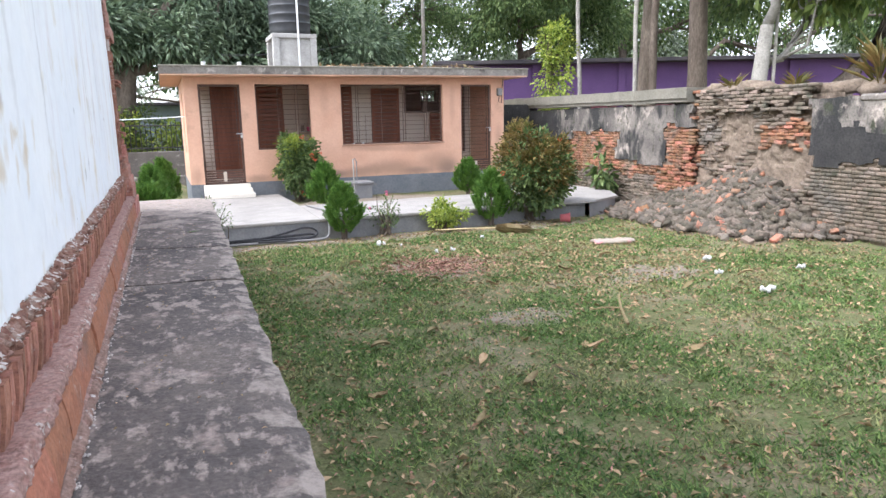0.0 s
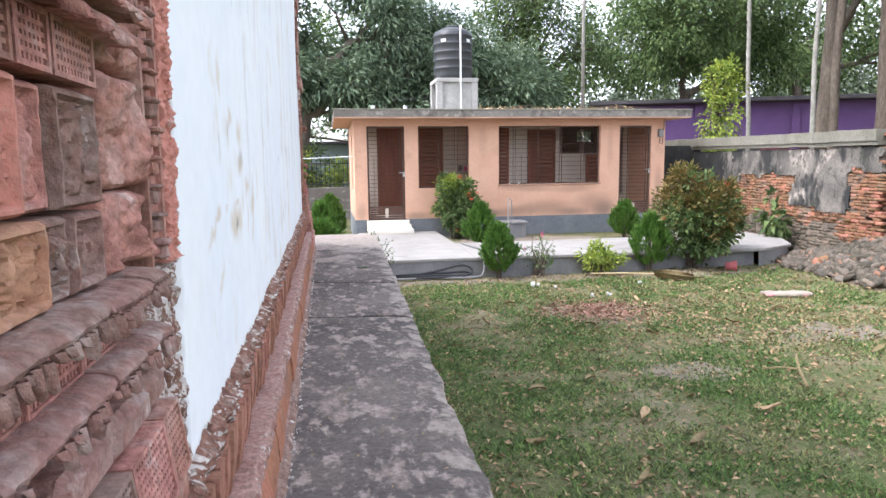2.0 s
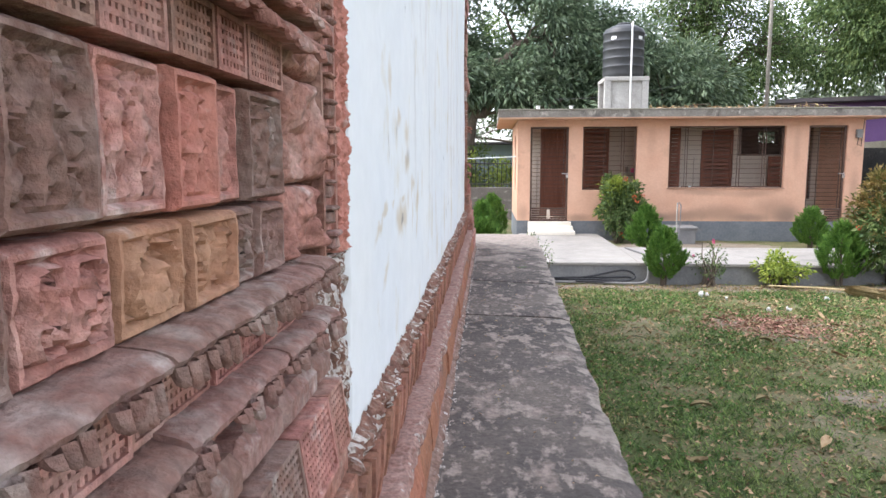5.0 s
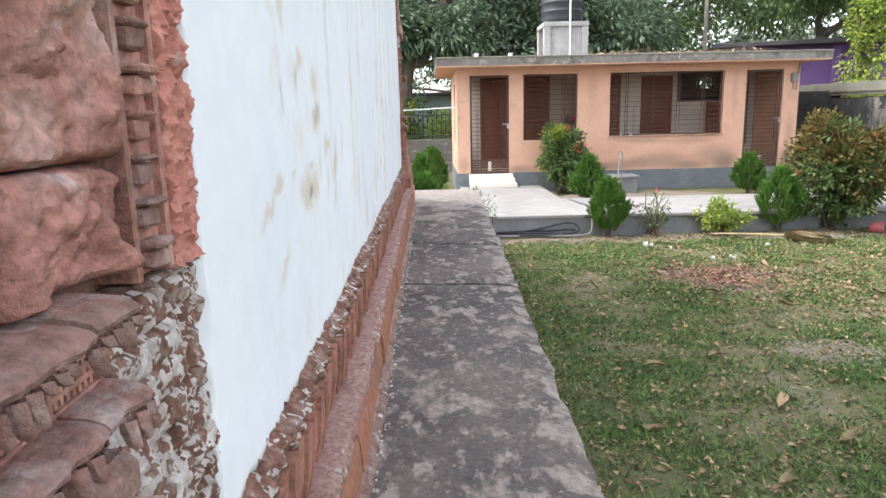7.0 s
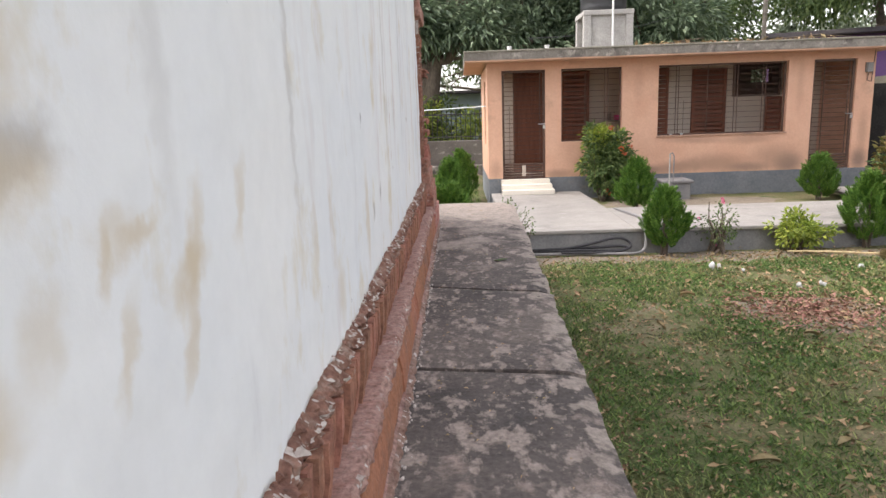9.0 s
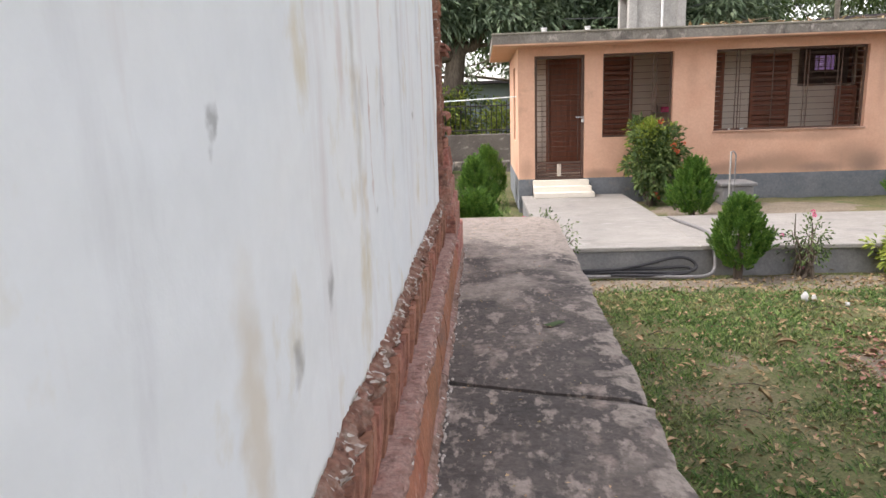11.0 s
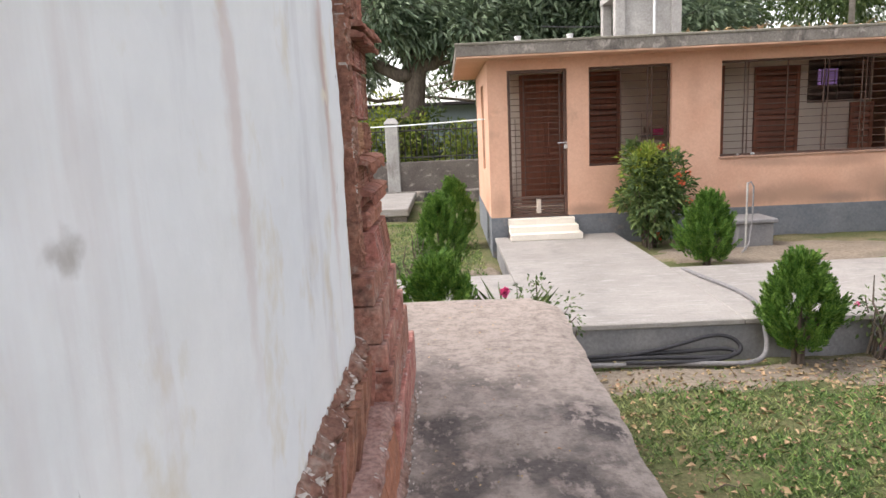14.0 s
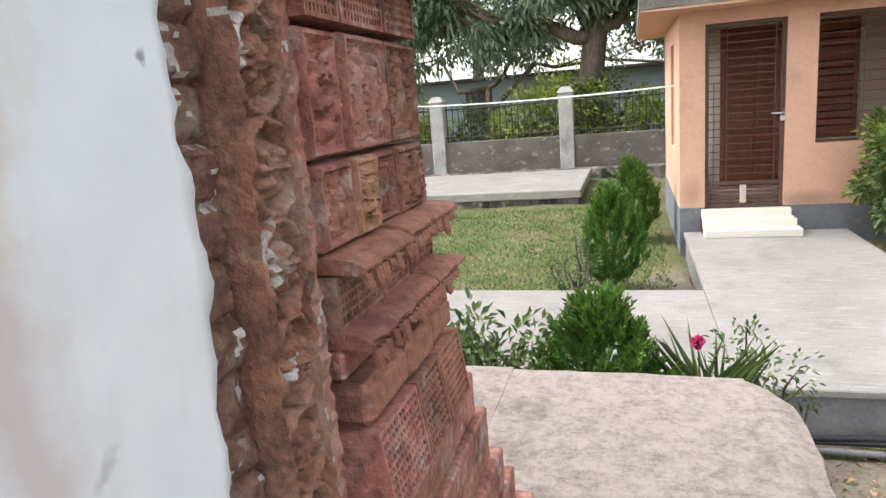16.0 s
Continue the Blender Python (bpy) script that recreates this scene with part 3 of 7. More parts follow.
def soil_patch(name, cx, cy, rx, ry, seed, rise=0.012):
    bm = bmesh.new()
    n, rings = 40, 5
    vs = [[bm.verts.new((cx, cy, ground_z(cx, cy) + rise))]]
    for r in range(1, rings + 1):
        row = []
        for k in range(n):
            a = 2 * math.pi * k / n
            f = (r / rings) * (1 + 0.35 * field(math.cos(a) * 1.5, math.sin(a) * 1.5, seed, 1.6))
            x, y = cx + rx * f * math.cos(a), cy + ry * f * math.sin(a)
            row.append(bm.verts.new((x, y, ground_z(x, y) + (rise if r < rings else -0.02))))
        vs.append(row)
    for k in range(n):
        bm.faces.new((vs[0][0], vs[1][k], vs[1][(k + 1) % n]))
        for r in range(1, rings):
            bm.faces.new((vs[r][k], vs[r + 1][k], vs[r + 1][(k + 1) % n], vs[r][(k + 1) % n]))
    part(name, bm, M["soil"], ground, smooth=True)


for i, p in enumerate([(3.05, 7.7, 0.85, 0.6), (5.1, 6.2, 0.75, 0.45), (2.9, 5.2, 0.5, 0.3), (1.3, 10.2, 1.0, 0.35), (3.2, 10.25, 1.5, 0.3), (5.6, 10.1, 1.6, 0.35), (0.15, 13.6, 0.35, 0.8), (3.9, 13.9, 1.8, 0.9)]):
    soil_patch("soil_patch", *p, seed=i * 3.3)

# grass, denser where the soil is not bare
rs = np.random.RandomState(4)
G_N = 430000
px, py = 0.2 + rs.rand(G_N) ** 0.9 * 9.0, 0.6 + rs.rand(G_N) * 9.9
keep = []
cell = {}
for i in range(G_N):
    key = (int(px[i] * 12), int(py[i] * 12))
    if key not in cell:
        cx, cy = key[0] / 12, key[1] / 12
        cell[key] = (0.70 + 1.3 * field(cx, cy, 11.0, 1.1) + 0.9 * field(cx, cy, 15.0, 4.0)) * (1 - bare(cx, cy)) * (0.62 + 0.38 * min(1.0, max(0.0, (3.2 - cx) / 2.5 + 0.4)))
    keep.append(cell[key] > rs.rand())
keep = np.array(keep) & (px > 0.175 + 0.0245 * py)
px, py = px[keep], py[keep]
pz = np.array([ground_z(x, y) for x, y in zip(px, py)]) - 0.004
n = len(px)
ang, lean = rs.rand(n) * 6.283, 0.35 + rs.rand(n) * 1.5
dirs = np.stack([np.cos(ang) * lean, np.sin(ang) * lean, np.ones(n)], 1)
gvv, gff = leaf_arrays(np.stack([px, py, pz], 1), dirs, np.stack([-np.sin(ang) * 0.3, np.cos(ang) * 0.3, np.ones(n)], 1), 0.022 + 0.060 * rs.rand(n) ** 1.8, 0.004 + 0.009 * rs.rand(n), 0.1)
thing("lawn_grass", "short patchy green lawn grass", "grass", kind="stuff", mesh=data_mesh("lawn_grass", gvv, gff, M["grass"]))
# second patch of lawn behind the paved walk
n = 26000
px, py = -5.0 + rs.rand(n) * 5.2, 12.8 + rs.rand(n) * 6
pz = np.array([ground_z(x, y) for x, y in zip(px, py)])
ang, lean = rs.rand(n) * 6.283, 0.3 + rs.rand(n)
dirs = np.stack([np.cos(ang) * lean, np.sin(ang) * lean, np.ones(n)], 1)
gvv, gff = leaf_arrays(np.stack([px, py, pz], 1), dirs, np.tile([0.1, 0, 1.0], (n, 1)), 0.03 + 0.05 * rs.rand(n), 0.008 + 0.008 * rs.rand(n), 0.1)
thing("lawn_grass", "short yellowish lawn grass beside the building", "grass", kind="stuff", mesh=data_mesh("lawn_grass", gvv, gff, M["grass"]))

# ---- raised ledge round the temple ----
ledge = thing("pavement", "raised concrete ledge with black stains and worn edges", "pavement", kind="structure")


def ledge_slab(y0l, y0r, y1l, y1r, mat, xl=-0.70, seed=0.0):
    """One cast slab with ragged edges; its ends run askew between left and right."""
    bm = bmesh.new()
    nu, nv = 14, max(6, int(((y1l + y1r) - (y0l + y0r)) / 2 / 0.07))
    grid = []
    for j in range(nv + 1):
        row = []
        for i in range(nu + 1):
            u, v = i / nu, j / nv
            ya, yb = y0l + (y0r - y0l) * u, y1l + (y1r - y1l) * u
            y = ya + (yb - ya) * v
            xr = edge_x(y)
            if i == nu:
                xr += 0.022 * field(y, 1, seed, 2.2) + 0.012 * field(y, 1, seed + 5, 9.0)
            if y > 9.12 and u > 0.9:
                xr -= 0.12 * (y - 9.12) / 0.3
            x = xl + (xr - xl) * u
            z = LEDGE_Z + 0.006 * field(x, y, seed, 3.0) - (0.016 + 0.008 * field(y, 2, seed, 6.0) if i == nu else 0) - (0.008 if j in (0, nv) else 0)
            if j == nv and y1l > 9:
                y += 0.02 * field(x, 3, seed, 4.0)
            row.append(bm.verts.new((x, y, z)))
        grid.append(row)
    for j in range(nv):
        for i in range(nu):
            bm.faces.new((grid[j][i], grid[j][i + 1], grid[j + 1][i + 1], grid[j + 1][i]))
    low = {}
    rim = [grid[0][i] for i in range(nu + 1)] + [grid[j][nu] for j in range(1, nv + 1)] + [grid[nv][i] for i in range(nu - 1, -1, -1)] + [grid[j][0] for j in range(nv - 1, 0, -1)]
    for v in rim:
        low[v] = bm.verts.new((v.co.x + 0.004, v.co.y, v.co.z - 0.10))
    for a, b in zip(rim, rim[1:] + rim[:1]):
        bm.faces.new((a, low[a], low[b], b))
    part("slab", bm, mat, ledge, smooth=False)


ledge_slab(EDGE_Y0, EDGE_Y0, 4.235, 4.10, M["ledge"], seed=1)
ledge_slab(4.275, 4.14, 5.625, 5.36, M["ledge"], seed=4)
ledge_slab(5.655, 5.39, 9.42, 9.38, M["ledge"], seed=7)
box_part("slab", (-7.0, 7.9, LEDGE_Z - 0.1), (-0.702, 9.42, LEDGE_Z - 0.001), M["ledge"], ledge, 0.0)
bm = bmesh.new()
NB = 90
rows = []
for j in range(NB + 1):
    y = EDGE_Y0 + (9.36 - EDGE_Y0) * j / NB
    rows.append([bm.verts.new((edge_x(y) - 0.012 + o + 0.012 * field(y, z, 2.0, 3.0), y, z)) for o, z in ((0, LEDGE_Z - 0.1), (0.006, 0.45), (0.01, 0.2), (0.03, -0.12))])
for a, b in zip(rows, rows[1:]):
    for k in range(3):
        bm.faces.new((a[k], a[k + 1], b[k + 1], b[k]))
part("side_wall", bm, M["ledge_side"], ledge)
box_part("end_wall", (-7.0, 9.20, -0.12), (0.33, 9.36, LEDGE_Z - 0.1), M["ledge_side"], ledge, 0.01)
bm = bmesh.new()
quad_box(bm, (-0.7, EDGE_Y0, 0.55), (0.05, 9.2, LEDGE_Z - 0.101))
part("fill", bm, M["ledge_side"], ledge)

# ---- paved walk and its branch to the door ----
walk_paved = thing("pavement", "pale concrete walk with a grey kerb face", "pavement", kind="structure")
WALK_Z = 0.29


def paving(poly, name="slab"):
    bm = bmesh.new()
    top = [bm.verts.new((x, y, WALK_Z)) for x, y in poly]
    bot = [bm.verts.new((x, y, WALK_Z - 0.05)) for x, y in poly]
    bm.faces.new(top)
    bm.faces.new(bot[::-1])
    for i in range(len(poly)):
        k = (i + 1) % len(poly)
        bm.faces.new((top[i], bot[i], bot[k], top[k]))
    part(name, bm, M["paving"], walk_paved, bevel=0.008)


def kerb(x0, x1, y0, y1, name="kerb"):
    box_part(name, (x0, y0, -0.15), (x1, y1, WALK_Z - 0.05), M["kerb"], walk_paved, 0.004)


paving([(-9, 10.6), (0.398, 10.6), (0.398, 12.62), (-9, 12.62)])
paving([(0.40, 10.6), (2.12, 10.6), (2.16, 12.62), (2.16, 15.10), (0.40, 15.10)])
paving([(2.122, 10.6), (7.3, 10.45), (8.15, 10.9), (8.55, 11.7), (8.6, 14.5), (6.55, 14.5), (6.55, 12.66), (2.162, 12.62)])
kerb(-9, 7.2, 10.615, 10.75)
kerb(-9, 0.42, 12.45, 12.60)
kerb(0.415, 0.55, 12.605, 15.0)
kerb(2.0, 2.145, 12.605, 15.0)
kerb(2.15, 6.5, 12.45, 12.60)
bm = bmesh.new()
pts = [(7.2, 10.46), (7.75, 10.68), (8.12, 10.93), (8.38, 11.3), (8.53, 11.72), (8.58, 14.4)]
lo = [[bm.verts.new((x - (0.02 if k else 0), y, z)) for k, z in enumerate((-0.15, WALK_Z - 0.05))] for x, y in pts]
for a, b in zip(lo, lo[1:]):
    bm.faces.new((a[0], b[0], b[1], a[1]))
part("kerb", bm, M["kerb"], walk_paved)

# ---- the peach outbuilding ----
house = thing("building", "single-storey peach-painted outbuilding with barred openings", "building")
FY, WT = 15.12, 0.20                      # front face, wall thickness
HX0, HX1, HB = 0.36, 7.80, 18.8           # left, right, back
FLOOR, LINTEL, EAVE = 0.56, 2.67, 2.82
OPEN = {"door_1": (0.64, 1.49, FLOOR, LINTEL), "window_1": (1.80, 2.98, 1.27, LINTEL), "window_2": (3.68, 6.16, 1.31, LINTEL), "door_2": (6.64, 7.45, FLOOR, LINTEL)}


def wall_with_openings(name, x0, x1, y0, y1, z0, z1, holes, mat, parent):
    bm = bmesh.new()
    xs = x0
    for a, b, c, d in sorted(holes):
        if a > xs:
            quad_box(bm, (xs, y0, z0), (a, y1, z1))
        if c > z0:
            quad_box(bm, (a, y0, z0), (b, y1, c))
        if d < z1:
            quad_box(bm, (a, y0, d), (b, y1, z1))
        xs = b
    quad_box(bm, (xs, y0, z0), (x1, y1, z1))
    bmesh.ops.remove_doubles(bm, verts=bm.verts, dist=0.0005)
    return part(name, bm, mat, parent)


DADO = 0.58
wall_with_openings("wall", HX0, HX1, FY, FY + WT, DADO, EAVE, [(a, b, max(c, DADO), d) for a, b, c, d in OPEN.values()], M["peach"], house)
box_part("dado", (HX0 - 0.003, FY - 0.004, -0.2), (0.62, FY + WT, DADO), M["dado"], house)
box_part("dado", (1.51, FY - 0.004, -0.2), (HX1 + 0.003, FY + WT, DADO - 0.002), M["dado"], house)
box_part("dado", (0.62, FY + 0.01, -0.2), (1.51, FY + WT, FLOOR), M["dado"], house)
box_part("wall", (HX0, FY + WT, 0.56), (HX0 + WT, 16.2, EAVE), M["peach"], house, 0.003)
box_part("wall", (HX0, 16.9, 0.56), (HX0 + WT, HB, EAVE), M["peach"], house, 0.003)
box_part("wall", (HX0, 16.2, 0.56), (HX0 + WT, 16.9, 1.2), M["peach"], house, 0.0)
box_part("wall", (HX0, 16.2, 2.55), (HX0 + WT, 16.9, EAVE), M["peach"], house, 0.0)
box_part("dado", (HX0 - 0.004, FY + WT, -0.2), (HX0 + WT, HB, 0.559), M["dado"], house)
box_part("wall", (HX1 - WT, FY + WT, -0.2), (HX1, HB, EAVE), M["peach"], house, 0.003)
wall_with_openings("wall", HX0, HX1, HB - WT, HB, -0.2, EAVE, [(6.9, 7.4, 2.36, 2.72)], M["grey_brown"], house)
box_part("floor", (HX0 + WT, FY + WT, 0.3), (HX1 - WT, HB - WT, FLOOR), M["inner"], house, 0.0)
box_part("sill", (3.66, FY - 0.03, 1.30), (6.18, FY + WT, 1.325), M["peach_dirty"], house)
# roof slab with overhang, soffit painted
RX0, RX1, RY0, RY1 = -0.08, 8.20, 14.62, 19.1
bm = bmesh.new()
quad_box(bm, (RX0, RY0, 2.845), (RX1, RY1, 3.0))
bmesh.ops.subdivide_edges(bm, edges=[e for e in bm.edges if abs(e.verts[0].co.x - e.verts[1].co.x) > 1], cuts=60)
for v in bm.verts:
    v.co.z += 0.012 * field(v.co.x, v.co.y, 5.0, 2.0)
    v.co.y += 0.010 * field(v.co.x, v.co.z, 9.0, 3.0)
roof = part("roof", bm, M["roof_edge"], house, "stained concrete roof slab")
box_part("soffit", (RX0 + 0.01, RY0 + 0.012, 2.82), (RX1 - 0.01, RY1 - 0.01, 2.844), M["peach"], house, 0.0)
box_part("roof_lip", (RX0 - 0.01, RY0 - 0.015, 2.985), (RX1 + 0.01, RY0 + 0.10, 3.02), M["coping"], house, 0.008)
# tiled steps
for i, (e, y0) in enumerate(((0.06, 14.70), (0.03, 14.86), (0.0, 15.0))):
    box_part("step", (0.60 - 0.0 * e, y0, WALK_Z + 0.002), (1.56 + e, FY + 0.02, WALK_Z + 0.09 * (i + 1)), M["cream"], house, 0.006)


def grille(parent, x0, x1, z0, z1, y, gap=0.10, posts=(), frame_w=0.03):
    for a, b in ((x0, x0 + frame_w), (x1 - frame_w, x1)):
        box_part("frame", (a, y, z0), (b, y + 0.035, z1), M["iron"], parent, 0.003)
    for a, b in ((z0, z0 + frame_w), (z1 - frame_w, z1)):
        box_part("frame", (x0 + frame_w, y, a), (x1 - frame_w, y + 0.035, b), M["iron"], parent, 0.003)
    for p in posts:
        box_part("upright", (p - 0.006, y + 0.006, z0 + frame_w), (p + 0.006, y + 0.026, z1 - frame_w), M["iron"], parent, 0.002)
    k = int((z1 - z0) / gap)
    bar = box_mesh((x0 + frame_w, y + 0.010, -0.004), (x1 - frame_w, y + 0.018, 0.004), M["iron"], 0.0)
    for i in range(1, k):
        b = part("bar", bar, None, parent)
        b.location.z = z0 + (z1 - z0) * i / k


# barred veranda openings
win = new("window_1")
win.parent = house
grille(win, 1.80, 2.98, 1.27, LINTEL, FY + 0.09, posts=(2.28, 2.66, 2.72))
win = new("window_2")
win.parent = house
grille(win, 3.68, 6.16, 1.325, LINTEL, FY + 0.09, posts=(4.05, 4.10, 4.66, 5.18, 5.24, 5.72, 5.78))


def gate(name, x0, x1, label):
    """Barred metal gate with a solid foot panel, closed and padlocked."""
    g = thing(name, label, "door")
    y = FY + 0.05
    for a, b, c, d in ((x0, x0 + 0.045, FLOOR, LINTEL), (x1 - 0.045, x1, FLOOR, LINTEL), (x0 + 0.045, x1 - 0.045, LINTEL - 0.045, LINTEL), (x0 + 0.045, x1 - 0.045, FLOOR, FLOOR + 0.05), (x0 + 0.045, x1 - 0.045, FLOOR + 0.27, FLOOR + 0.31)):
        box_part("frame", (a, y, c), (b, y + 0.045, d), M["iron"], g, 0.004)
    xm = (x0 + x1) / 2
    for p in (x0 + 0.24, x1 - 0.10):
        box_part("upright", (p - 0.005, y + 0.01, FLOOR + 0.31), (p + 0.005, y + 0.035, LINTEL - 0.045), M["iron"], g, 0.002)
    bar = box_mesh((x0 + 0.045, y + 0.016, -0.0045), (x1 - 0.045, y + 0.026, 0.0045), M["iron"], 0.0)
    for i in range(1, 20):
        b = part("bar", bar, None, g)
        b.location.z = FLOOR + 0.31 + (LINTEL - 0.045 - FLOOR - 0.31) * i / 20
    for i in range(4):
        box_part("slat", (x0 + 0.05, y + 0.01, FLOOR + 0.06 + i * 0.052), (x1 - 0.05, y + 0.025, FLOOR + 0.098 + i * 0.052), M["iron"], g, 0.002)
    box_part("block", (xm - 0.035, y - 0.006, FLOOR + 0.055), (xm + 0.035, y + 0.03, FLOOR + 0.265), M["inner"], g, 0.004)
    box_part("hinge", (x0 - 0.02, y - 0.012, 2.38), (x0 + 0.02, y + 0.02, 2.48), M["black_iron"], g, 0.004)
    box_part("hinge", (x0 - 0.02, y - 0.012, 0.95), (x0 + 0.02, y + 0.02, 1.05), M["black_iron"], g, 0.004)
    bm = bmesh.new()
    tube(bm, [(x1 - 0.14, y - 0.014, 1.63), (x1 + 0.03, y - 0.014, 1.63)], 0.009, 8)
    part("bolt", bm, M["steel"], g)
    bm = bmesh.new()
    quad_box(bm, (x1 - 0.05, y - 0.045, 1.54), (x1 + 0.0, y - 0.015, 1.605))
    lock = part("padlock", bm, M["steel"], g, "steel padlock", bevel=0.008)
    bm = bmesh.new()
    tube(bm, [(x1 - 0.04, y - 0.03, 1.60), (x1 - 0.04, y - 0.03, 1.635), (x1 - 0.025, y - 0.03, 1.65), (x1 - 0.01, y - 0.03, 1.635), (x1 - 0.01, y - 0.03, 1.60)], 0.005, 6)
    part("shackle", bm, M["steel"], lock)
    return g


gate("metal_gate", 0.64, 1.49, "closed brown barred metal gate with a padlock")
gate("metal_gate", 6.64, 7.45, "closed brown barred metal gate with a padlock")

# inside the veranda
IY = 16.70
wall_with_openings("inner_wall", HX0 + WT, HX1 - WT, IY, IY + 0.12, FLOOR, EAVE, [(0.98, 1.86, FLOOR, 2.70), (2.02, 2.64, 1.20, 2.70), (4.84, 5.60, FLOOR, 2.66), (5.72, 6.76, 2.04, 2.73), (6.78, 7.45, 1.0, 2.72)], M["inner"], house)
for x in np.arange(0.9, 7.5, 0.42):
    if not any(a - 0.02 < x < b + 0.02 for a, b in ((0.98, 1.86), (2.02, 2.64), (4.84, 5.60), (5.72, 6.76), (6.78, 7.45))):
        box_part("tile_joint", (x - 0.006, IY - 0.006, FLOOR), (x + 0.006, IY + 0.004, 2.0), M["grey_brown"], house, 0.0)
box_part("partition", (3.62, FY + WT, FLOOR), (3.70, IY, EAVE), M["inner"], house, 0.0)


def panel_door(name, x0, x1, z0, z1, y, label, slats=False):
    d = thing(name, label, "door")
    fw = 0.06
    for a, b, c, e in ((x0, x0 + fw, z0, z1), (x1 - fw, x1, z0, z1), (x0 + fw, x1 - fw, z1 - fw, z1), (x0 + fw, x1 - fw, z0, z0 + fw)):
        box_part("stile", (a, y, c), (b, y + 0.045, e), M["wood"], d, 0.004)
    if slats:
        k = max(4, int((z1 - z0 - 2 * fw) / 0.09))
        for i in range(k):
            za = z0 + fw + (z1 - z0 - 2 * fw) * i / k
            box_part("slat", (x0 + fw, y + 0.008, za + 0.006), (x1 - fw, y + 0.03, za + (z1 - z0 - 2 * fw) / k - 0.006), M["wood"], d, 0.004)
    else:
        box_part("panel", (x0 + fw, y + 0.02, z0 + fw), (x1 - fw, y + 0.03, z1 - fw), M["wood"], d, 0.0)
        zm = [z0 + fw, z0 + 0.36 * (z1 - z0), z0 + 0.66 * (z1 - z0), z1 - fw]
        for a, b in zip(zm, zm[1:]):
            for xa, xb in ((x0 + fw, (x0 + x1) / 2), ((x0 + x1) / 2, x1 - fw)):
                box_part("panel", (xa + 0.03, y + 0.010, a + 0.03), (xb - 0.03, y + 0.022, b - 0.03), M["wood"], d, 0.006)
        bm = bmesh.new()
        tube(bm, [(x1 - 0.11, y - 0.03, z0 + 1.0), (x1 - 0.11, y - 0.03, z0 + 1.14)], 0.010, 8)
        part("handle", bm, M["steel"], d)
    return d


panel_door("inner_door", 0.98, 1.86, FLOOR, 2.70, IY - 0.02, "closed brown panelled wooden door behind the gate")
panel_door("shutter", 2.02, 2.64, 1.20, 2.70, IY - 0.02, "closed brown slatted wooden shutter", True)
panel_door("inner_door", 4.85, 5.59, FLOOR, 2.66, IY - 0.02, "closed brown slatted wooden door in the veranda", True)
panel_door("shutter", 6.42, 6.80, 1.20, 2.02, IY - 0.055, "closed brown slatted wooden shutter", True)
panel_door("shutter", 4.07, 4.34, 1.20, 2.70, IY - 0.05, "closed brown slatted wooden shutter", True)
vent = new("window_3")
vent.parent = house
grille(vent, 5.72, 6.76, 2.04, 2.73, IY + 0.03, gap=0.11, posts=(6.24,))
vent = new("window_4")
vent.parent = house
grille(vent, 6.90, 7.40, 2.36, 2.72, HB - 0.12, gap=0.09, posts=(7.03, 7.15, 7.28))
shelf = thing("shelf", "small wall shelf holding pink soap packets", "shelf")
box_part("board", (2.98, IY - 0.14, 1.62), (3.36, IY - 0.001, 1.635), M["steel"], shelf, 0.003)
box_part("back", (3.0, IY - 0.01, 1.635), (3.34, IY - 0.001, 1.95), M["inner"], shelf, 0.003)
thing("soap_packet", "pink soap packet on the shelf", "packet", mesh=box_mesh((3.17, IY - 0.12, 1.637), (3.33, IY - 0.04, 1.74), M["pink"], 0.01))
thing("soap_box", "small dark box on the shelf", "box", mesh=box_mesh((3.02, IY - 0.12, 1.637), (3.10, IY - 0.05, 1.78), M["grey_brown"], 0.008))

# ---- lumps of stone and brick ----
PHI = (1 + 5 ** 0.5) / 2
ICO_V = unit(np.array([(-1, PHI, 0), (1, PHI, 0), (-1, -PHI, 0), (1, -PHI, 0), (0, -1, PHI), (0, 1, PHI), (0, -1, -PHI), (0, 1, -PHI), (PHI, 0, -1), (PHI, 0, 1), (-PHI, 0, -1), (-PHI, 0, 1)], float))
ICO_F = [(a, b, c) for a in range(12) for b in range(a + 1, 12) for c in range(b + 1, 12)
         if all(np.linalg.norm(ICO_V[i] - ICO_V[j]) < 1.06 for i, j in ((a, b), (b, c), (a, c)))]
ICO_F = np.array([f if np.dot(np.cross(ICO_V[f[1]] - ICO_V[f[0]], ICO_V[f[2]] - ICO_V[f[0]]), ICO_V[f[0]]) > 0 else f[::-1] for f in ICO_F])


def lumps(name, centres, sizes, mat, seed, blocky=0.5):
    r = np.random.RandomState(seed)
    V, F = [], []
    for i, (c, s) in enumerate(zip(centres, sizes)):
        v = np.sign(ICO_V) * np.abs(ICO_V) ** blocky
        v = v * (1 + 0.25 * (r.rand(12, 1) - 0.5)) * np.asarray(s) * 0.5
        e = Euler(r.rand(3) * 6.283).to_matrix() if not isinstance(s, tuple) else Euler((r.rand(3) - 0.5) * 0.5).to_matrix()
        V.append(v @ np.array(e).T + np.asarray(c))
        F.append(ICO_F + 12 * i)
    return data_mesh(name, np.concatenate(V), np.concatenate(F), mat)


# ---- the terracotta temple ----
temple = thing("temple", "white-plastered temple wall with carved red terracotta ends", "temple", at=(-0.095, 0, 0))


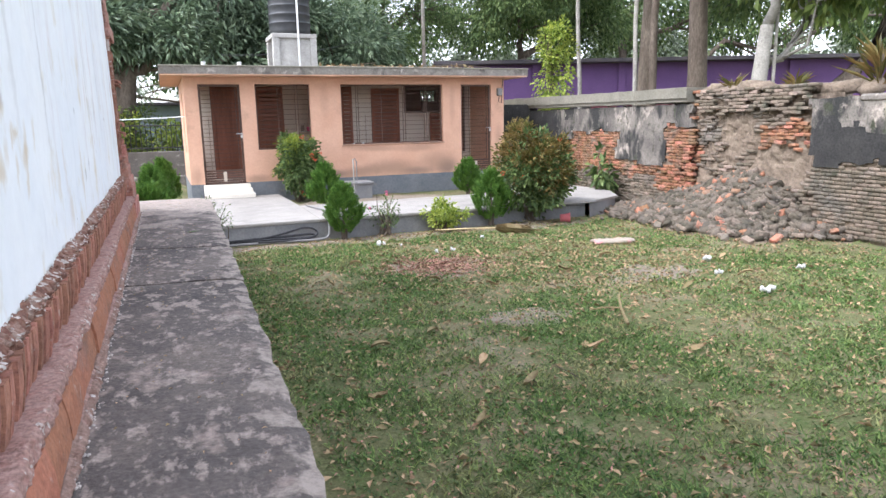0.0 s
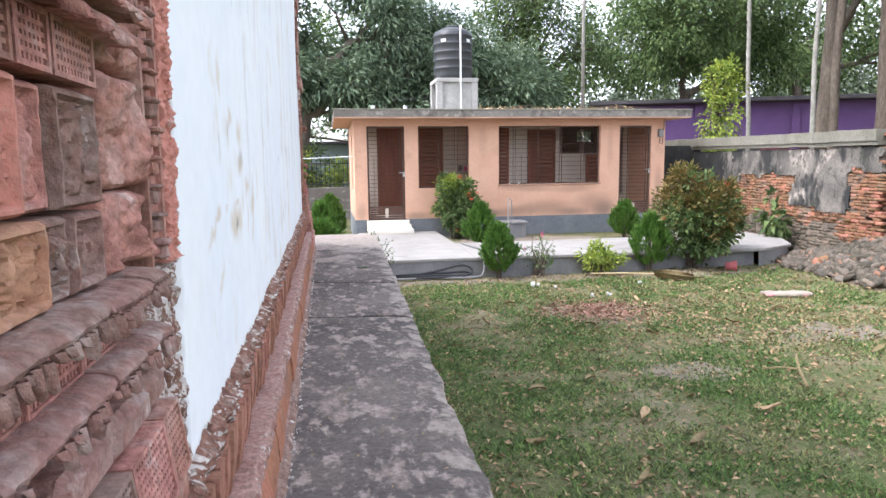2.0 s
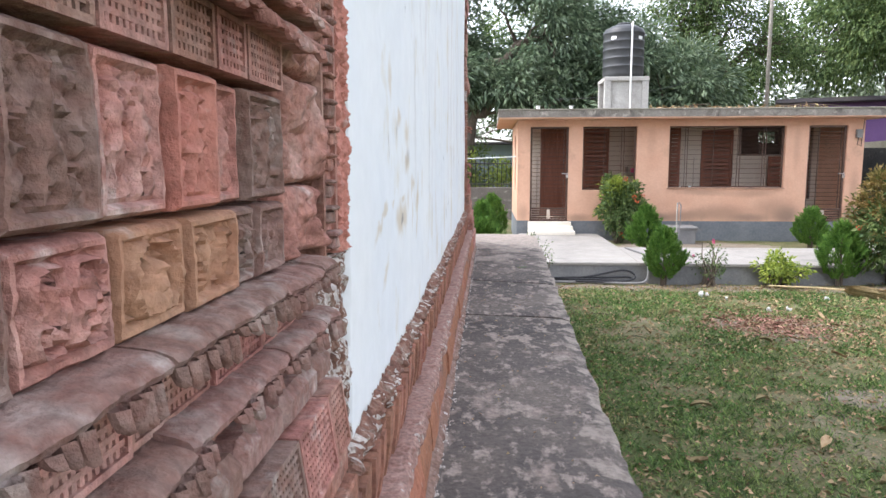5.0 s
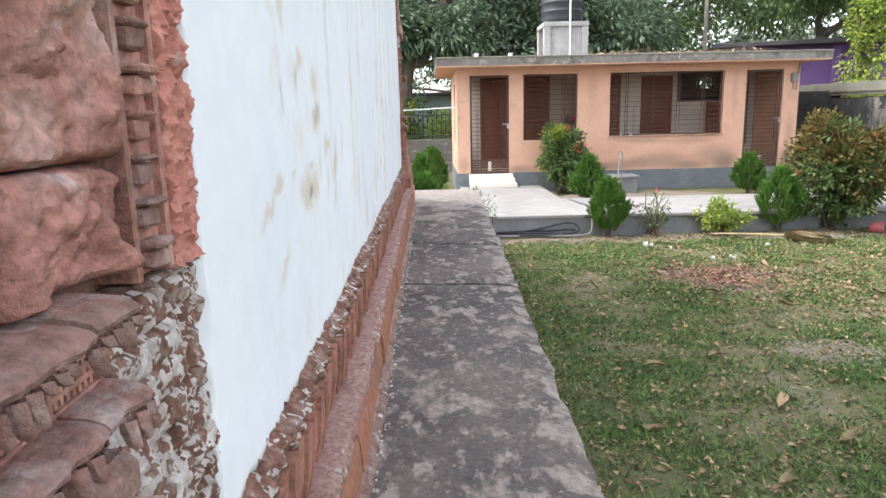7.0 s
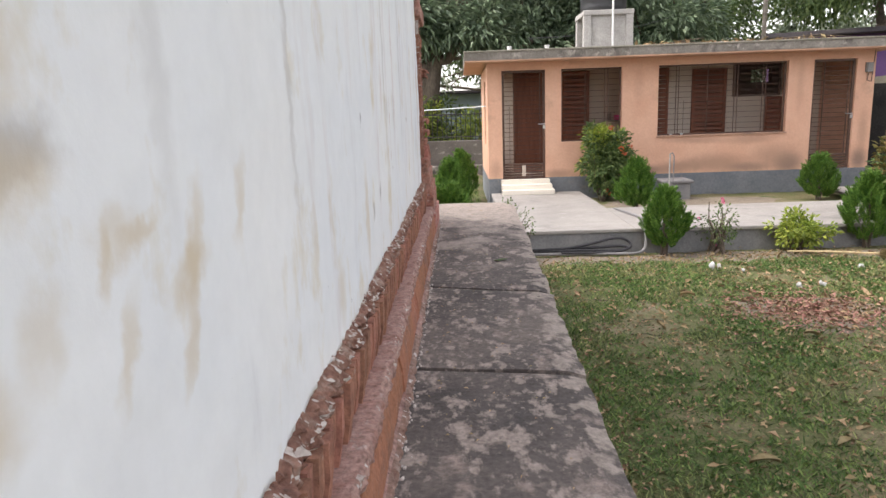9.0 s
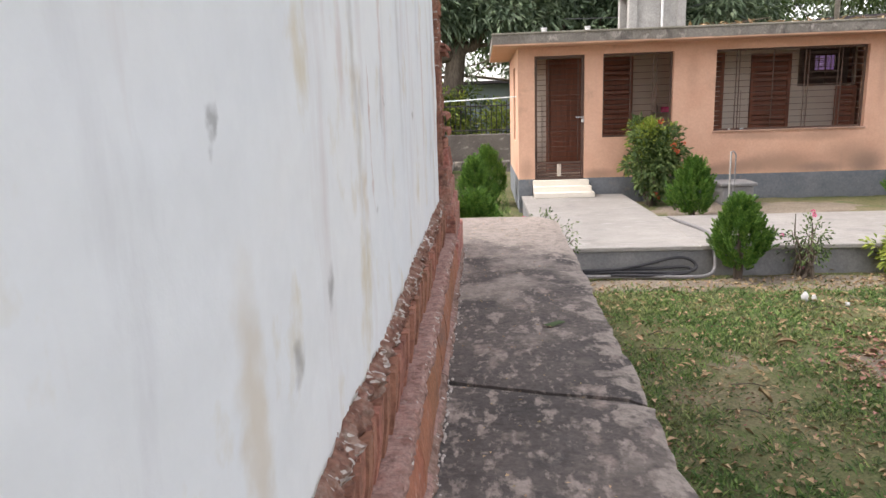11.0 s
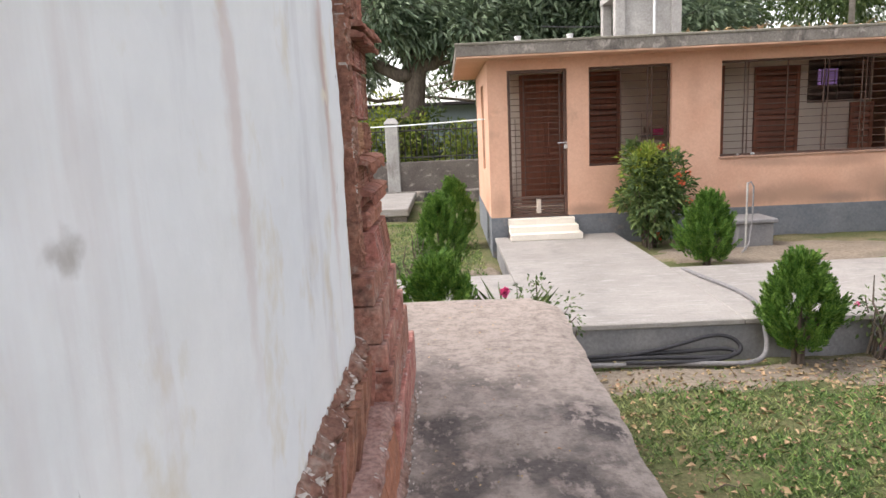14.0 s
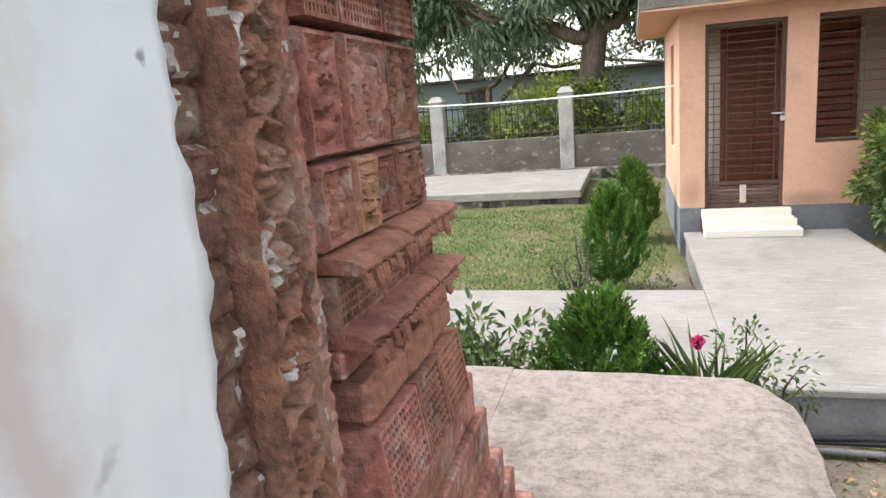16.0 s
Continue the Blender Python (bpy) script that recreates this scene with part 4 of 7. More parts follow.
def settle(before, scale=(1, 1, 1), pivot=(0, 0, 0), shift=(0, 0, 0)):
    """Bring the carved parts made since then to their true size and height on the wall."""
    m = Matrix.Translation(Vector(pivot) + Vector(shift)) @ Matrix.Diagonal((*scale, 1)) @ Matrix.Translation(-Vector(pivot))
    for o in set(temple.children) - before:
        o.data.transform(m)


WX = -0.44                                # the plaster's face
P0, P1 = 1.08, 7.13                       # plaster from here to there
END = 7.80                                # the far corner


def base_top(y):
    return 1.305 + 0.006 * (y - 1.1)


box_part("core", (-7.0, -4.0, 0.6), (WX - 0.045, END - 0.05, 6.0), M["rough_brick"], temple, 0.0)
# plaster sheet with an uneven lower edge
bm = bmesh.new()
ny = 400
ZS = list(np.arange(0.0, 1.5, 0.014)) + list(np.linspace(1.5, 4.7, 14))
nz = len(ZS) - 1
cols = []
for j in range(ny + 1):
    y = P0 + (P1 - P0) * j / ny
    zb = base_top(y) + 0.012 * field(y, 0, 4.0, 1.6) + 0.012 * field(y, 0, 8.0, 12.0) + 0.006 * field(y, 0, 9.0, 40.0)
    col_ = []
    for k in range(nz + 1):
        z = zb + ZS[k] * (6.0 - zb) / 4.7
        yy = y
        if j in (0, ny):
            yy += 0.012 * field(z, 1 + j, 2.0, 6.0) + 0.012 * field(z, 2 + j, 5.0, 25.0) + 0.006 * field(z, 3 + j, 7.0, 60.0)
        col_.append(bm.verts.new((WX + 0.006 * field(y, z, 6.0, 1.2) + 0.002 * field(y, z, 2.0, 9.0), yy, z)))
    cols.append(col_)
for a, b in zip(cols, cols[1:]):
    for k in range(nz):
        bm.faces.new((a[k], b[k], b[k + 1], a[k + 1]))
rim = [c[0] for c in cols] + [cols[-1][k] for k in range(1, nz + 1)]
for line in (rim, [cols[0][k] for k in range(nz + 1)]):
    back = [bm.verts.new((WX - 0.05, v.co.y, v.co.z)) for v in line]
    for i in range(len(line) - 1):
        bm.faces.new((line[i], back[i], back[i + 1], line[i + 1]))
part("plaster", bm, M["plaster_white"], temple, "weathered white lime plaster with rain streaks", smooth=True)

# plinth courses of moulded brick
rp = random.Random(5)
COURSES = ((0.0, 0.09, -0.330), (0.10, 0.43, -0.350), (0.55, 0.88, -0.404))

def course(f0, f1, xf, ya, yb, mat, lean=0.0, slope=0.0):
    za0, za1 = LEDGE_Z + (base_top(ya) - LEDGE_Z) * f0, LEDGE_Z + (base_top(ya) - LEDGE_Z) * f1
    zb0, zb1 = LEDGE_Z + (base_top(yb) - LEDGE_Z) * f0, LEDGE_Z + (base_top(yb) - LEDGE_Z) * f1
    bm = bmesh.new()
    n = 6
    prof = []
    bulge = 0.012 if f1 - f0 < 0.12 else 0.004
    for i in range(n + 1):
        y = ya + (yb - ya) * i / n
        lo, hi = za0 + (zb0 - za0) * i / n, za1 + (zb1 - za1) * i / n
        j = 0.005 * field(y, lo, 3.0, 8.0)
        w = [(xf - 0.10, lo), (xf - bulge + j + slope, lo + 0.001), (xf + j + 0.003 * field(y, hi, 1, 14.0), (lo + hi) / 2 + 0.003), (xf - bulge * 1.5 + j - slope, hi - 0.002), (xf - 0.10, hi)]
        prof.append([bm.verts.new((x, y + lean * (z - lo) / (hi - lo), z)) for x, z in w])
    for a, b in zip(prof, prof[1:]):
        for k in range(4):
            bm.faces.new((a[k], b[k], b[k + 1], a[k + 1]))
    bm.faces.new(prof[0])
    bm.faces.new(prof[-1][::-1])
    part("brick", bm, mat, temple)


for ci, (f0, f1, xf) in enumerate(COURSES):
    y = 0.84 if ci > 1 else -3.9
    while y < 7.82:
        ln = rp.uniform(0.046, 0.068) if ci == 2 else rp.uniform(0.22, 0.34)
        yb = min(7.83, y + ln)
        mt = (M["plinth_dust"], M["plinth_orange"], M["plinth"])[ci]
        course(f0, f1, xf + rp.uniform(-0.006, 0.006) * (1.6 if ci == 2 else 1), y, yb - (0.014 if ci == 2 else 0.003), mt, 0.035 if ci == 2 else 0.0, (0, 0.008, -0.006)[ci])
        y = yb
rl = np.random.RandomState(12)
# a thin line of broken mortar where the ledge meets the plinth
cs, ss = [], []
for i in range(420):
    y = 0.2 + rl.rand() * 7.9
    s = 0.005 + 0.010 * rl.rand()
    cs.append((-0.322 + 0.010 * rl.randn(), y, LEDGE_Z))
    ss.append((s, s * 1.8, s * 0.7))
tagged(part("crumbled_mortar", lumps("crumbled_mortar", cs, ss, M["lime"], 4, 0.8), None, temple), kind="stuff")


TABLE = np.random.RandomState(77).rand(64, 64) * 2 - 1


def grain(y, z, scale, seed=0):
    """Smooth value noise from -1 to 1 over arrays."""
    a, b = y * scale + seed * 7.31, z * scale + seed * 3.77
    i, j = np.floor(a).astype(int), np.floor(b).astype(int)
    u, v = a - i, b - j
    u, v = u * u * (3 - 2 * u), v * v * (3 - 2 * v)
    t = lambda p, q: TABLE[(p + seed * 5) % 64, q % 64]
    return (t(i, j) * (1 - u) + t(i + 1, j) * u) * (1 - v) + (t(i, j + 1) * (1 - u) + t(i + 1, j + 1) * u) * v


def relief(name, y0, y1, z0, z1, xf, shape, mat, step=0.0038, back=0.06, label="", limed=None, rise=0.0):
    """A carved face: shape(y, z) gives how far each point stands out of the plane x = xf; limed(y, z) says where lime clings."""
    ny, nz = max(3, int((y1 - y0) / step)), max(3, int((z1 - z0) / step))
    Y, Z = np.meshgrid(np.linspace(y0, y1, ny + 1), np.linspace(z0, z1, nz + 1), indexing="ij")
    X = xf + shape(Y, Z)
    inner = np.zeros(Y.shape, bool)
    inner[1:-1, 1:-1] = True
    X = np.where(inner, X, np.minimum(X, xf - 0.004) - 0.003)
    Yb = np.where(inner, Y, np.clip(Y, y0 + step * 0.6, y1 - step * 0.6)) + np.where(inner, 0.0012 * grain(Y, Z, 260, 3), 0)
    Zs = Z + rise * (Y - y0)
    V = np.stack([X, Yb, Zs], -1).reshape(-1, 3)
    ix = np.arange((ny + 1) * (nz + 1)).reshape(ny + 1, nz + 1)
    F = np.stack([ix[:-1, :-1], ix[1:, :-1], ix[1:, 1:], ix[:-1, 1:]], -1).reshape(-1, 4)
    loop = np.concatenate([ix[:, 0], ix[-1, 1:], ix[-2::-1, -1], ix[0, -2:0:-1]])
    Vb = V[loop].copy()
    Vb[:, 0] = xf - back
    k = np.arange(len(loop))
    n2 = (k + 1) % len(loop)
    S = np.stack([loop[k], len(V) + k, len(V) + n2, loop[n2]], -1)
    me = data_mesh(name, np.concatenate([V, Vb]), np.concatenate([F, S]), mat, smooth=True)
    me.set_sharp_from_angle(angle=0.7)
    if limed is not None:
        me.materials.append(M["lime"])
        pick = limed((Y[:-1, :-1] + Y[1:, 1:]) / 2, (Z[:-1, :-1] + Z[1:, 1:]) / 2).reshape(-1)
        if len(me.polygons) == len(F) + len(S):
            me.polygons.foreach_set("material_index", np.concatenate([pick.astype(np.int32), np.zeros(len(S), np.int32)]))
    return part(name, me, None, temple, label)


def limb(Y, Z, ya, za, yb, zb, ra, rb, d):
    """Rounded bar from a to b."""
    dy, dz = yb - ya, zb - za
    t = np.clip(((Y - ya) * dy + (Z - za) * dz) / np.maximum(1e-9, dy * dy + dz * dz), 0, 1)
    q = ((Y - ya - t * dy) ** 2 + (Z - za - t * dz) ** 2) / (ra + (rb - ra) * t) ** 2
    return d * np.sqrt(np.clip(1 - q, 0, 1))


def ring(Y, Z, yc, zc, rad, w, d):
    q = ((np.hypot(Y - yc, Z - zc) - rad) / w) ** 2
    return d * np.sqrt(np.clip(1 - q, 0, 1))


def rosette(Y, Z, yc, zc, rad, d, n=8):
    r_, a = np.hypot(Y - yc, Z - zc), np.arctan2(Z - zc, Y - yc)
    edge = rad * (0.80 + 0.20 * np.abs(np.cos(a * n / 2)))
    return np.where(r_ < edge, d * (0.35 + 0.65 * np.abs(np.cos(a * n / 2)) ** 0.7) * np.clip((edge - r_) / (0.25 * rad), 0, 1) ** 0.5, 0.0) + limb(Y, Z, yc, zc, yc, zc + 1e-4, rad * 0.28, rad * 0.28, d * 0.6)


def carved_panel(y0, y1, z0, z1, xf, mat, kind, r):
    """A fired clay plaque: sunk field inside a raised rim, with worn plain relief shapes in it."""
    y0, y1, z0, z1 = y0 + 0.002, y1 - 0.002, z0 + 0.0015, z1 - 0.0015
    edge, dep = 0.013, 0.015
    w, h, yc, zb = y1 - y0 - 2 * edge, z1 - z0 - 2 * edge, (y0 + y1) / 2, z0 + edge
    bars = []
    if kind in ("figure", "pair"):
        for off, sc in (((0.0, 1.0),) if kind == "figure" else ((-0.25, 0.85), (0.25, 0.85))):
            c, ln = yc + off * w, r.uniform(-0.05, 0.05)
            for ya, za, yb, ze, ra, rb, d in ((0, 0.86, 0, 0.88, 0.085, 0.08, 1.0), (0, 0.72, 0, 0.52, 0.115, 0.085, 0.9), (0, 0.46, 0, 0.42, 0.12, 0.12, 0.95), (-0.05, 0.40, -0.10, 0.04, 0.07, 0.045, 0.85),
                                              (0.05, 0.40, 0.13, 0.05, 0.07, 0.045, 0.85), (-0.10, 0.70, -0.22, 0.52, 0.045, 0.035, 0.7), (-0.22, 0.52, -0.12, 0.42, 0.035, 0.03, 0.7), (0.10, 0.70, 0.24, 0.62, 0.045, 0.035, 0.7),
                                              (0.24, 0.62, 0.22, 0.84, 0.035, 0.03, 0.7), (-0.16, 0.015, 0.18, 0.015, 0.03, 0.03, 0.6)):
                bars.append((c + (ya + ln * za) * h * sc, zb + za * h, c + (yb + ln * ze) * h * sc, zb + ze * h, ra * h * sc, rb * h * sc, d * 0.017))
        for k in range(7):
            ya, za = yc + r.choice((-1, 1)) * w * r.uniform(0.34, 0.46), zb + h * r.uniform(0.05, 0.95)
            bars.append((ya, za, ya + r.uniform(-0.05, 0.05) * w, za + 0.08 * h, 0.05 * h, 0.03 * h, 0.014))
    seed = r.randrange(60)

    def shape(Y, Z):
        H = np.zeros(Y.shape)
        for q in bars:
            H = np.maximum(H, limb(Y, Z, *q))
        if kind == "scroll":
            for k in range(2):
                for s_ in (-1, 1):
                    cy, cz = yc + s_ * w * 0.25, zb + h * (0.27 + 0.46 * k)
                    H = np.maximum(H, ring(Y, Z, cy, cz, 0.20 * w, 0.05 * w, 0.022))
                    H = np.maximum(H, rosette(Y, Z, cy, cz, 0.13 * w, 0.020, 5))
            for k in range(6):
                a = (k - 2.5) * 0.42
                H = np.maximum(H, limb(Y, Z, yc, zb + 0.05 * h, yc + math.sin(a) * 0.55 * w, zb + (0.1 + 0.8 * math.cos(a)) * h, 0.03 * w, 0.06 * w, 0.022))
        elif kind == "arch":
            H = np.maximum(H, ring(Y, Z, yc, zb + 0.48 * h, 0.40 * w, 0.06 * w, 0.022))
            for dz, ra in ((0.62, 0.10), (0.42, 0.17), (0.16, 0.24)):
                H = np.maximum(H, limb(Y, Z, yc - 0.05 * w, zb + dz * h, yc + 0.05 * w, zb + dz * h, ra * w, ra * w, 0.024))
        elif kind == "rose":
            H = np.maximum(H, rosette(Y, Z, yc, zb + h / 2, 0.46 * min(w, h), 0.020, 8))
        H = H * (1 + 0.15 * grain(Y, Z, 130, seed)) + 0.0012 * grain(Y, Z, 90, seed + 1)
        H = np.maximum(H, 0.011 * (1 - np.abs(grain(Y, Z, 75, seed + 6))) ** 4 + 0.007 * (1 - np.abs(grain(Y, Z, 120, seed + 7))) ** 3 - 0.002)
        din = np.minimum(np.minimum(Y - y0, y1 - Y), np.minimum(Z - z0, z1 - Z))
        rim_ = np.clip((edge - din) / 0.003, 0, 1)
        worn = 0.0016 * grain(Y, Z, 45, seed + 2) + 0.0007 * grain(Y, Z, 160, seed + 3) - 0.007 * np.clip(grain(Y, Z, 28, seed + 4) - 0.45, 0, 1)
        return np.maximum(-dep + H * (1 - rim_), -dep + dep * rim_) - 0.004 * np.clip(1 - din / 0.005, 0, 1) ** 2 + worn

    relief("panel", y0, y1, z0, z1, xf, shape, mat)


def lattice(y0, y1, z0, z1, xf, mat, pitch=0.0125, tilt=0.0):
    """Pierced screen: a sunk ground with a raised net of bars."""
    bm = bmesh.new()
    quad_box(bm, (xf - 0.07, y0, z0), (xf - 0.012, y1, z1))
    e = 0.006
    for lo, hi in (((xf - 0.012, y0, z0), (xf + 0.002, y0 + e, z1)), ((xf - 0.012, y1 - e, z0), (xf + 0.002, y1, z1)), ((xf - 0.012, y0 + e, z0), (xf + 0.002, y1 - e, z0 + e)), ((xf - 0.012, y0 + e, z1 - e), (xf + 0.002, y1 - e, z1))):
        quad_box(bm, lo, hi)
    k = int((y1 - y0 - 2 * e) / pitch)
    for i in range(1, k):
        y = y0 + e + (y1 - y0 - 2 * e) * i / k
        quad_box(bm, (xf - 0.012, y - 0.0025, z0 + e), (xf - 0.001, y + 0.0025, z1 - e))
    k = int((z1 - z0 - 2 * e) / pitch)
    for i in range(1, k):
        z = z0 + e + (z1 - z0 - 2 * e) * i / k
        quad_box(bm, (xf - 0.012, y0 + e, z - 0.0025), (xf - 0.0005, y1 - e, z + 0.0025))
    if tilt:
        for v in bm.verts:
            v.co.x += (z1 - v.co.z) * tilt
    part("lattice_panel", bm, mat, temple)


FACE = -0.436                             # plane of the plaques


def moulding(y0, y1, zw, zl, lip, mat, r, tooth=0.015, drop=0.018, corner=False):
    """A sloping shelf from the wall at zw down to a worn lip at zl, with a hanging fringe of pointed leaves; it may turn the far corner."""
    prof = [(-0.07, zw + 0.004), (0.0, zw), (lip * 0.55, (zw + zl) / 2 + 0.002), (lip - 0.005, zl + 0.002), (lip, zl - 0.003), (lip - 0.002, zl - 0.008), (lip - 0.010, zl - 0.011), (0.004, zl - 0.009), (-0.07, zl - 0.009)]

    def run(a, b, place, end_mitre, name="moulding"):
        bm = bmesh.new()
        dx, dz = r.uniform(-0.004, 0.004), r.uniform(-0.003, 0.003)
        n = max(4, int((b - a) / 0.005))
        rows = []
        for i in range(n + 1):
            s = a + (b - a) * i / n
            chip = 0.010 * max(0.0, field(s, zw, 6.0, 24.0) - 0.25)
            row = []
            for k, (o, z) in enumerate(prof):
                inner = k in (0, 8)
                oo = o + (0 if inner else dx * o / lip + 0.0045 * field(s, z, 2.0, 22.0) * o / lip + 0.002 * field(s, z, 4.0, 70.0)) - (chip if k in (3, 4, 5, 6) else 0)
                row.append(bm.verts.new(place(b + max(oo, 0.0) if end_mitre and i == n else s, oo, z + dz + (0 if inner else 0.0025 * field(s, o, 5.0, 30.0)))))
            rows.append(row)
        for p, q in zip(rows, rows[1:]):
            for k in range(8):
                bm.faces.new((p[k], q[k], q[k + 1], p[k + 1]))
        bm.faces.new(rows[0])
        bm.faces.new(rows[-1][::-1])
        k = max(2, int((b - a) / tooth))
        for i in range(k):
            if r.random() < 0.13:
                continue
            c, hw = a + (b - a) * (i + 0.5) / k + r.uniform(-0.001, 0.001), (b - a) / k * r.uniform(0.38, 0.47)
            bot, o = drop * r.choice((0.45, 0.75, 1.0, 1.15)), lip + dx + 0.002 + r.uniform(-0.003, 0.002)
            zt = zl - 0.008 + dz
            ring_ = []
            for f, w in ((0.0, 1.0), (0.5, 0.74), (0.85, 0.32)):
                ring_.append([bm.verts.new(place(c + sy * hw * w, o + so + 0.004 * f, zt - bot * f)) for sy, so in ((-1, -0.003), (0, 0.003), (1, -0.003), (1, -0.009), (-1, -0.009))])
            tip = bm.verts.new(place(c, o + 0.001, zt - bot))
            for p, q in zip(ring_, ring_[1:]):
                for m_ in range(5):
                    bm.faces.new((p[m_], p[(m_ + 1) % 5], q[(m_ + 1) % 5], q[m_]))
            for m_ in range(5):
                bm.faces.new((ring_[-1][m_], ring_[-1][(m_ + 1) % 5], tip))
        me = mesh_of(bm, mat, smooth=True, name=name)
        me.set_sharp_from_angle(angle=0.6)
        part(name, me, None, temple)

    y = y0
    while y < y1 - 0.01:
        yb = min(y1, y + r.uniform(0.16, 0.30))
        if y1 - yb < 0.06:
            yb = y1
        run(y + 0.002, yb - (0.0 if corner and yb == y1 else 0.002), lambda s_, o, z: (FACE + o, s_, z), corner and yb == y1)
        y = yb
    if corner:
        run(-FACE, 1.2, lambda s_, o, z: (-s_ + (o if s_ == -FACE else 0), y1 + o, z), False)


def ornament(y0, y1, base, k, upper, lower, far_corner, seed, clay="terra", dust="terra_dust"):
    """The carved wall: pierced base, fringed mouldings, two rows of plaques, a screen and a cornice; k is the size of the work."""
    r = random.Random(seed)
    H = lambda z: base + (z - 1.713) * k
    d = 0.5 + 0.5 * k
    moulding(y0, y1, H(1.722), H(1.713), 0.038 * d, M[dust], r, 0.016 * d, 0.024 * k, far_corner)
    moulding(y0, y1, H(1.643), H(1.633), 0.042 * d, M[dust], r, 0.016 * d, 0.024 * k, far_corner)
    moulding(y0, y1 - (0 if far_corner else 0.05), H(2.036), H(2.024), 0.042 * d, M[clay], r, 0.014 * d, 0.014 * k, far_corner)
    moulding(y0, y1 - (0 if far_corner else 0.05), H(2.062), H(2.052), 0.050 * d, M[clay], r, 0.018 * d, 0.012 * k, far_corner)
    y = y0
    while y < y1 - 0.02:
        yb = min(y1, y + r.uniform(0.11, 0.17))
        if y1 - yb < 0.05:
            yb = y1
        lattice(y + 0.003, yb - 0.003, H(1.642), H(1.700), FACE + 0.002 + r.uniform(-0.003, 0.003), M[clay], 0.0085 * k)
        box_part("brick", (-0.50, y + 0.002, H(1.588)), (FACE + 0.004 + r.uniform(-0.004, 0.004), yb - 0.002, H(1.622)), M[clay], temple, 0.005)
        box_part("brick", (-0.50, y + 0.002, H(1.535)), (FACE + 0.033 + r.uniform(-0.005, 0.005), yb - 0.002, H(1.584)), M[dust], temple, 0.012)
        lattice(y + 0.003, yb - 0.003, H(1.43), H(1.531), FACE + 0.040 + r.uniform(-0.004, 0.004), M[dust if r.random() < 0.4 else clay], 0.0095 * k, 0.14)
        y = yb
    for i, (a, b, mat, kind, sunk) in enumerate(upper):
        carved_panel(a, b, H(1.817), H(1.945), FACE + sunk, M[mat], kind, r)
        lattice(a + 0.002, b - 0.002, H(1.952), H(2.012), FACE + 0.002, M[clay], 0.0085 * k)
        carved_panel(a, b, H(2.075), H(2.20), FACE + sunk, M[clay], "figure", r)
        carved_panel(a, b, H(2.205), H(2.30), FACE + sunk, M[dust], "scroll", r)
    for a, b, mat, kind, sunk in lower:
        carved_panel(a, b, H(1.724), H(1.813), FACE + sunk, M[mat], kind, r)


NEAR_UPPER = [(0.542, 0.668, "terra_dust", "figure", 0.002), (0.458, 0.540, "terra", "figure", -0.009), (0.360, 0.456, "terra_red", "figure", 0.004)]
NEAR_UPPER += [(0.358 - 0.105 * (i + 1), 0.357 - 0.105 * i, ("terra", "terra_dust", "terra_red")[i % 3], ("pair", "figure")[i % 2], (-0.004, 0.003)[i % 2]) for i in range(6)]
NEAR_LOWER = [(0.570, 0.668, "terra_dust", "pair", 0.0), (0.498, 0.568, "terra_dust", "scroll", -0.004), (0.378, 0.496, "terra_orange", "pair", 0.004), (0.262, 0.376, "terra_orange", "arch", 0.0)]
NEAR_LOWER += [(0.260 - 0.11 * (i + 1), 0.259 - 0.11 * i, ("terra", "terra_dust")[i % 2], ("scroll", "arch")[i % 2], (0.0, 0.004)[i % 2]) for i in range(5)]
ornament(-0.4, 0.80, 1.713, 1.0, NEAR_UPPER, NEAR_LOWER, False, 3)
FAR_UPPER = [(7.373, 7.473, "terra_deep", "arch", -0.004), (7.475, 7.633, "terra_deep", "pair", 0.003), (7.635, 7.788, "terra_deep", "figure", 0.0)]
FAR_LOWER = [(7.373, 7.473, "terra_deep", "figure", 0.0), (7.475, 7.560, "terra_orange", "scroll", 0.004), (7.562, 7.650, "terra_deep", "figure", -0.003), (7.652, 7.788, "terra_deep", "scroll", 0.002)]
ornament(7.372, 7.79, 1.852, 1.22, FAR_UPPER, FAR_LOWER, True, 8, "terra_deep", "plinth")
START = dict(scale=(1, 0.91, 0.82), pivot=(0, 1.58, 1.585), shift=(0, -0.50, 0.125))
# stepped base below the carving
for y0, y1, ztop, far in ((-0.9, 0.835, 1.445, False), (7.22, 7.79, 1.522, True)):
    h = ztop - LEDGE_Z
    steps = ((0.30, -0.335, 0.38), (0.55, -0.350, 0.22), (0.68, -0.362, 0.15), (0.86, -0.378, 0.10), (1.0, -0.392, 0.06))
    z = LEDGE_Z
    for f, xf, out in steps:
        zt = LEDGE_Z + h * f
        y = y0
        while y < y1:
            yb = min(y1, y + rp.uniform(0.35, 0.6))
            last = far and yb >= y1
            if z > 1.0 or far:
                box_part("brick", (-0.52, y, z), (xf + rp.uniform(-0.003, 0.003), (yb + out) if last else yb - 0.004, zt - 0.004), M["terra_deep"], temple, 0.004)
            y = yb
        if far:
            box_part("brick", (-3.0, y1 - 0.1, z), (-0.523, y1 + out - 0.01, zt - 0.004), M["terra_deep"], temple, 0.008)
        z = zt
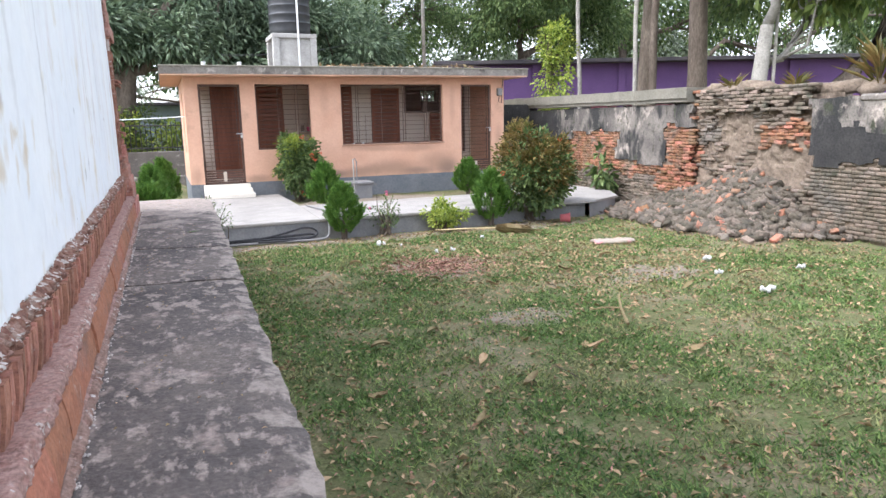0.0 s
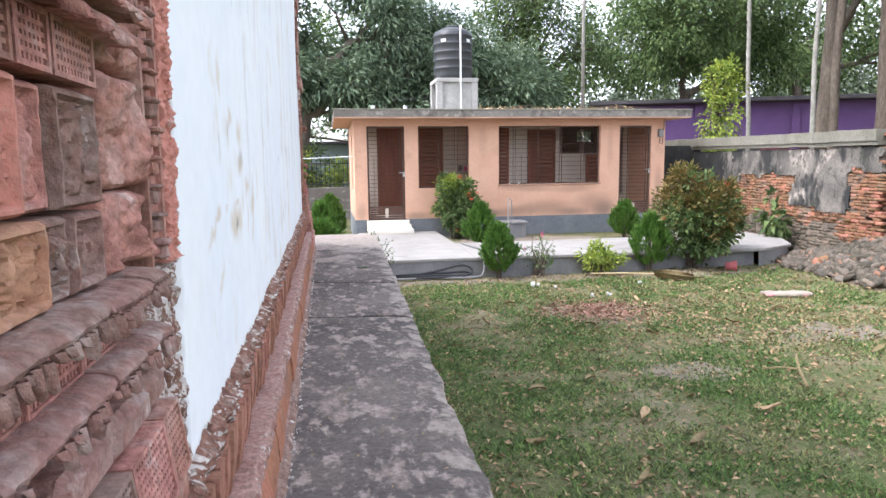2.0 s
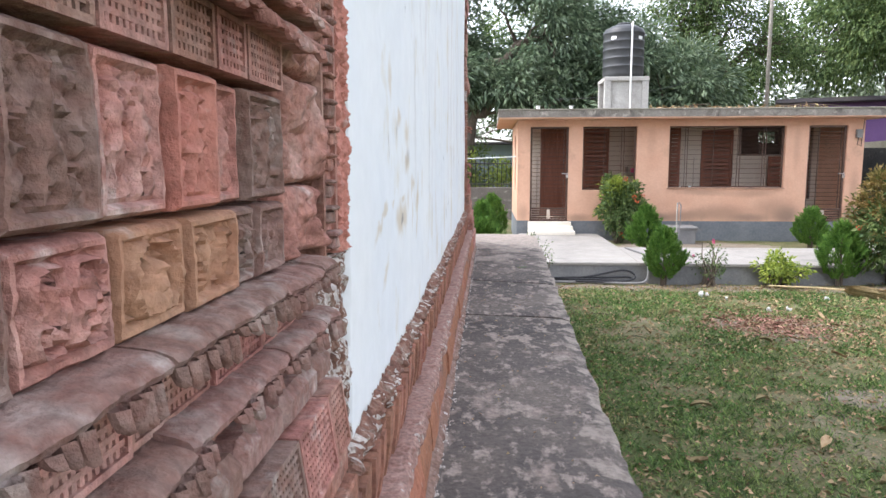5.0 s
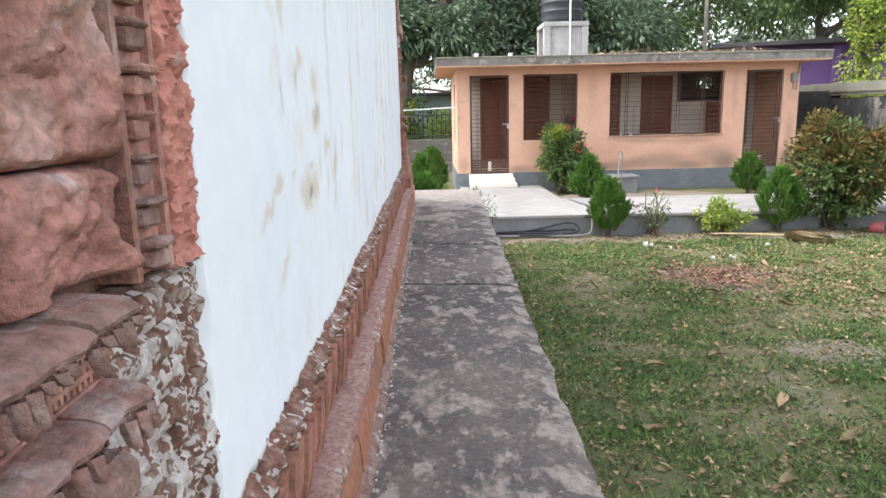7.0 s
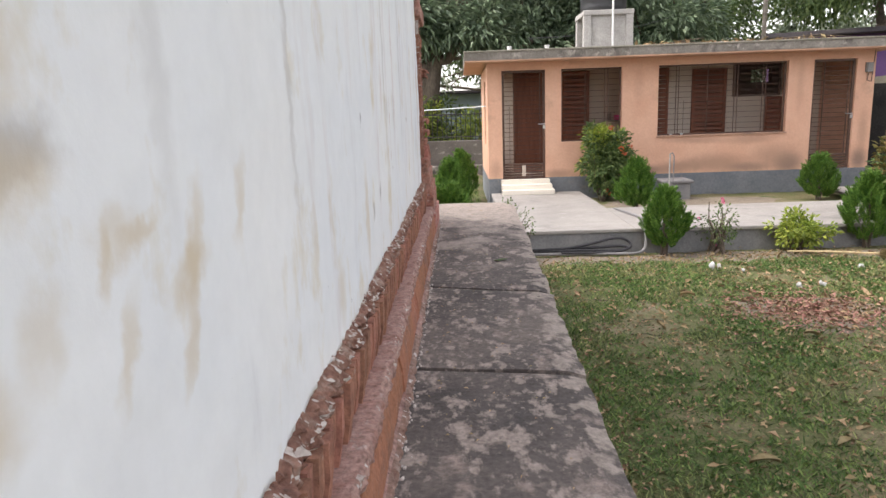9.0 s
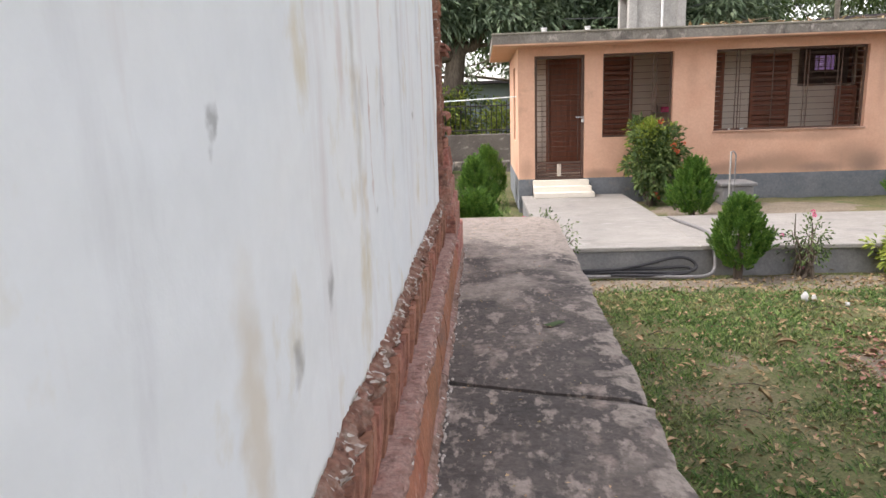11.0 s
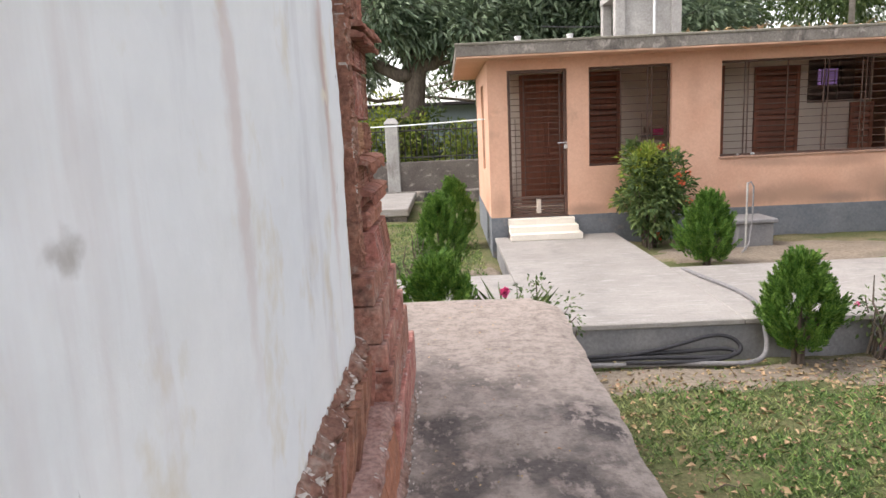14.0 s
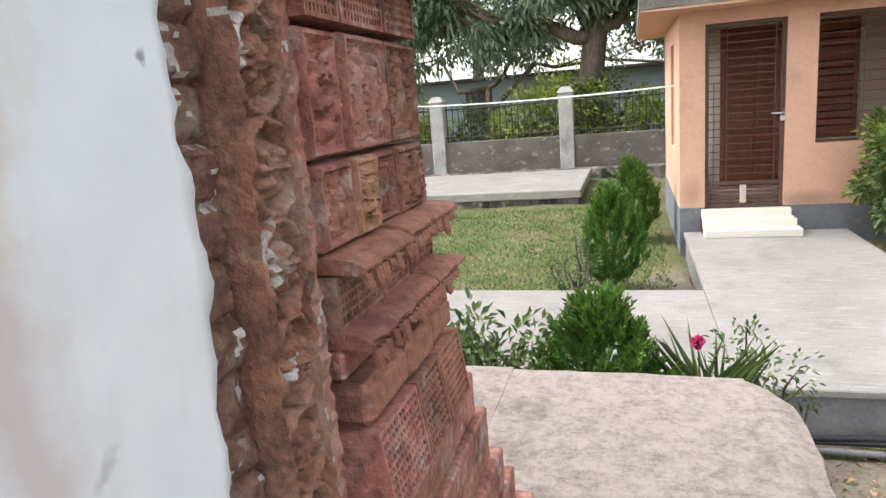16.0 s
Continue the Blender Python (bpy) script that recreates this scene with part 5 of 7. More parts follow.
# block column, dentil strip and leaf strip beside the plaster at the near end
made = set(temple.children)
z = 1.60
while z < 2.6:
    zt = z + rp.uniform(0.11, 0.19)
    sd = rp.randrange(50)

    def block(Y, Z, z=z, zt=zt, sd=sd):
        din = np.minimum(np.minimum(Y - 1.165, 1.375 - Y), np.minimum(Z - z, zt - 0.004 - Z))
        return 0.016 * grain(Y, Z, 13, sd) + 0.010 * grain(Y, Z, 34, sd + 1) + 0.004 * grain(Y, Z, 95, sd + 2) + 0.002 * grain(Y, Z, 200, sd) - 0.018 * np.clip(1 - din / 0.014, 0, 1) ** 2

    relief("brick", 1.165, 1.375, z, zt - 0.004, -0.443 + rp.uniform(-0.004, 0.004), block, M["terra"], 0.0042)
    z = zt
bm = bmesh.new()
quad_box(bm, (-0.52, 1.384, 1.584), (-0.446, 1.474, 2.596))
part("strip", bm, M["terra"], temple)
bm = bmesh.new()
quad_box(bm, (-0.52, 1.38, 1.58), (-0.440, 1.393, 2.6))
part("fillet", bm, M["terra"], temple)
bm = bmesh.new()
quad_box(bm, (-0.52, 1.463, 1.58), (-0.437, 1.478, 2.6))
part("fillet", bm, M["terra"], temple)
z = 1.59
while z < 2.5:
    bm = bmesh.new()
    o = rp.uniform(-0.004, 0.004)
    quad_box(bm, (-0.46, 1.402, z), (-0.430 + o, 1.442, z + 0.026), 0.003, rp)
    quad_box(bm, (-0.46, 1.400, z + 0.0265), (-0.425 + o, 1.447, z + 0.037), 0.0025, rp)
    part("dentil", bm, M["terra_dust" if rp.random() < 0.4 else "terra"], temple, bevel=0.004)
    z += 0.054


def leafy(Y, Z):
    w = Z + 0.012 * np.sin(Y * 90)
    ridge = 1 - np.abs(grain(Y, w, 42, 5))
    return 0.011 * ridge ** 2 + 0.006 * (1 - np.abs(grain(Y, Z, 95, 9))) ** 2 + 0.002 * grain(Y, Z, 220, 2)


relief("strip", 1.482, 1.582, 1.57, 2.6, -0.444, leafy, M["terra_red"], 0.0042, label="carved red leaf strip")


# bricks showing through broken lime below it
def broken(Y, Z, seed=11, course_h=0.052, brick_l=0.13):
    row_ = np.floor(Z / course_h)
    fz = np.abs((Z / course_h) % 1 - 0.5) * 2
    fy = np.abs(((Y + row_ * 0.057 + 0.02 * grain(Y, row_, 9, seed)) / brick_l) % 1 - 0.5) * 2
    joint = np.maximum(np.clip((fz - 0.72) / 0.28, 0, 1), np.clip((fy - 0.86) / 0.14, 0, 1))
    proud = 0.014 * grain(np.floor(Y / brick_l + row_ * 0.44) * 0.37, row_ * 0.61, 1.0, seed)
    return 0.6 * proud + 0.006 * grain(Y, Z, 22, seed + 1) + 0.004 * grain(Y, Z, 60, seed + 2) + 0.0025 * grain(Y, Z, 140, seed + 3) - 0.011 * joint


def lime_at(Y, Z, seed=21, bar=0.12):
    return 0.8 * grain(Y * 1.6, Z * 0.7, 30, seed) + 0.8 * grain(Y, Z, 95, seed + 1) + 0.6 * grain(Y, Z, 210, seed) > bar


relief("brickwork", 1.262, 1.586, 0.96, 1.572, -0.442, broken, M["rough_brick"], 0.0042, limed=lambda Y, Z: lime_at(Y, Z, 21, 0.05), label="broken bricks showing through lime")
settle(made, **START)
made = set(temple.children)
# broken brick column and rose strip at the far end
relief("brickwork", 7.150, 7.243, 1.25, 2.75, -0.455, lambda Y, Z: broken(Y, Z, 31, 0.055, 0.2), M["rough_brick"], 0.0048, limed=lambda Y, Z: lime_at(Y, Z, 33, 0.72), label="broken bricks with lime along the plaster")
z = 2.755
while z < 6.0:
    hgt = rp.uniform(0.04, 0.06)
    bm = bmesh.new()
    quad_box(bm, (-0.53, 7.175 + rp.uniform(-0.01, 0.01), z), (-0.424 + rp.uniform(-0.018, 0.012), 7.243, z + hgt - 0.006), 0.007, rp)
    part("brick", bm, M["rough_brick"], temple, bevel=0.007)
    z += hgt


def rose_vine(Y, Z):
    zc = np.floor((Z - 1.5) / 0.1) * 0.1 + 1.55
    H = np.maximum(rosette(Y, Z, 7.289, zc, 0.030, 0.024, 8), ring(Y, (Z - zc) * 0.82 + zc, 7.289, zc, 0.0385, 0.0055, 0.020))
    H = np.maximum(H, 0.024 * np.clip(1 - np.abs(np.abs(Y - 7.290) - 0.041) / 0.005, 0, 1) ** 0.5)
    return 0.80 * H * (1 + 0.2 * grain(Y, Z, 40, 3)) + 0.003 * grain(Y, Z, 30, 4) + 0.003 * grain(Y, Z, 75, 6) + 0.002 * grain(Y, Z, 170, 5) - 0.005 * np.clip(grain(Y, Z, 15, 8) - 0.3, 0, 1)


relief("strip", 7.244, 7.338, 1.5, 2.62, -0.436, rose_vine, M["terra_deep"], 0.0036, label="carved strip of rosettes in looped stems", limed=lambda Y, Z: (grain(Y * 2.0, Z * 0.6, 26, 40) + 0.5 * grain(Y, Z, 90, 41) > 0.42) & (Z > 1.72) & (Y < 7.280))
relief("strip", 7.339, 7.384, 1.5, 2.62, -0.436, lambda Y, Z: 0.007 * (1 - np.abs(grain(Y, Z, 60, 12))) ** 2 + 0.002 * grain(Y, Z, 24, 13) + 0.002 * grain(Y, Z, 190, 14), M["terra_deep"], 0.0042, limed=lambda Y, Z: lime_at(Y, Z, 45, 0.9))
settle(made, shift=(0, -0.045, 0.035))
# plain worn courses above the carved part
for y0, y1, z0 in ((7.20, END - 0.012, 2.66), (-0.9, 1.06, 2.42)):
    z = z0
    while z < 6.0:
        hgt = rp.uniform(0.10, 0.2)
        xo = rp.choice((-0.43, -0.44, -0.42, -0.405))
        box_part("brick", (-0.53, y0, z), (xo, y1 + (xo + 0.44) * 1.5 if y1 > 5 else y1, z + hgt - 0.005), M["terra"], temple, 0.008)
        z += hgt
# crumbling fringe under the plaster, and the rough ridge between the plinth's bands
relief("crumbling_edge", 1.0, 7.2, base_top(1.0) - 0.062, base_top(1.0) + 0.014, -0.428, lambda Y, Z: 0.014 * grain(Y, Z, 26, 51) + 0.014 * grain(Y, Z, 62, 52) + 0.008 * grain(Y, Z, 130, 53) - 0.020 * np.clip((Z - base_top(1.0) + 0.012) / 0.022, 0, 1) + 0.012 * np.clip(1 - np.abs(Z - base_top(1.0) + 0.028) / 0.03, 0, 1),
       M["rough_brick"], 0.0055, label="crumbling brick and lime edge of the plaster", limed=lambda Y, Z: lime_at(Y, Z, 55, 0.62), rise=0.006)
for f0, f1, xf, sd in ((0.43, 0.56, -0.358, 61), (-0.01, 0.07, -0.330, 71)):
    za, zb = LEDGE_Z + (base_top(0.84) - LEDGE_Z) * f0, LEDGE_Z + (base_top(0.84) - LEDGE_Z) * f1
    relief("ridge", 0.84, 7.83, za, zb, xf, lambda Y, Z, sd=sd, za=za, zb=zb: 0.007 * grain(Y, Z, 18, sd) + 0.007 * grain(Y, Z, 48, sd + 1) + 0.004 * grain(Y, Z, 120, sd + 2) + 0.008 * (1 - np.abs((Z - za) / (zb - za) * 2 - 0.8)),
           M["plinth_dust"], 0.0055, back=0.09, limed=lambda Y, Z, sd=sd: lime_at(Y, Z, sd, 0.85), rise=0.006 * (f0 + f1) / 2)

# ---- roof tank, pole and roof clutter ----
tank = thing("water_tank", "black ribbed plastic water tank with white lettering bars", "water tank", at=(2.86, 16.4, 3.84))
R = 0.47
prof = [(R * 0.98, 0.0)]
for k in range(5):
    z = 0.10 + 0.19 * k
    prof += [(R, z), (R * 1.0, z + 0.13), (R * 1.025, z + 0.145), (R * 1.025, z + 0.165), (R, z + 0.18)]
prof += [(R, 1.06), (R * 0.93, 1.12), (R * 0.6, 1.20), (R * 0.36, 1.22)]
bm = bmesh.new()
lathe(bm, prof, 36)
part("body", bm, M["tank"], tank, smooth=True)
bm = bmesh.new()
lathe(bm, [(R * 0.38, 1.215), (R * 0.38, 1.26), (R * 0.30, 1.275)], 24)
part("lid", bm, M["tank"], tank)
for a0 in (-2.35, -0.95):
    for i in range(4):
        a = a0 + i * 0.07
        bm = bmesh.new()
        quad_box(bm, (-0.014, -0.003, 0.85), (0.014, 0.003, 0.92))
        bmesh.ops.rotate(bm, verts=bm.verts, matrix=Matrix.Rotation(a + math.pi / 2, 3, "Z"))
        bmesh.ops.translate(bm, verts=bm.verts, vec=(math.cos(a) * (R + 0.003), math.sin(a) * (R + 0.003), 0))
        part("mark", bm, M["white_paint"], tank)
stand = thing("tank_stand", "grey concrete pedestal under the water tank", "stand")
box_part("top", (2.36, 15.9, 3.74), (3.38, 16.9, 3.84), M["concrete"], stand, 0.01)
for x, y in ((2.37, 15.91), (3.22, 15.91), (2.37, 16.74), (3.22, 16.74)):
    box_part("leg", (x, y, 3.0), (x + 0.15, y + 0.15, 3.74), M["concrete"], stand, 0.008)
box_part("wall", (2.52, 15.96, 3.0), (3.22, 16.02, 3.74), M["concrete"], stand, 0.0)
box_part("wall", (3.27, 16.06, 3.0), (3.33, 16.74, 3.74), M["concrete"], stand, 0.0)
pipe = thing("water_pipe", "white pipe strapped up the side of the tank", "pipe")
bm = bmesh.new()
tube(bm, [(2.95, 15.885, 3.0), (2.95, 15.885, 4.95), (2.99, 16.015, 5.06), (3.0, 16.215, 5.06)], 0.022, 8)
part("pipe", bm, M["white_paint"], pipe)
for x in (0.78, 1.49):
    bm = bmesh.new()
    lathe(bm, [(0.042, 0), (0.042, 0.075), (0.048, 0.08), (0.048, 0.10), (0.036, 0.10)], 12, (x, 14.85, 3.0))
    thing("vent_pipe", "short white pipe stub on the roof", "pipe", "roof stubs", mesh=mesh_of(bm, M["white_paint"]))
bm = bmesh.new()
tube(bm, [(6.2, 16.4, 2.98), (6.2, 16.42, 6.0), (6.16, 16.42, 9.5)], [0.045, 0.04, 0.035], 10)
thing("bamboo_pole", "tall pale pole standing on the roof", "pole", mesh=mesh_of(bm, M["bark_pale"], smooth=True))
rr = np.random.RandomState(21)
bm = bmesh.new()
for i in range(70):
    x, y, a, l = 3.5 + 3.4 * rr.rand(), 15.2 + 2.5 * rr.rand(), rr.randn() * 0.5, 0.3 + 0.9 * rr.rand()
    z = 3.02 + 0.10 * rr.rand()
    tube(bm, [(x, y, z), (x + l * 0.5 * math.cos(a), y + l * 0.5 * math.sin(a), z + 0.04 * rr.rand()), (x + l * math.cos(a), y + l * math.sin(a), z + 0.05 * rr.rand())], [0.012, 0.009, 0.005], 5)
thing("dry_branches", "dry fallen twigs lying on the roof", "branches", kind="stuff", mesh=mesh_of(bm, M["bark"]))
n = 1500
c = np.stack([3.3 + 3.6 * rr.rand(n), 14.9 + 3.2 * rr.rand(n), 3.01 + 0.06 * rr.rand(n)], 1)
v, f = leaf_arrays(c, rr.randn(n, 3) * (1, 1, 0.3), np.tile([0.1, 0.1, 1.0], (n, 1)) + 0.4 * rr.randn(n, 3), 0.10 + 0.08 * rr.rand(n), 0.04 + 0.03 * rr.rand(n))
thing("dry_leaves", "dry brown leaves on the roof", "leaves", kind="stuff", mesh=data_mesh("dry_leaves", v, f, M["leaf_dry"]))
meter = thing("electric_meter", "grey electric meter on the building's wall", "meter")
box_part("case", (7.60, FY - 0.09, 2.40), (7.72, FY - 0.001, 2.58), M["kerb"], meter, 0.01)
bm = bmesh.new()
tube(bm, [(7.66, FY - 0.03, 2.40), (7.64, FY - 0.03, 2.25), (7.72, FY - 0.03, 2.22), (7.76, FY - 0.03, 2.8)], 0.008, 6)
part("cable", bm, M["hose_black"], meter)
for x, s, mt in ((3.95, 0.05, "paper"), (4.16, 0.07, "wire")):
    thing("crumpled_paper", "crumpled paper scrap on the sill", "litter", mesh=lumps("crumpled_paper", [(x, FY + 0.03, 1.335 + s * 0.2)], [(s, s * 0.8, s * 0.5)], M[mt], int(x * 10), 0.8))

# ---- block, standpipe and hoses in front of the building ----
block = thing("cement_block", "low grey cement tank block with a lid", "block")
box_part("body", (3.58, 14.2, 0.08), (4.06, 14.68, 0.48), M["kerb"], block, 0.012)
box_part("lid", (3.54, 14.16, 0.48), (4.10, 14.72, 0.535), M["kerb"], block, 0.012)
tap = thing("standpipe", "thin grey standpipe with a looped hose", "pipe")
bm = bmesh.new()
tube(bm, [(3.60, 14.0, 0.1), (3.60, 14.0, 1.05)], 0.014, 8)
part("riser", bm, M["concrete"], tap)
bm = bmesh.new()
tube(bm, [(3.60, 14.0, 1.03), (3.63, 13.98, 1.06), (3.665, 13.97, 1.0), (3.66, 13.96, 0.6), (3.60, 13.9, 0.26), (3.45, 13.75, 0.19)], 0.012, 8)
part("hose", bm, M["hose"], tap)


def hose(name, pts, r, mat, label):
    cu = bpy.data.curves.new(name, "CURVE")
    cu.dimensions, cu.bevel_depth, cu.bevel_resolution = "3D", r, 2
    sp = cu.splines.new("NURBS")
    sp.points.add(len(pts) - 1)
    for p, q in zip(sp.points, pts):
        p.co = (*q, 1)
    sp.use_endpoint_u, sp.order_u = True, 4
    ob = new(name, cu)
    dg = bpy.context.evaluated_depsgraph_get()
    me = bpy.data.meshes.new_from_object(ob.evaluated_get(dg))
    bpy.data.objects.remove(ob)
    me.materials.clear()
    me.materials.append(mat)
    return thing(name, label, "hose", mesh=me)


hose("garden_hose", [(2.3, 12.75, 0.22), (2.25, 12.55, 0.31), (2.28, 12.1, 0.31), (2.40, 11.6, 0.31), (2.42, 11.1, 0.31), (2.30, 10.75, 0.31), (2.24, 10.55, 0.30), (2.24, 10.47, 0.16), (2.22, 10.42, 0.0), (2.0, 10.36, -0.01), (1.5, 10.44, 0.0), (0.9, 10.42, 0.0), (0.3, 10.5, 0.0)], 0.020, M["hose"], "grey garden hose trailing off the paved walk")
hose("garden_hose", [(0.4, 10.5, 0.02), (1.0, 10.48, 0.04), (1.5, 10.5, 0.10), (1.8, 10.55, 0.19), (2.0, 10.55, 0.17), (2.08, 10.48, 0.06), (1.9, 10.42, 0.02), (1.4, 10.46, 0.05), (0.9, 10.5, 0.03), (0.4, 10.46, 0.03)], 0.017, M["hose_black"], "coiled black hose against the kerb")
hose("garden_hose", [(0.5, 10.46, 0.05), (1.2, 10.5, 0.07), (1.6, 10.52, 0.05), (1.95, 10.5, 0.10), (2.05, 10.45, 0.03), (1.7, 10.4, 0.0), (1.1, 10.42, 0.02)], 0.018, M["hose_black"], "coiled black hose against the kerb")

# ---- compound wall on the far side of the lawn ----
cwall = thing("wall_east", "old brick compound wall with mouldy plaster, partly collapsed", "wall", kind="structure")
CX = 9.0
box_part("core", (CX + 0.22, 3.0, -0.2), (CX + 0.75, 19.5, 1.98), M["mud"], cwall, 0.0)
box_part("core", (CX + 0.045, 3.0, -0.2), (CX + 0.219, 7.25, 1.9), M["mud"], cwall, 0.0)
box_part("core", (CX + 0.045, 10.2, -0.2), (CX + 0.219, 15.5, 1.98), M["mud"], cwall, 0.0)


def has_plaster(y, z):
    e = 0.25 * field(y, z, 31.0, 1.3) + 0.08 * field(y, z, 35.0, 5.0)
    if y > 9.95 + 0.5 * e:
        if z < 0.88 + 0.3 * e:
            return y > 14.2 + e
        return not (abs(y - 13.0) < 0.9 + e and z < 1.5 + 0.5 * e or y < 10.55 + e and z < 1.62 + e)
    return y < 7.3 + 0.6 * e and z > 1.0 + 0.8 * e


def collapsed(y, z):
    e = 0.35 * field(y, z, 41.0, 1.1)
    return 7.35 + e < y < 9.85 + 0.4 * e and z < 1.80 + 0.4 * e


def mud_x(y, z):
    return CX + 0.17 + 0.07 * field(y, z, 81.0, 2.2) + 0.035 * field(y, z, 85.0, 7.0) - 0.12 * max(0.0, 1.0 - z)


def orange_at(y, z):
    return 11.9 < y < 14.1 and z > 0.85 or 9.75 < y < 10.8 or z > 0.62 and z < 0.92 and y > 9.75 or 7.2 < y < 8.3 and 1.0 < z < 1.6


bm = bmesh.new()
st = 0.085
vs = {}


def pv(i, j):
    if (i, j) not in vs:
        y, z = 3.0 + i * st, -0.1 + j * st
        vs[(i, j)] = bm.verts.new((CX + 0.012 * field(y, z, 2.0, 1.5) + 0.004 * field(y, z, 3.0, 8.0), y + 0.035 * field(y, z, 50.0, 9.0), min(2.05, z + 0.035 * field(y, z, 60.0, 9.0))))
    return vs[(i, j)]


for i in range(int(16.5 / st)):
    for j in range(int(2.17 / st)):
        if has_plaster(3.0 + (i + 0.5) * st, -0.1 + (j + 0.5) * st):
            bm.faces.new((pv(i, j), pv(i, j + 1), pv(i + 1, j + 1), pv(i + 1, j)))
ext = bmesh.ops.extrude_face_region(bm, geom=bm.faces[:])
bmesh.ops.translate(bm, verts=[v for v in ext["geom"] if isinstance(v, bmesh.types.BMVert)], vec=(0.23, 0, 0))
pl = part("plaster", bm, M["old_plaster"], cwall, "blackened peeling plaster")
pl.data.materials.append(M["mould_and_gap_shade"])
for p in pl.data.polygons:
    yc, zc = p.center.y, p.center.z
    p.material_index = int(yc + 0.9 * field(yc, zc, 71.0, 1.2) + 0.4 * field(yc, zc, 75.0, 4.0) > 14.4 or (yc < 9 and zc + 0.3 * field(yc, zc, 77.0, 2.0) < 1.6))
# bulging mud core where the face has fallen away
bm = bmesh.new()
my, mz = [6.9 + 0.05 * i for i in range(69)], [-0.1 + 0.05 * k for k in range(45)]
grid = [[bm.verts.new((mud_x(y, z), y, z)) for y in my] for z in mz]
for k in range(len(mz) - 1):
    for i in range(len(my) - 1):
        bm.faces.new((grid[k][i], grid[k][i + 1], grid[k + 1][i + 1], grid[k + 1][i]))
part("mud_face", bm, M["mud"], cwall, "exposed crumbling mud core")
# coping
y = 9.95
while y < 19.4:
    yb = min(19.5, y + rp.uniform(1.2, 2.4))
    for x0, x1, za, zb in ((CX - 0.05, CX + 0.80, 2.06, 2.13), (CX - 0.085, CX + 0.83, 2.132, 2.33)):
        bm = bmesh.new()
        quad_box(bm, (x0, y + 0.004, za), (x1, yb - 0.004, zb))
        bmesh.ops.subdivide_edges(bm, edges=[e for e in bm.edges if abs(e.verts[0].co.y - e.verts[1].co.y) > 0.5], cuts=14)
        for v in bm.verts:
            v.co.z += 0.02 * field(v.co.y, v.co.x, 5.0, 1.6) + 0.006 * (v.co.y - 10)
            v.co.x += 0.012 * field(v.co.y, v.co.z, 8.0, 3.0)
        part("coping", bm, M["coping"], cwall)
    y = yb
for y0, y1 in ((3.0, 4.9), (4.9, 6.6)):
    box_part("coping", (CX - 0.02, y0, 1.95), (CX + 0.75, y1 - 0.01, 2.06), M["old_plaster"], cwall, 0.03)
# mossy cap over the broken stretch
part("cap", lumps("cap", [(CX + 0.45, 6.7 + 0.22 * k, 2.12 + 0.07 * rp.random() + (0.10 if k > 8 else 0)) for k in range(15)], [(0.62, 0.34, 0.22)] * 15, M["mud"], 14, 0.6), None, cwall)
# cross wall added behind the building's corner, the gap's shade put into its near-black
box_part("return_wall", (HX1 + 0.02, 15.9, -0.2), (CX + 0.2, 16.1, 2.2), M["mould_and_gap_shade"], cwall, 0.01)

# loose bricks: several worn shapes shared between all
BRK = {}
for mt in ("old_brick", "grey_brick"):
    BRK[mt] = []
    for k in range(7):
        bm = bmesh.new()
        quad_box(bm, (-0.055, -0.080 - 0.004 * k, -0.026), (0.055, 0.080 + 0.002 * k, 0.026), 0.006, rp)
        BRK[mt].append(mesh_of(bm, M[mt], 0.007, name="brick"))
far_v, far_f = {"old_brick": [], "grey_brick": []}, {"old_brick": [], "grey_brick": []}
n_parts = 0
row = 0
z = 0.0
while z < 2.26:
    y = 3.0 + (0.09 if row % 2 else 0)
    while y < 14.3:
        skip = has_plaster(y, z + 0.03) or (y > 10.0 and z > 2.0) or (y < 6.7 and z > 1.9)
        deep = collapsed(y, z)
        top = z > 1.75 and y < 9.95
        if deep:
            skip = skip or field(y, z, 91.0, 1.7) + 0.25 * rp.random() < 0.22
        if not skip and rp.random() > (0.14 if top else 0.04):
            xb = mud_x(y, z) + 0.055 - 0.030 - 0.02 * rp.random() if deep else CX + 0.075 + rp.uniform(-0.009, 0.009) + (0.03 + 0.05 * max(0.0, field(y, z, 93.0, 2.0)) if top else 0.0) - (0.022 if 0.64 < z < 0.72 and y > 9.8 else 0.0)
            tilt = 3 if deep else 1
            m4 = pose(xb, y, z + 0.03, rp.uniform(-2, 2) * tilt, rp.uniform(-3, 3) * tilt, rp.uniform(-3, 3) * tilt)
            mt = "old_brick" if orange_at(y + 0.3 * field(y, z, 95.0, 2.0), z + 0.15 * field(y, z, 96.0, 2.0)) else "grey_brick"
            if 7.4 < y < 13.2 and n_parts < 300 and (row + int(y * 7)) % 3 == 0:
                b = part("brick", BRK[mt][rp.randrange(7)], None, cwall)
                b.matrix_local = m4
                n_parts += 1
            else:
                o = len(far_v[mt])
                for q in range(8):
                    far_v[mt].append(tuple(m4 @ Vector([(0.055, 0.083, 0.0265)[a] * (1 if (q >> a) & 1 else -1) + rp.uniform(-0.005, 0.005) for a in range(3)])))
                far_f[mt] += [tuple(o + q for q in fc) for fc in ((0, 2, 3, 1), (4, 5, 7, 6), (0, 1, 5, 4), (2, 6, 7, 3), (0, 4, 6, 2), (1, 3, 7, 5))]
        y += 0.176 + rp.uniform(-0.006, 0.006)
    z += 0.058
    row += 1
for mt in far_v:
    tagged(part("brickwork", data_mesh("brickwork", far_v[mt], far_f[mt], M[mt]), None, cwall), kind="stuff")
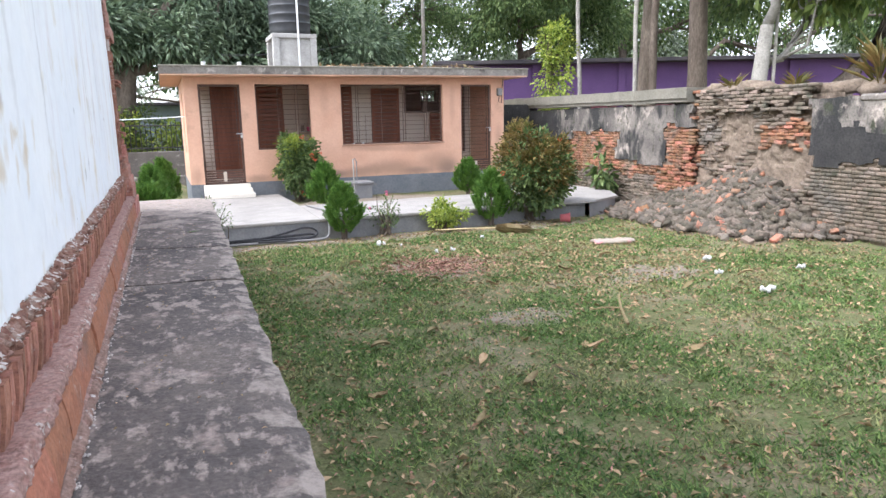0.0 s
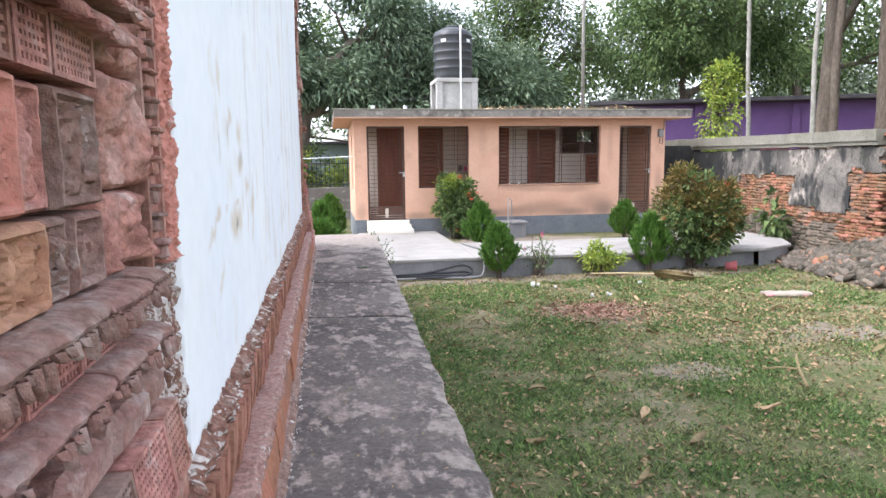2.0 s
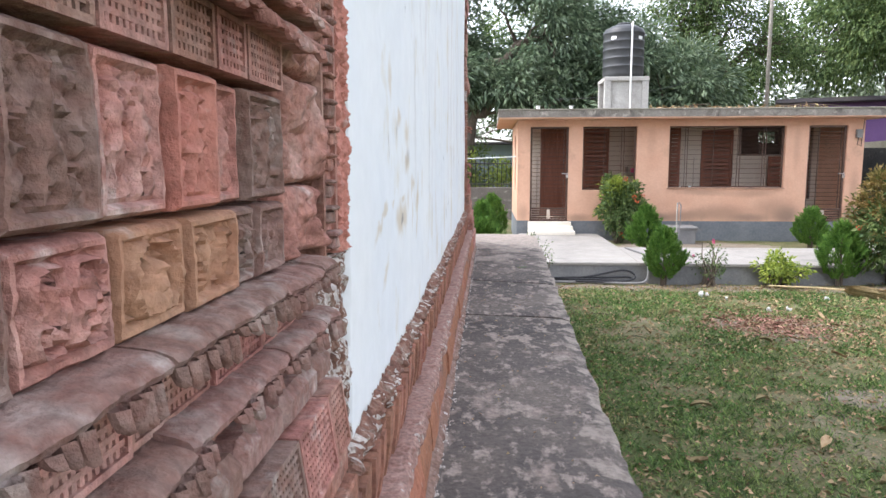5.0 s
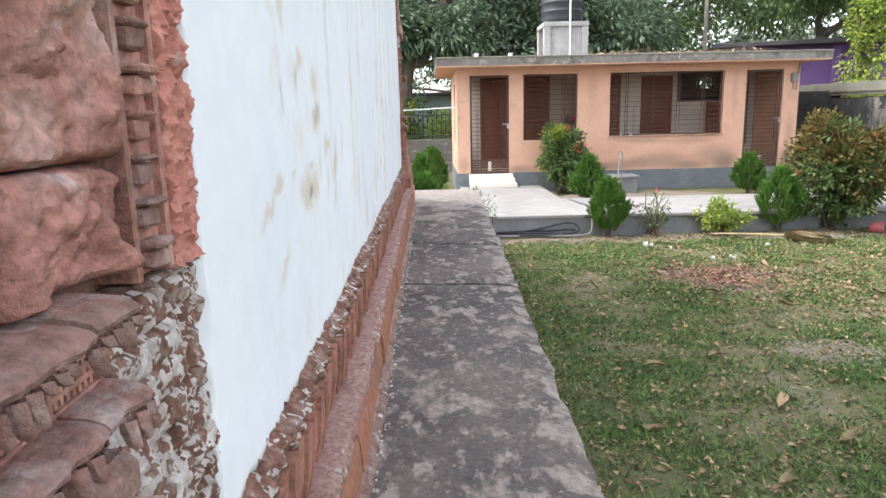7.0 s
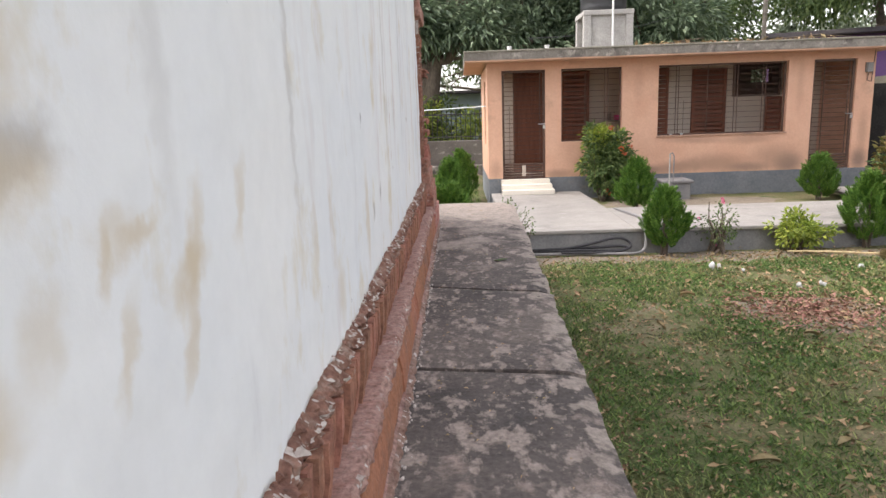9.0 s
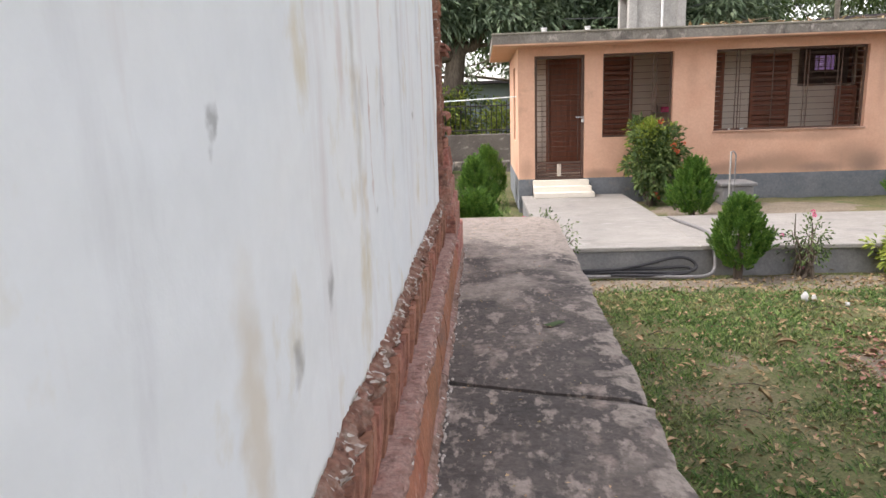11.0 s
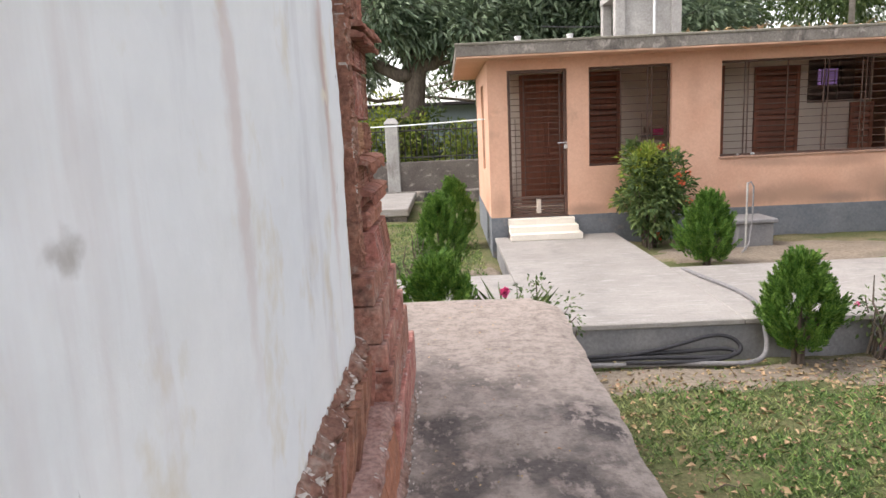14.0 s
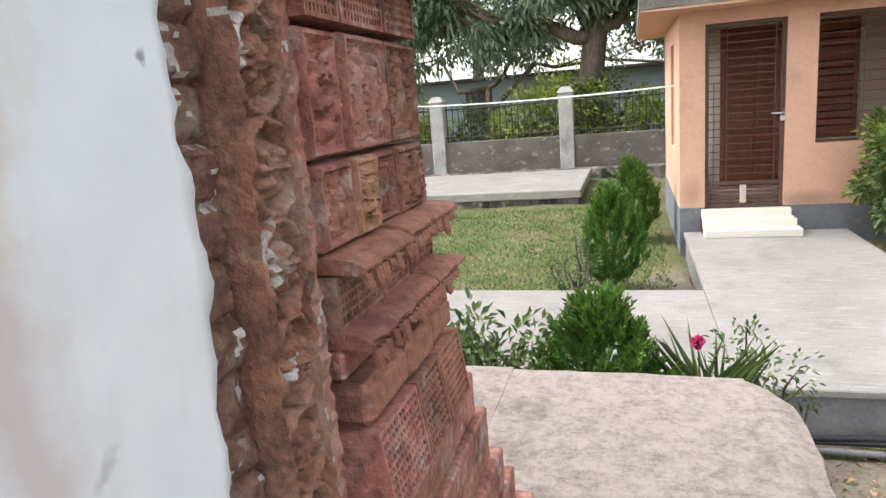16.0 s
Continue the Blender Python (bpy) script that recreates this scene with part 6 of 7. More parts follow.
# rubble heap
def heap(x, y):
    return max(-0.1, 0.88 * math.exp(-(((y - 8.3) / (1.95 if y > 8.3 else 1.0)) ** 2)) * max(0.0, 1 - max(0.0, (CX + 0.25 - x)) / 2.05) ** 1.15 + 0.05 * field(x, y, 3.0, 2.0))


bm = bmesh.new()
hx, hy = [6.7 + 0.125 * i for i in range(21)], [5.0 + 0.15 * j for j in range(45)]
grid = [[bm.verts.new((x, y, ground_z(x, y) - 0.03 + heap(x, y))) for x in hx] for y in hy]
for j in range(len(hy) - 1):
    for i in range(len(hx) - 1):
        bm.faces.new((grid[j][i], grid[j][i + 1], grid[j + 1][i + 1], grid[j + 1][i]))
rub = thing("rubble_heap", "heap of broken brick and mortar rubble against the wall", "rubble")
part("mound", bm, M["mud"], rub, smooth=True)
cs, ss = [], []
rb = np.random.RandomState(31)
while len(cs) < 5600:
    x, y = 6.75 + 2.4 * rb.rand(), 4.8 + 6.4 * rb.rand()
    h = heap(x, y)
    if h < 0.03 + 0.05 * rb.rand():
        continue
    s = 0.028 + 0.125 * rb.rand() ** 3.5
    cs.append((x, y, ground_z(x, y) + h + 0.01))
    ss.append(np.array((s * (0.9 + 0.7 * rb.rand()), s, s * (0.35 + 0.35 * rb.rand()))))
CORNERS = np.array([[(-0.5, 0.5)[(q >> a) & 1] for a in range(3)] for q in range(8)])
QUADS = np.array(((0, 2, 3, 1), (4, 5, 7, 6), (0, 1, 5, 4), (2, 6, 7, 3), (0, 4, 6, 2), (1, 3, 7, 5)))
for mt, pick in (("rubble", [i for i in range(len(cs)) if i % 14]), ("old_brick", [i for i in range(len(cs)) if i % 14 == 0])):
    V = [(CORNERS * (1 + 0.5 * (rb.rand(8, 3) - 0.6)) * ss[i] * 1.15) @ np.array(Euler(((rb.rand() - 0.5) * 1.5, (rb.rand() - 0.5) * 1.5, rb.rand() * 6.283)).to_matrix()).T + np.array(cs[i]) for i in pick]
    tagged(part("rubble", data_mesh("rubble", np.concatenate(V), np.concatenate([QUADS + 8 * j for j in range(len(pick))]), M[mt]), None, rub), kind="stuff")
for k in range(34):
    x, y = 7.2 + 1.7 * rb.rand(), 6.6 + 3.2 * rb.rand()
    b = part("brick", BRK["old_brick" if k % 4 == 0 else "grey_brick"][k % 7], None, rub)
    b.matrix_local = pose(x, y, ground_z(x, y) + heap(x, y) + 0.04, rb.rand() * 60 - 30, rb.rand() * 60 - 30, rb.rand() * 180)

# ---- fence at the back ----
fence = thing("fence", "low mossy wall with concrete posts and black iron railings", "fence")
FNY = 23.2
wallf = box_part("wall", (-12, FNY, -0.1), (9.0, FNY + 0.25, 1.05), M["fence_wall"], fence, 0.02)
box_part("footing", (-12, FNY - 0.25, -0.1), (9.0, FNY - 0.002, 0.28), M["old_plaster"], fence, 0.03)
for x in (-11.2, -8.05, -4.87, -1.68, 1.5, 4.7, 7.9):
    box_part("post", (x - 0.17, FNY - 0.06, -0.1), (x + 0.17, FNY + 0.29, 2.06), M["concrete"], fence, 0.02)
    bm = bmesh.new()
    vv = quad_box(bm, (x - 0.20, FNY - 0.09, 2.06), (x + 0.20, FNY + 0.32, 2.20))
    for q in vv[4:]:
        q.co.x, q.co.y = x + (q.co.x - x) * 0.5, FNY + 0.115 + (q.co.y - FNY - 0.115) * 0.5
    part("cap", bm, M["concrete"], fence)
for z in (1.16, 1.86):
    bm = bmesh.new()
    tube(bm, [(-12, FNY + 0.12, z), (9, FNY + 0.12, z)], 0.022, 6)
    part("rail", bm, M["black_iron"], fence)
rod = bmesh.new()
tube(rod, [(0, 0, 1.05), (0, 0, 1.93), (0, 0, 2.0)], [0.014, 0.014, 0.003], 5)
rod = mesh_of(rod, M["black_iron"], name="rod")
for k in range(140):
    x = -12 + 0.15 * k
    if all(abs(x - p) > 0.2 for p in (-11.2, -8.05, -4.87, -1.68, 1.5, 4.7, 7.9)):
        b = part("rod", rod, None, fence)
        b.location = (x, FNY + 0.12, 0)
slab_left = thing("concrete_platform", "low mossy concrete platform on the grass", "platform")
box_part("top", (-5.2, 19.2, 0.13), (-1.1, 22.6, 0.30), M["paving"], slab_left, 0.02)
box_part("base", (-5.15, 19.26, -0.1), (-1.15, 22.55, 0.13), M["old_plaster"], slab_left, 0.01)
for i, (p, q, s) in enumerate((((HX0, 16.0, 2.02), (-7.0, 20.5, 2.2), 0.12), ((-20, 21, 7.4), (30, 19, 7.9), 0.5), ((1.2, 15.5, 3.3), (8, 27, 5.2), 0.2))):
    bm = bmesh.new()
    pts = [Vector(p).lerp(Vector(q), k / 14) - Vector((0, 0, s * 4 * (k / 14) * (1 - k / 14))) for k in range(15)]
    tube(bm, pts, 0.012 if i == 0 else 0.008, 5)
    thing("clothes_line" if i == 0 else "cable", "pale cord strung from the building's wall" if i == 0 else "thin black overhead electric cable", "cable", mesh=mesh_of(bm, M["wire"] if i == 0 else M["hose_black"]))

# ---- buildings beyond the walls ----
purp = thing("purple_building", "long low purple building with a maroon base and dark roof", "building")
A, B = Vector((11.0, 26.5, 0)), Vector((40.0, 15.4, 0))
d = (B - A).normalized()
yaw = math.degrees(math.atan2(d.y, d.x))
Ln = (B - A).length
purp.matrix_world = pose(A.x, A.y, 0, 0, 0, yaw)
box_part("wall", (0, 0, 2.55), (Ln, 6, 4.05), M["purple"], purp, 0.01)
box_part("base_wall", (0, 0.01, -0.1), (Ln, 5.99, 2.548), M["maroon"], purp, 0.01)
box_part("roof", (-0.5, -0.7, 4.05), (Ln + 0.5, 6.7, 4.2), M["tin"], purp, 0.01)
for k in range(9):
    box_part("pillar", (k * 3.6, -0.12, -0.1), (k * 3.6 + 0.3, -0.001, 4.05), M["purple"], purp, 0.01)
    box_part("window", (k * 3.6 + 1.2, -0.02, 1.0), (k * 3.6 + 2.5, 0.004, 2.3), M["tin"], purp, 0.01)
blue = thing("blue_building", "pale blue-grey wall seen through the foliage", "building")
box_part("wall", (-30, 38, -0.1), (12, 40, 2.9), M["blue_wall"], blue, 0.02)
box_part("roof", (-30.4, 37.6, 2.9), (12.4, 40.4, 3.05), M["tin"], blue, 0.02)
for k in range(8):
    box_part("window", (-26 + 4.6 * k, 37.97, 1.0), (-24.8 + 4.6 * k, 38.01, 2.4), M["tin"], blue, 0.01)

# ---- trees and shrubs ----


def in_ellipsoid(r, n, c, rad, power=0.45, gap_seed=0.0, gap=0.0, gap_scale=0.5):
    out = []
    while len(out) < n:
        v = r.randn(3)
        v /= np.linalg.norm(v)
        p = np.array(c) + v * np.array(rad) * r.rand() ** power
        if gap and noise.noise(Vector(p) * gap_scale + Vector((gap_seed, 0, 0))) < gap - 0.5 + 0.15 * r.rand():
            continue
        out.append(p)
    return np.array(out)


def foliage(r, clumps, per, spread, length, width, droop=0.6, centre=None, outward=0.6):
    """Leaves gathered round the clump centres, pointing out and down."""
    n = len(clumps) * per
    c = np.repeat(clumps, per, 0)
    off = r.randn(n, 3)
    off = unit(off) * (r.rand(n, 1) ** 0.6)
    pos = c + off * spread
    d = off + outward * unit(pos - (centre if centre is not None else clumps.mean(0))) + np.array([0, 0, -droop]) * (0.4 + r.rand(n, 1))
    up = np.tile([0.0, 0.0, 1.0], (n, 1)) + 0.5 * r.randn(n, 3)
    return leaf_arrays(pos, d, up, length * (0.6 + 0.7 * r.rand(n)), width * (0.7 + 0.6 * r.rand(n)))


def limb_path(r, a, b, wob=0.12, k=5, sag=0.0):
    a, b = Vector(a), Vector(b)
    l = (b - a).length
    return [a.lerp(b, i / k) + (Vector(r.randn(3)) * wob * l / k if 0 < i < k else Vector((0, 0, 0))) + Vector((0, 0, l * sag * math.sin(math.pi * i / k))) for i in range(k + 1)]


def tree(name, label, trunk, radius, crowns, leaf, mat, bark, seed, per=26, spread=0.55, twigs=10, gap=0.25, droop=0.6, group="", extra=()):
    """trunk: points from foot to fork. crowns: (centre, radii, clumps)."""
    r = np.random.RandomState(seed)
    t = thing(name, label, "tree", group)
    bm = bmesh.new()
    k = len(trunk)
    tube(bm, trunk, [radius * (1.25 if i == 0 else 1.0 - 0.35 * i / (k - 1)) for i in range(k)], 12)
    part("trunk", bm, bark, t, smooth=True)
    V, F, o = [], [], 0
    top = trunk[-1]
    for c, rad, n in crowns:
        cl = in_ellipsoid(r, n, c, rad, 0.45, seed * 1.7, gap)
        bm = bmesh.new()
        start = Vector(trunk[-1 if r.rand() < 0.6 else max(0, k - 2)])
        pts = limb_path(r, start, c, 0.3, 6)
        tube(bm, pts, [radius * 0.55 * (1 - 0.75 * i / 6) for i in range(7)], 8)
        for q in cl[: twigs]:
            p0 = pts[r.randint(2, 7)]
            tube(bm, limb_path(r, p0, q, 0.25, 4), [radius * 0.2, radius * 0.15, radius * 0.11, radius * 0.07, 0.012], 6)
        part("limb", bm, bark, t, smooth=True)
        v, f = foliage(r, cl, per, spread, leaf[0], leaf[1], droop, np.array(c))
        V.append(v)
        F.append(f + o)
        o += len(v)
    part("crown", data_mesh("crown", np.concatenate(V), np.concatenate(F), mat), None, t)
    return t


tree("mango_tree", "large dark green mango tree behind the railings", [(-1.2, 25.2, -0.1), (-1.25, 25.2, 1.8), (-1.05, 25.2, 3.4), (-0.75, 25.3, 4.8)], 0.40,
     [((-3.4, 26.8, 7.9), (3.8, 2.6, 3.6), 150), ((-1.6, 26.9, 5.6), (3.4, 1.6, 1.7), 80), ((1.9, 26.6, 7.0), (3.1, 2.4, 3.9), 210), ((-6.5, 26.5, 6.2), (3.8, 3.0, 3.9), 210), ((2.2, 25.3, 4.1), (2.0, 1.4, 1.0), 40), ((-4.6, 25.0, 4.3), (2.2, 1.3, 1.0), 60), ((-2.4, 24.6, 4.9), (2.6, 0.9, 1.2), 50), ((0.6, 24.7, 4.6), (2.2, 0.9, 1.2), 40)],
     (0.30, 0.085), M["leaf_dark"], M["bark"], 11, per=46, spread=0.60, gap=0.47)
tree("mango_tree", "dense mango tree behind the outbuilding", [(5.4, 27.5, -0.1), (5.4, 27.4, 1.8), (5.3, 27.2, 3.2)], 0.32,
     [((4.6, 26.6, 4.9), (2.9, 2.0, 2.3), 210), ((7.0, 26.6, 4.4), (2.2, 1.8, 1.9), 130), ((3.9, 27.6, 6.2), (1.9, 1.8, 1.6), 90)],
     (0.28, 0.08), M["leaf_dark"], M["bark"], 12, per=56, spread=0.55, gap=0.12)
tree("tall_tree", "tall airy tree with bare crossing branches", [(10.2, 32, -0.1), (10.3, 32, 3.0), (10.1, 32, 6.0)], 0.27,
     [((9.6, 32, 9.6), (2.8, 2.4, 3.2), 120), ((8.2, 31.5, 7.6), (2.4, 1.8, 2.2), 70), ((11.8, 32, 7.2), (2.2, 2, 2.0), 50), ((8.8, 31.5, 6.2), (1.8, 1.6, 1.6), 40)],
     (0.17, 0.07), M["leaf_mid"], M["bark"], 13, per=70, spread=0.7, twigs=22, gap=0.36)
tree("tall_tree", "broad leafy tree beyond the compound wall", [(14.6, 26, -0.1), (14.7, 26, 2.6), (14.3, 26, 4.4)], 0.28,
     [((13.6, 25.2, 7.4), (2.8, 2.2, 2.6), 200), ((16.2, 25.2, 8.2), (2.6, 2.2, 2.8), 170), ((17.6, 26, 6.2), (2.0, 1.8, 1.6), 70)],
     (0.17, 0.08), M["leaf_mid"], M["bark"], 14, per=70, spread=0.6, twigs=18, gap=0.22)
tree("tall_tree", "old forked tree with ivy-marked bark over the wall", [(14.0, 17.6, -0.1), (14.0, 17.5, 2.4), (14.05, 17.4, 5.2), (13.9, 17.3, 7.0)], 0.30,
     [((13.0, 17.5, 9.4), (2.6, 2.4, 2.4), 150), ((16.0, 18.0, 9.2), (2.6, 2.4, 2.4), 140), ((15.2, 17.2, 7.4), (1.8, 1.6, 1.4), 40)],
     (0.18, 0.08), M["leaf_mid"], M["bark"], 15, per=60, spread=0.6, twigs=16, gap=0.3)
tree("tall_tree", "straight dark-barked tree over the wall", [(14.6, 15.9, -0.1), (14.6, 15.9, 3.0), (14.4, 15.8, 6.0), (14.1, 15.7, 8.0)], 0.31,
     [((14.8, 15.6, 10.0), (3.0, 2.4, 2.6), 150), ((17.6, 15.2, 8.8), (2.4, 2.0, 2.4), 90), ((17.2, 16.6, 5.6), (1.6, 1.4, 1.3), 36)],
     (0.18, 0.08), M["leaf_mid"], M["bark"], 16, per=60, spread=0.6, twigs=18, gap=0.3)
tree("jackfruit_tree", "pale-barked tree with large bright leaves over the wall", [(14.0, 13.1, -0.1), (14.0, 13.1, 2.4), (14.1, 13.0, 4.0)], 0.24,
     [((14.2, 12.6, 6.4), (2.2, 1.8, 1.7), 130), ((15.6, 12.2, 5.4), (1.5, 1.3, 1.2), 60)],
     (0.34, 0.13), M["leaf_jack"], M["bark_pale"], 17, per=30, spread=0.5, twigs=14, gap=0.2)
tree("tall_tree", "leaning dark tree beyond the broken wall", [(15.0, 12.3, -0.1), (15.6, 12.0, 2.4), (16.8, 11.6, 4.2), (18.4, 11.0, 6.0)], 0.34,
     [((19.5, 10.6, 8.2), (3.0, 2.6, 2.6), 130), ((17.5, 11.0, 8.4), (2.4, 2.0, 2.0), 80)],
     (0.18, 0.08), M["leaf_mid"], M["bark"], 18, per=60, spread=0.6, twigs=14, gap=0.25)
tree("tall_tree", "thick pale trunk beyond the broken wall", [(14.2, 9.6, -0.1), (14.3, 9.6, 2.4), (14.5, 9.5, 5.0)], 0.27,
     [((15.0, 9.2, 7.4), (2.4, 2.2, 2.2), 90)],
     (0.2, 0.09), M["leaf_mid"], M["bark_pale"], 19, per=60, spread=0.6, twigs=14, gap=0.25)
tree("tall_tree", "far tree behind the purple building", [(24, 32, -0.1), (24, 32, 4), (24, 32, 6)], 0.3,
     [((23, 32, 8.2), (5.5, 2.5, 3.4), 190), ((31, 30, 8.0), (5, 2.5, 3.4), 150), ((38, 27, 8), (5, 2.5, 3.4), 120), ((17, 36, 8.5), (4, 2.5, 3.0), 110)],
     (0.26, 0.12), M["leaf_mid"], M["bark"], 20, per=60, spread=0.85, twigs=14, gap=0.3)
tree("tall_tree", "far trees behind the blue wall", [(-8, 43, -0.1), (-8, 43, 4), (-8, 43, 6)], 0.35,
     [((-9, 43, 8), (6, 2.5, 4.5), 170), ((3, 44, 8), (6, 2.5, 4.5), 170), ((13, 44, 7.0), (5, 2.5, 3.6), 90), ((-20, 42, 8), (6, 2.5, 4.5), 120)],
     (0.30, 0.14), M["leaf_mid"], M["bark"], 22, per=60, spread=0.95, twigs=10, gap=0.2)
# These two far rows carry distance haze in their paler leaf colour.
tree("tall_tree", "far trees along the horizon, haze put into their pale leaves", [(20, 47, -0.1), (20, 47, 2), (20, 47, 4)], 0.3,
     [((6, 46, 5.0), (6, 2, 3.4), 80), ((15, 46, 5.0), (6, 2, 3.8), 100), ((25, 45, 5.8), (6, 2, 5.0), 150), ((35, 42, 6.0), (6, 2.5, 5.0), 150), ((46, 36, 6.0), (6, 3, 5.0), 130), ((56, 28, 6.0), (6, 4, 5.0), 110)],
     (0.42, 0.20), M["leaf_hazed"], M["bark"], 23, per=60, spread=1.0, twigs=10, gap=0.42)
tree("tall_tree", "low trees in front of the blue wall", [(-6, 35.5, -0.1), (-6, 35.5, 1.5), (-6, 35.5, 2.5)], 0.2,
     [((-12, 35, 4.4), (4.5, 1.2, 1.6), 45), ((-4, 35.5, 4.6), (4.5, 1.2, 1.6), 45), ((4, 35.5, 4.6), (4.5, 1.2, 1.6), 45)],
     (0.30, 0.14), M["leaf_hazed"], M["bark"], 24, per=56, spread=0.9, twigs=6, gap=0.28)
# slim trunks over the wall
for (x, y, lean, rad, mt) in ((12.4, 18.6, -0.035, 0.075, "bark_pale"), (12.9, 16.6, 0.0, 0.075, "bark_pale"), (13.35, 16.4, 0.01, 0.13, "bark"), (14.3, 12.9, 0.0, 0.05, "bark_pale")):
    t = thing("slim_tree", "slim pale tree trunk rising over the wall", "tree", "slim trunks")
    bm = bmesh.new()
    h = 9.5 if rad < 0.2 else 8
    if rad == 0.05:
        h = 4.2
    tube(bm, [(x + lean * z + 0.05 * field(z, x, 3.0, 0.6), y, z) for z in (-0.1, 1.5, 3.0, 4.5, 6.0, h)], [rad, rad * 0.95, rad * 0.9, rad * 0.85, rad * 0.8, rad * 0.6], 9)
    part("trunk", bm, M[mt], t, smooth=True)
# ivy-grown stump by the building's corner
r = np.random.RandomState(50)
t = thing("creeper", "dead trunk overgrown with pale green creeper", "creeper")
bm = bmesh.new()
tube(bm, [(10.6, 17.5, -0.1), (10.6, 17.5, 2.2), (10.5, 17.5, 4.0)], [0.15, 0.13, 0.08], 9)
tube(bm, [(10.55, 17.5, 3.0), (10.8, 17.5, 3.6), (10.9, 17.4, 4.4)], [0.08, 0.06, 0.03], 7)
part("trunk", bm, M["bark"], t, smooth=True)
cl = np.stack([10.55 + 0.22 * r.randn(60), 17.35 + 0.2 * r.randn(60), 1.8 + 2.6 * r.rand(60)], 1)
v, f = foliage(r, cl, 45, 0.28, 0.11, 0.07, 0.7)
part("leaves", data_mesh("leaves", v, f, M["leaf_light"]), None, t)

# undergrowth beyond the railings
r = np.random.RandomState(60)
for i, (x, y, w, h, mt) in enumerate([(-9 + 1.2 * k, 24.3 + 0.4 * math.sin(k * 2.1), 1.15, 2.05 + 0.4 * math.sin(k * 1.3), ("leaf_light", "leaf_mid", "leaf_light")[k % 3]) for k in range(15)]):
    b = thing("undergrowth_shrub", "leafy yellow-green shrub beyond the railings", "shrub", "undergrowth")
    cl = in_ellipsoid(r, 60, (x, y, h * 0.55), (w, 0.6, h * 0.6), 0.5)
    v, f = foliage(r, cl, 30, 0.28, 0.15, 0.07, 0.3)
    part("leaves", data_mesh("leaves", v, f, M[mt]), None, b)
    bm = bmesh.new()
    for q in cl[:7]:
        tube(bm, limb_path(r, (x + r.randn() * 0.1, y, -0.1), q, 0.15, 3), [0.02, 0.016, 0.012, 0.006], 5)
    part("woody_stem", bm, M["bark"], b)


def cypress(x, y, z, h, w, seed, lean=0.0):
    """Clipped thuja: upright feathery sprays round a short stem."""
    r = np.random.RandomState(seed)
    t = thing("thuja_shrub", "small teardrop-shaped bright green thuja shrub", "shrub", "thuja shrubs")
    n, per = 420, 44
    u = r.rand(n) ** 0.85
    a = r.rand(n) * 6.283
    prof = np.interp(u, [0, 0.08, 0.25, 0.45, 0.7, 0.88, 1.0], [0.30, 0.62, 0.95, 0.95, 0.60, 0.27, 0.03])
    prof = prof * (1 + 0.16 * np.sin(a * 3 + u * 5 + seed) + 0.10 * np.sin(a * 7 + seed * 2)) * (0.62 + 0.38 * r.rand(n) ** 0.4)
    root = np.stack([prof * w / 2 * np.cos(a), prof * w / 2 * np.sin(a), h * (0.06 + 0.86 * u)], 1)
    out = np.stack([np.cos(a), np.sin(a), np.zeros(n)], 1)
    axis = unit(out * 0.45 + np.array([0, 0, 1.0]) + 0.22 * r.randn(n, 3))
    flat = unit(np.cross(axis, out + 0.8 * r.randn(n, 3)))
    ln = (0.12 + 0.07 * r.rand(n))[:, None]
    s = np.tile(np.linspace(0.05, 1.0, per), n)[:, None]
    side = np.tile(np.where(np.arange(per) % 2, 1.0, -1.0), n)[:, None]
    R_ = lambda q: np.repeat(q, per, 0)
    k = n * per
    pos = R_(root) + R_(axis) * s * R_(ln) + r.randn(k, 3) * 0.004
    d = R_(axis) * 0.9 + R_(flat) * side * (0.75 - 0.35 * s) + 0.12 * r.randn(k, 3)
    v, f = leaf_arrays(pos, d, R_(np.cross(axis, flat)) + 0.5 * r.randn(k, 3), 0.030 + 0.028 * (1 - s[:, 0]) + 0.012 * r.rand(k), 0.008 + 0.006 * r.rand(k), 0.1)
    part("foliage", data_mesh("foliage", v, f, M["leaf_cypress"]), None, t)
    bm = bmesh.new()
    for q in range(5):
        aa = q * 1.3
        tube(bm, [(0.03 * math.cos(aa), 0.03 * math.sin(aa), -0.04), (0.04 * math.cos(aa), 0.04 * math.sin(aa), h * 0.15), (0.3 * w * math.cos(aa), 0.3 * w * math.sin(aa), h * 0.4)], [0.02, 0.015, 0.006], 6)
    tube(bm, [(0, 0, -0.04), (0, 0, h * 0.5), (0, 0, h * 0.9)], [0.025, 0.018, 0.006], 6)
    part("stem", bm, M["bark"], t)
    t.matrix_world = pose(x, y, z, lean, 0, seed * 40)
    return t


cypress(2.46, 10.42, 0.0, 0.80, 0.50, 1)
cypress(2.78, 13.15, 0.15, 0.86, 0.56, 2)
cypress(6.15, 13.7, 0.15, 0.76, 0.56, 3)
cypress(5.15, 10.5, 0.0, 0.90, 0.60, 4)
cypress(-0.36, 10.05, 0.0, 0.98, 0.70, 5)
cypress(-0.40, 13.5, 0.02, 1.05, 0.54, 6)
cypress(-0.18, 15.9, 0.02, 1.08, 0.60, 7)


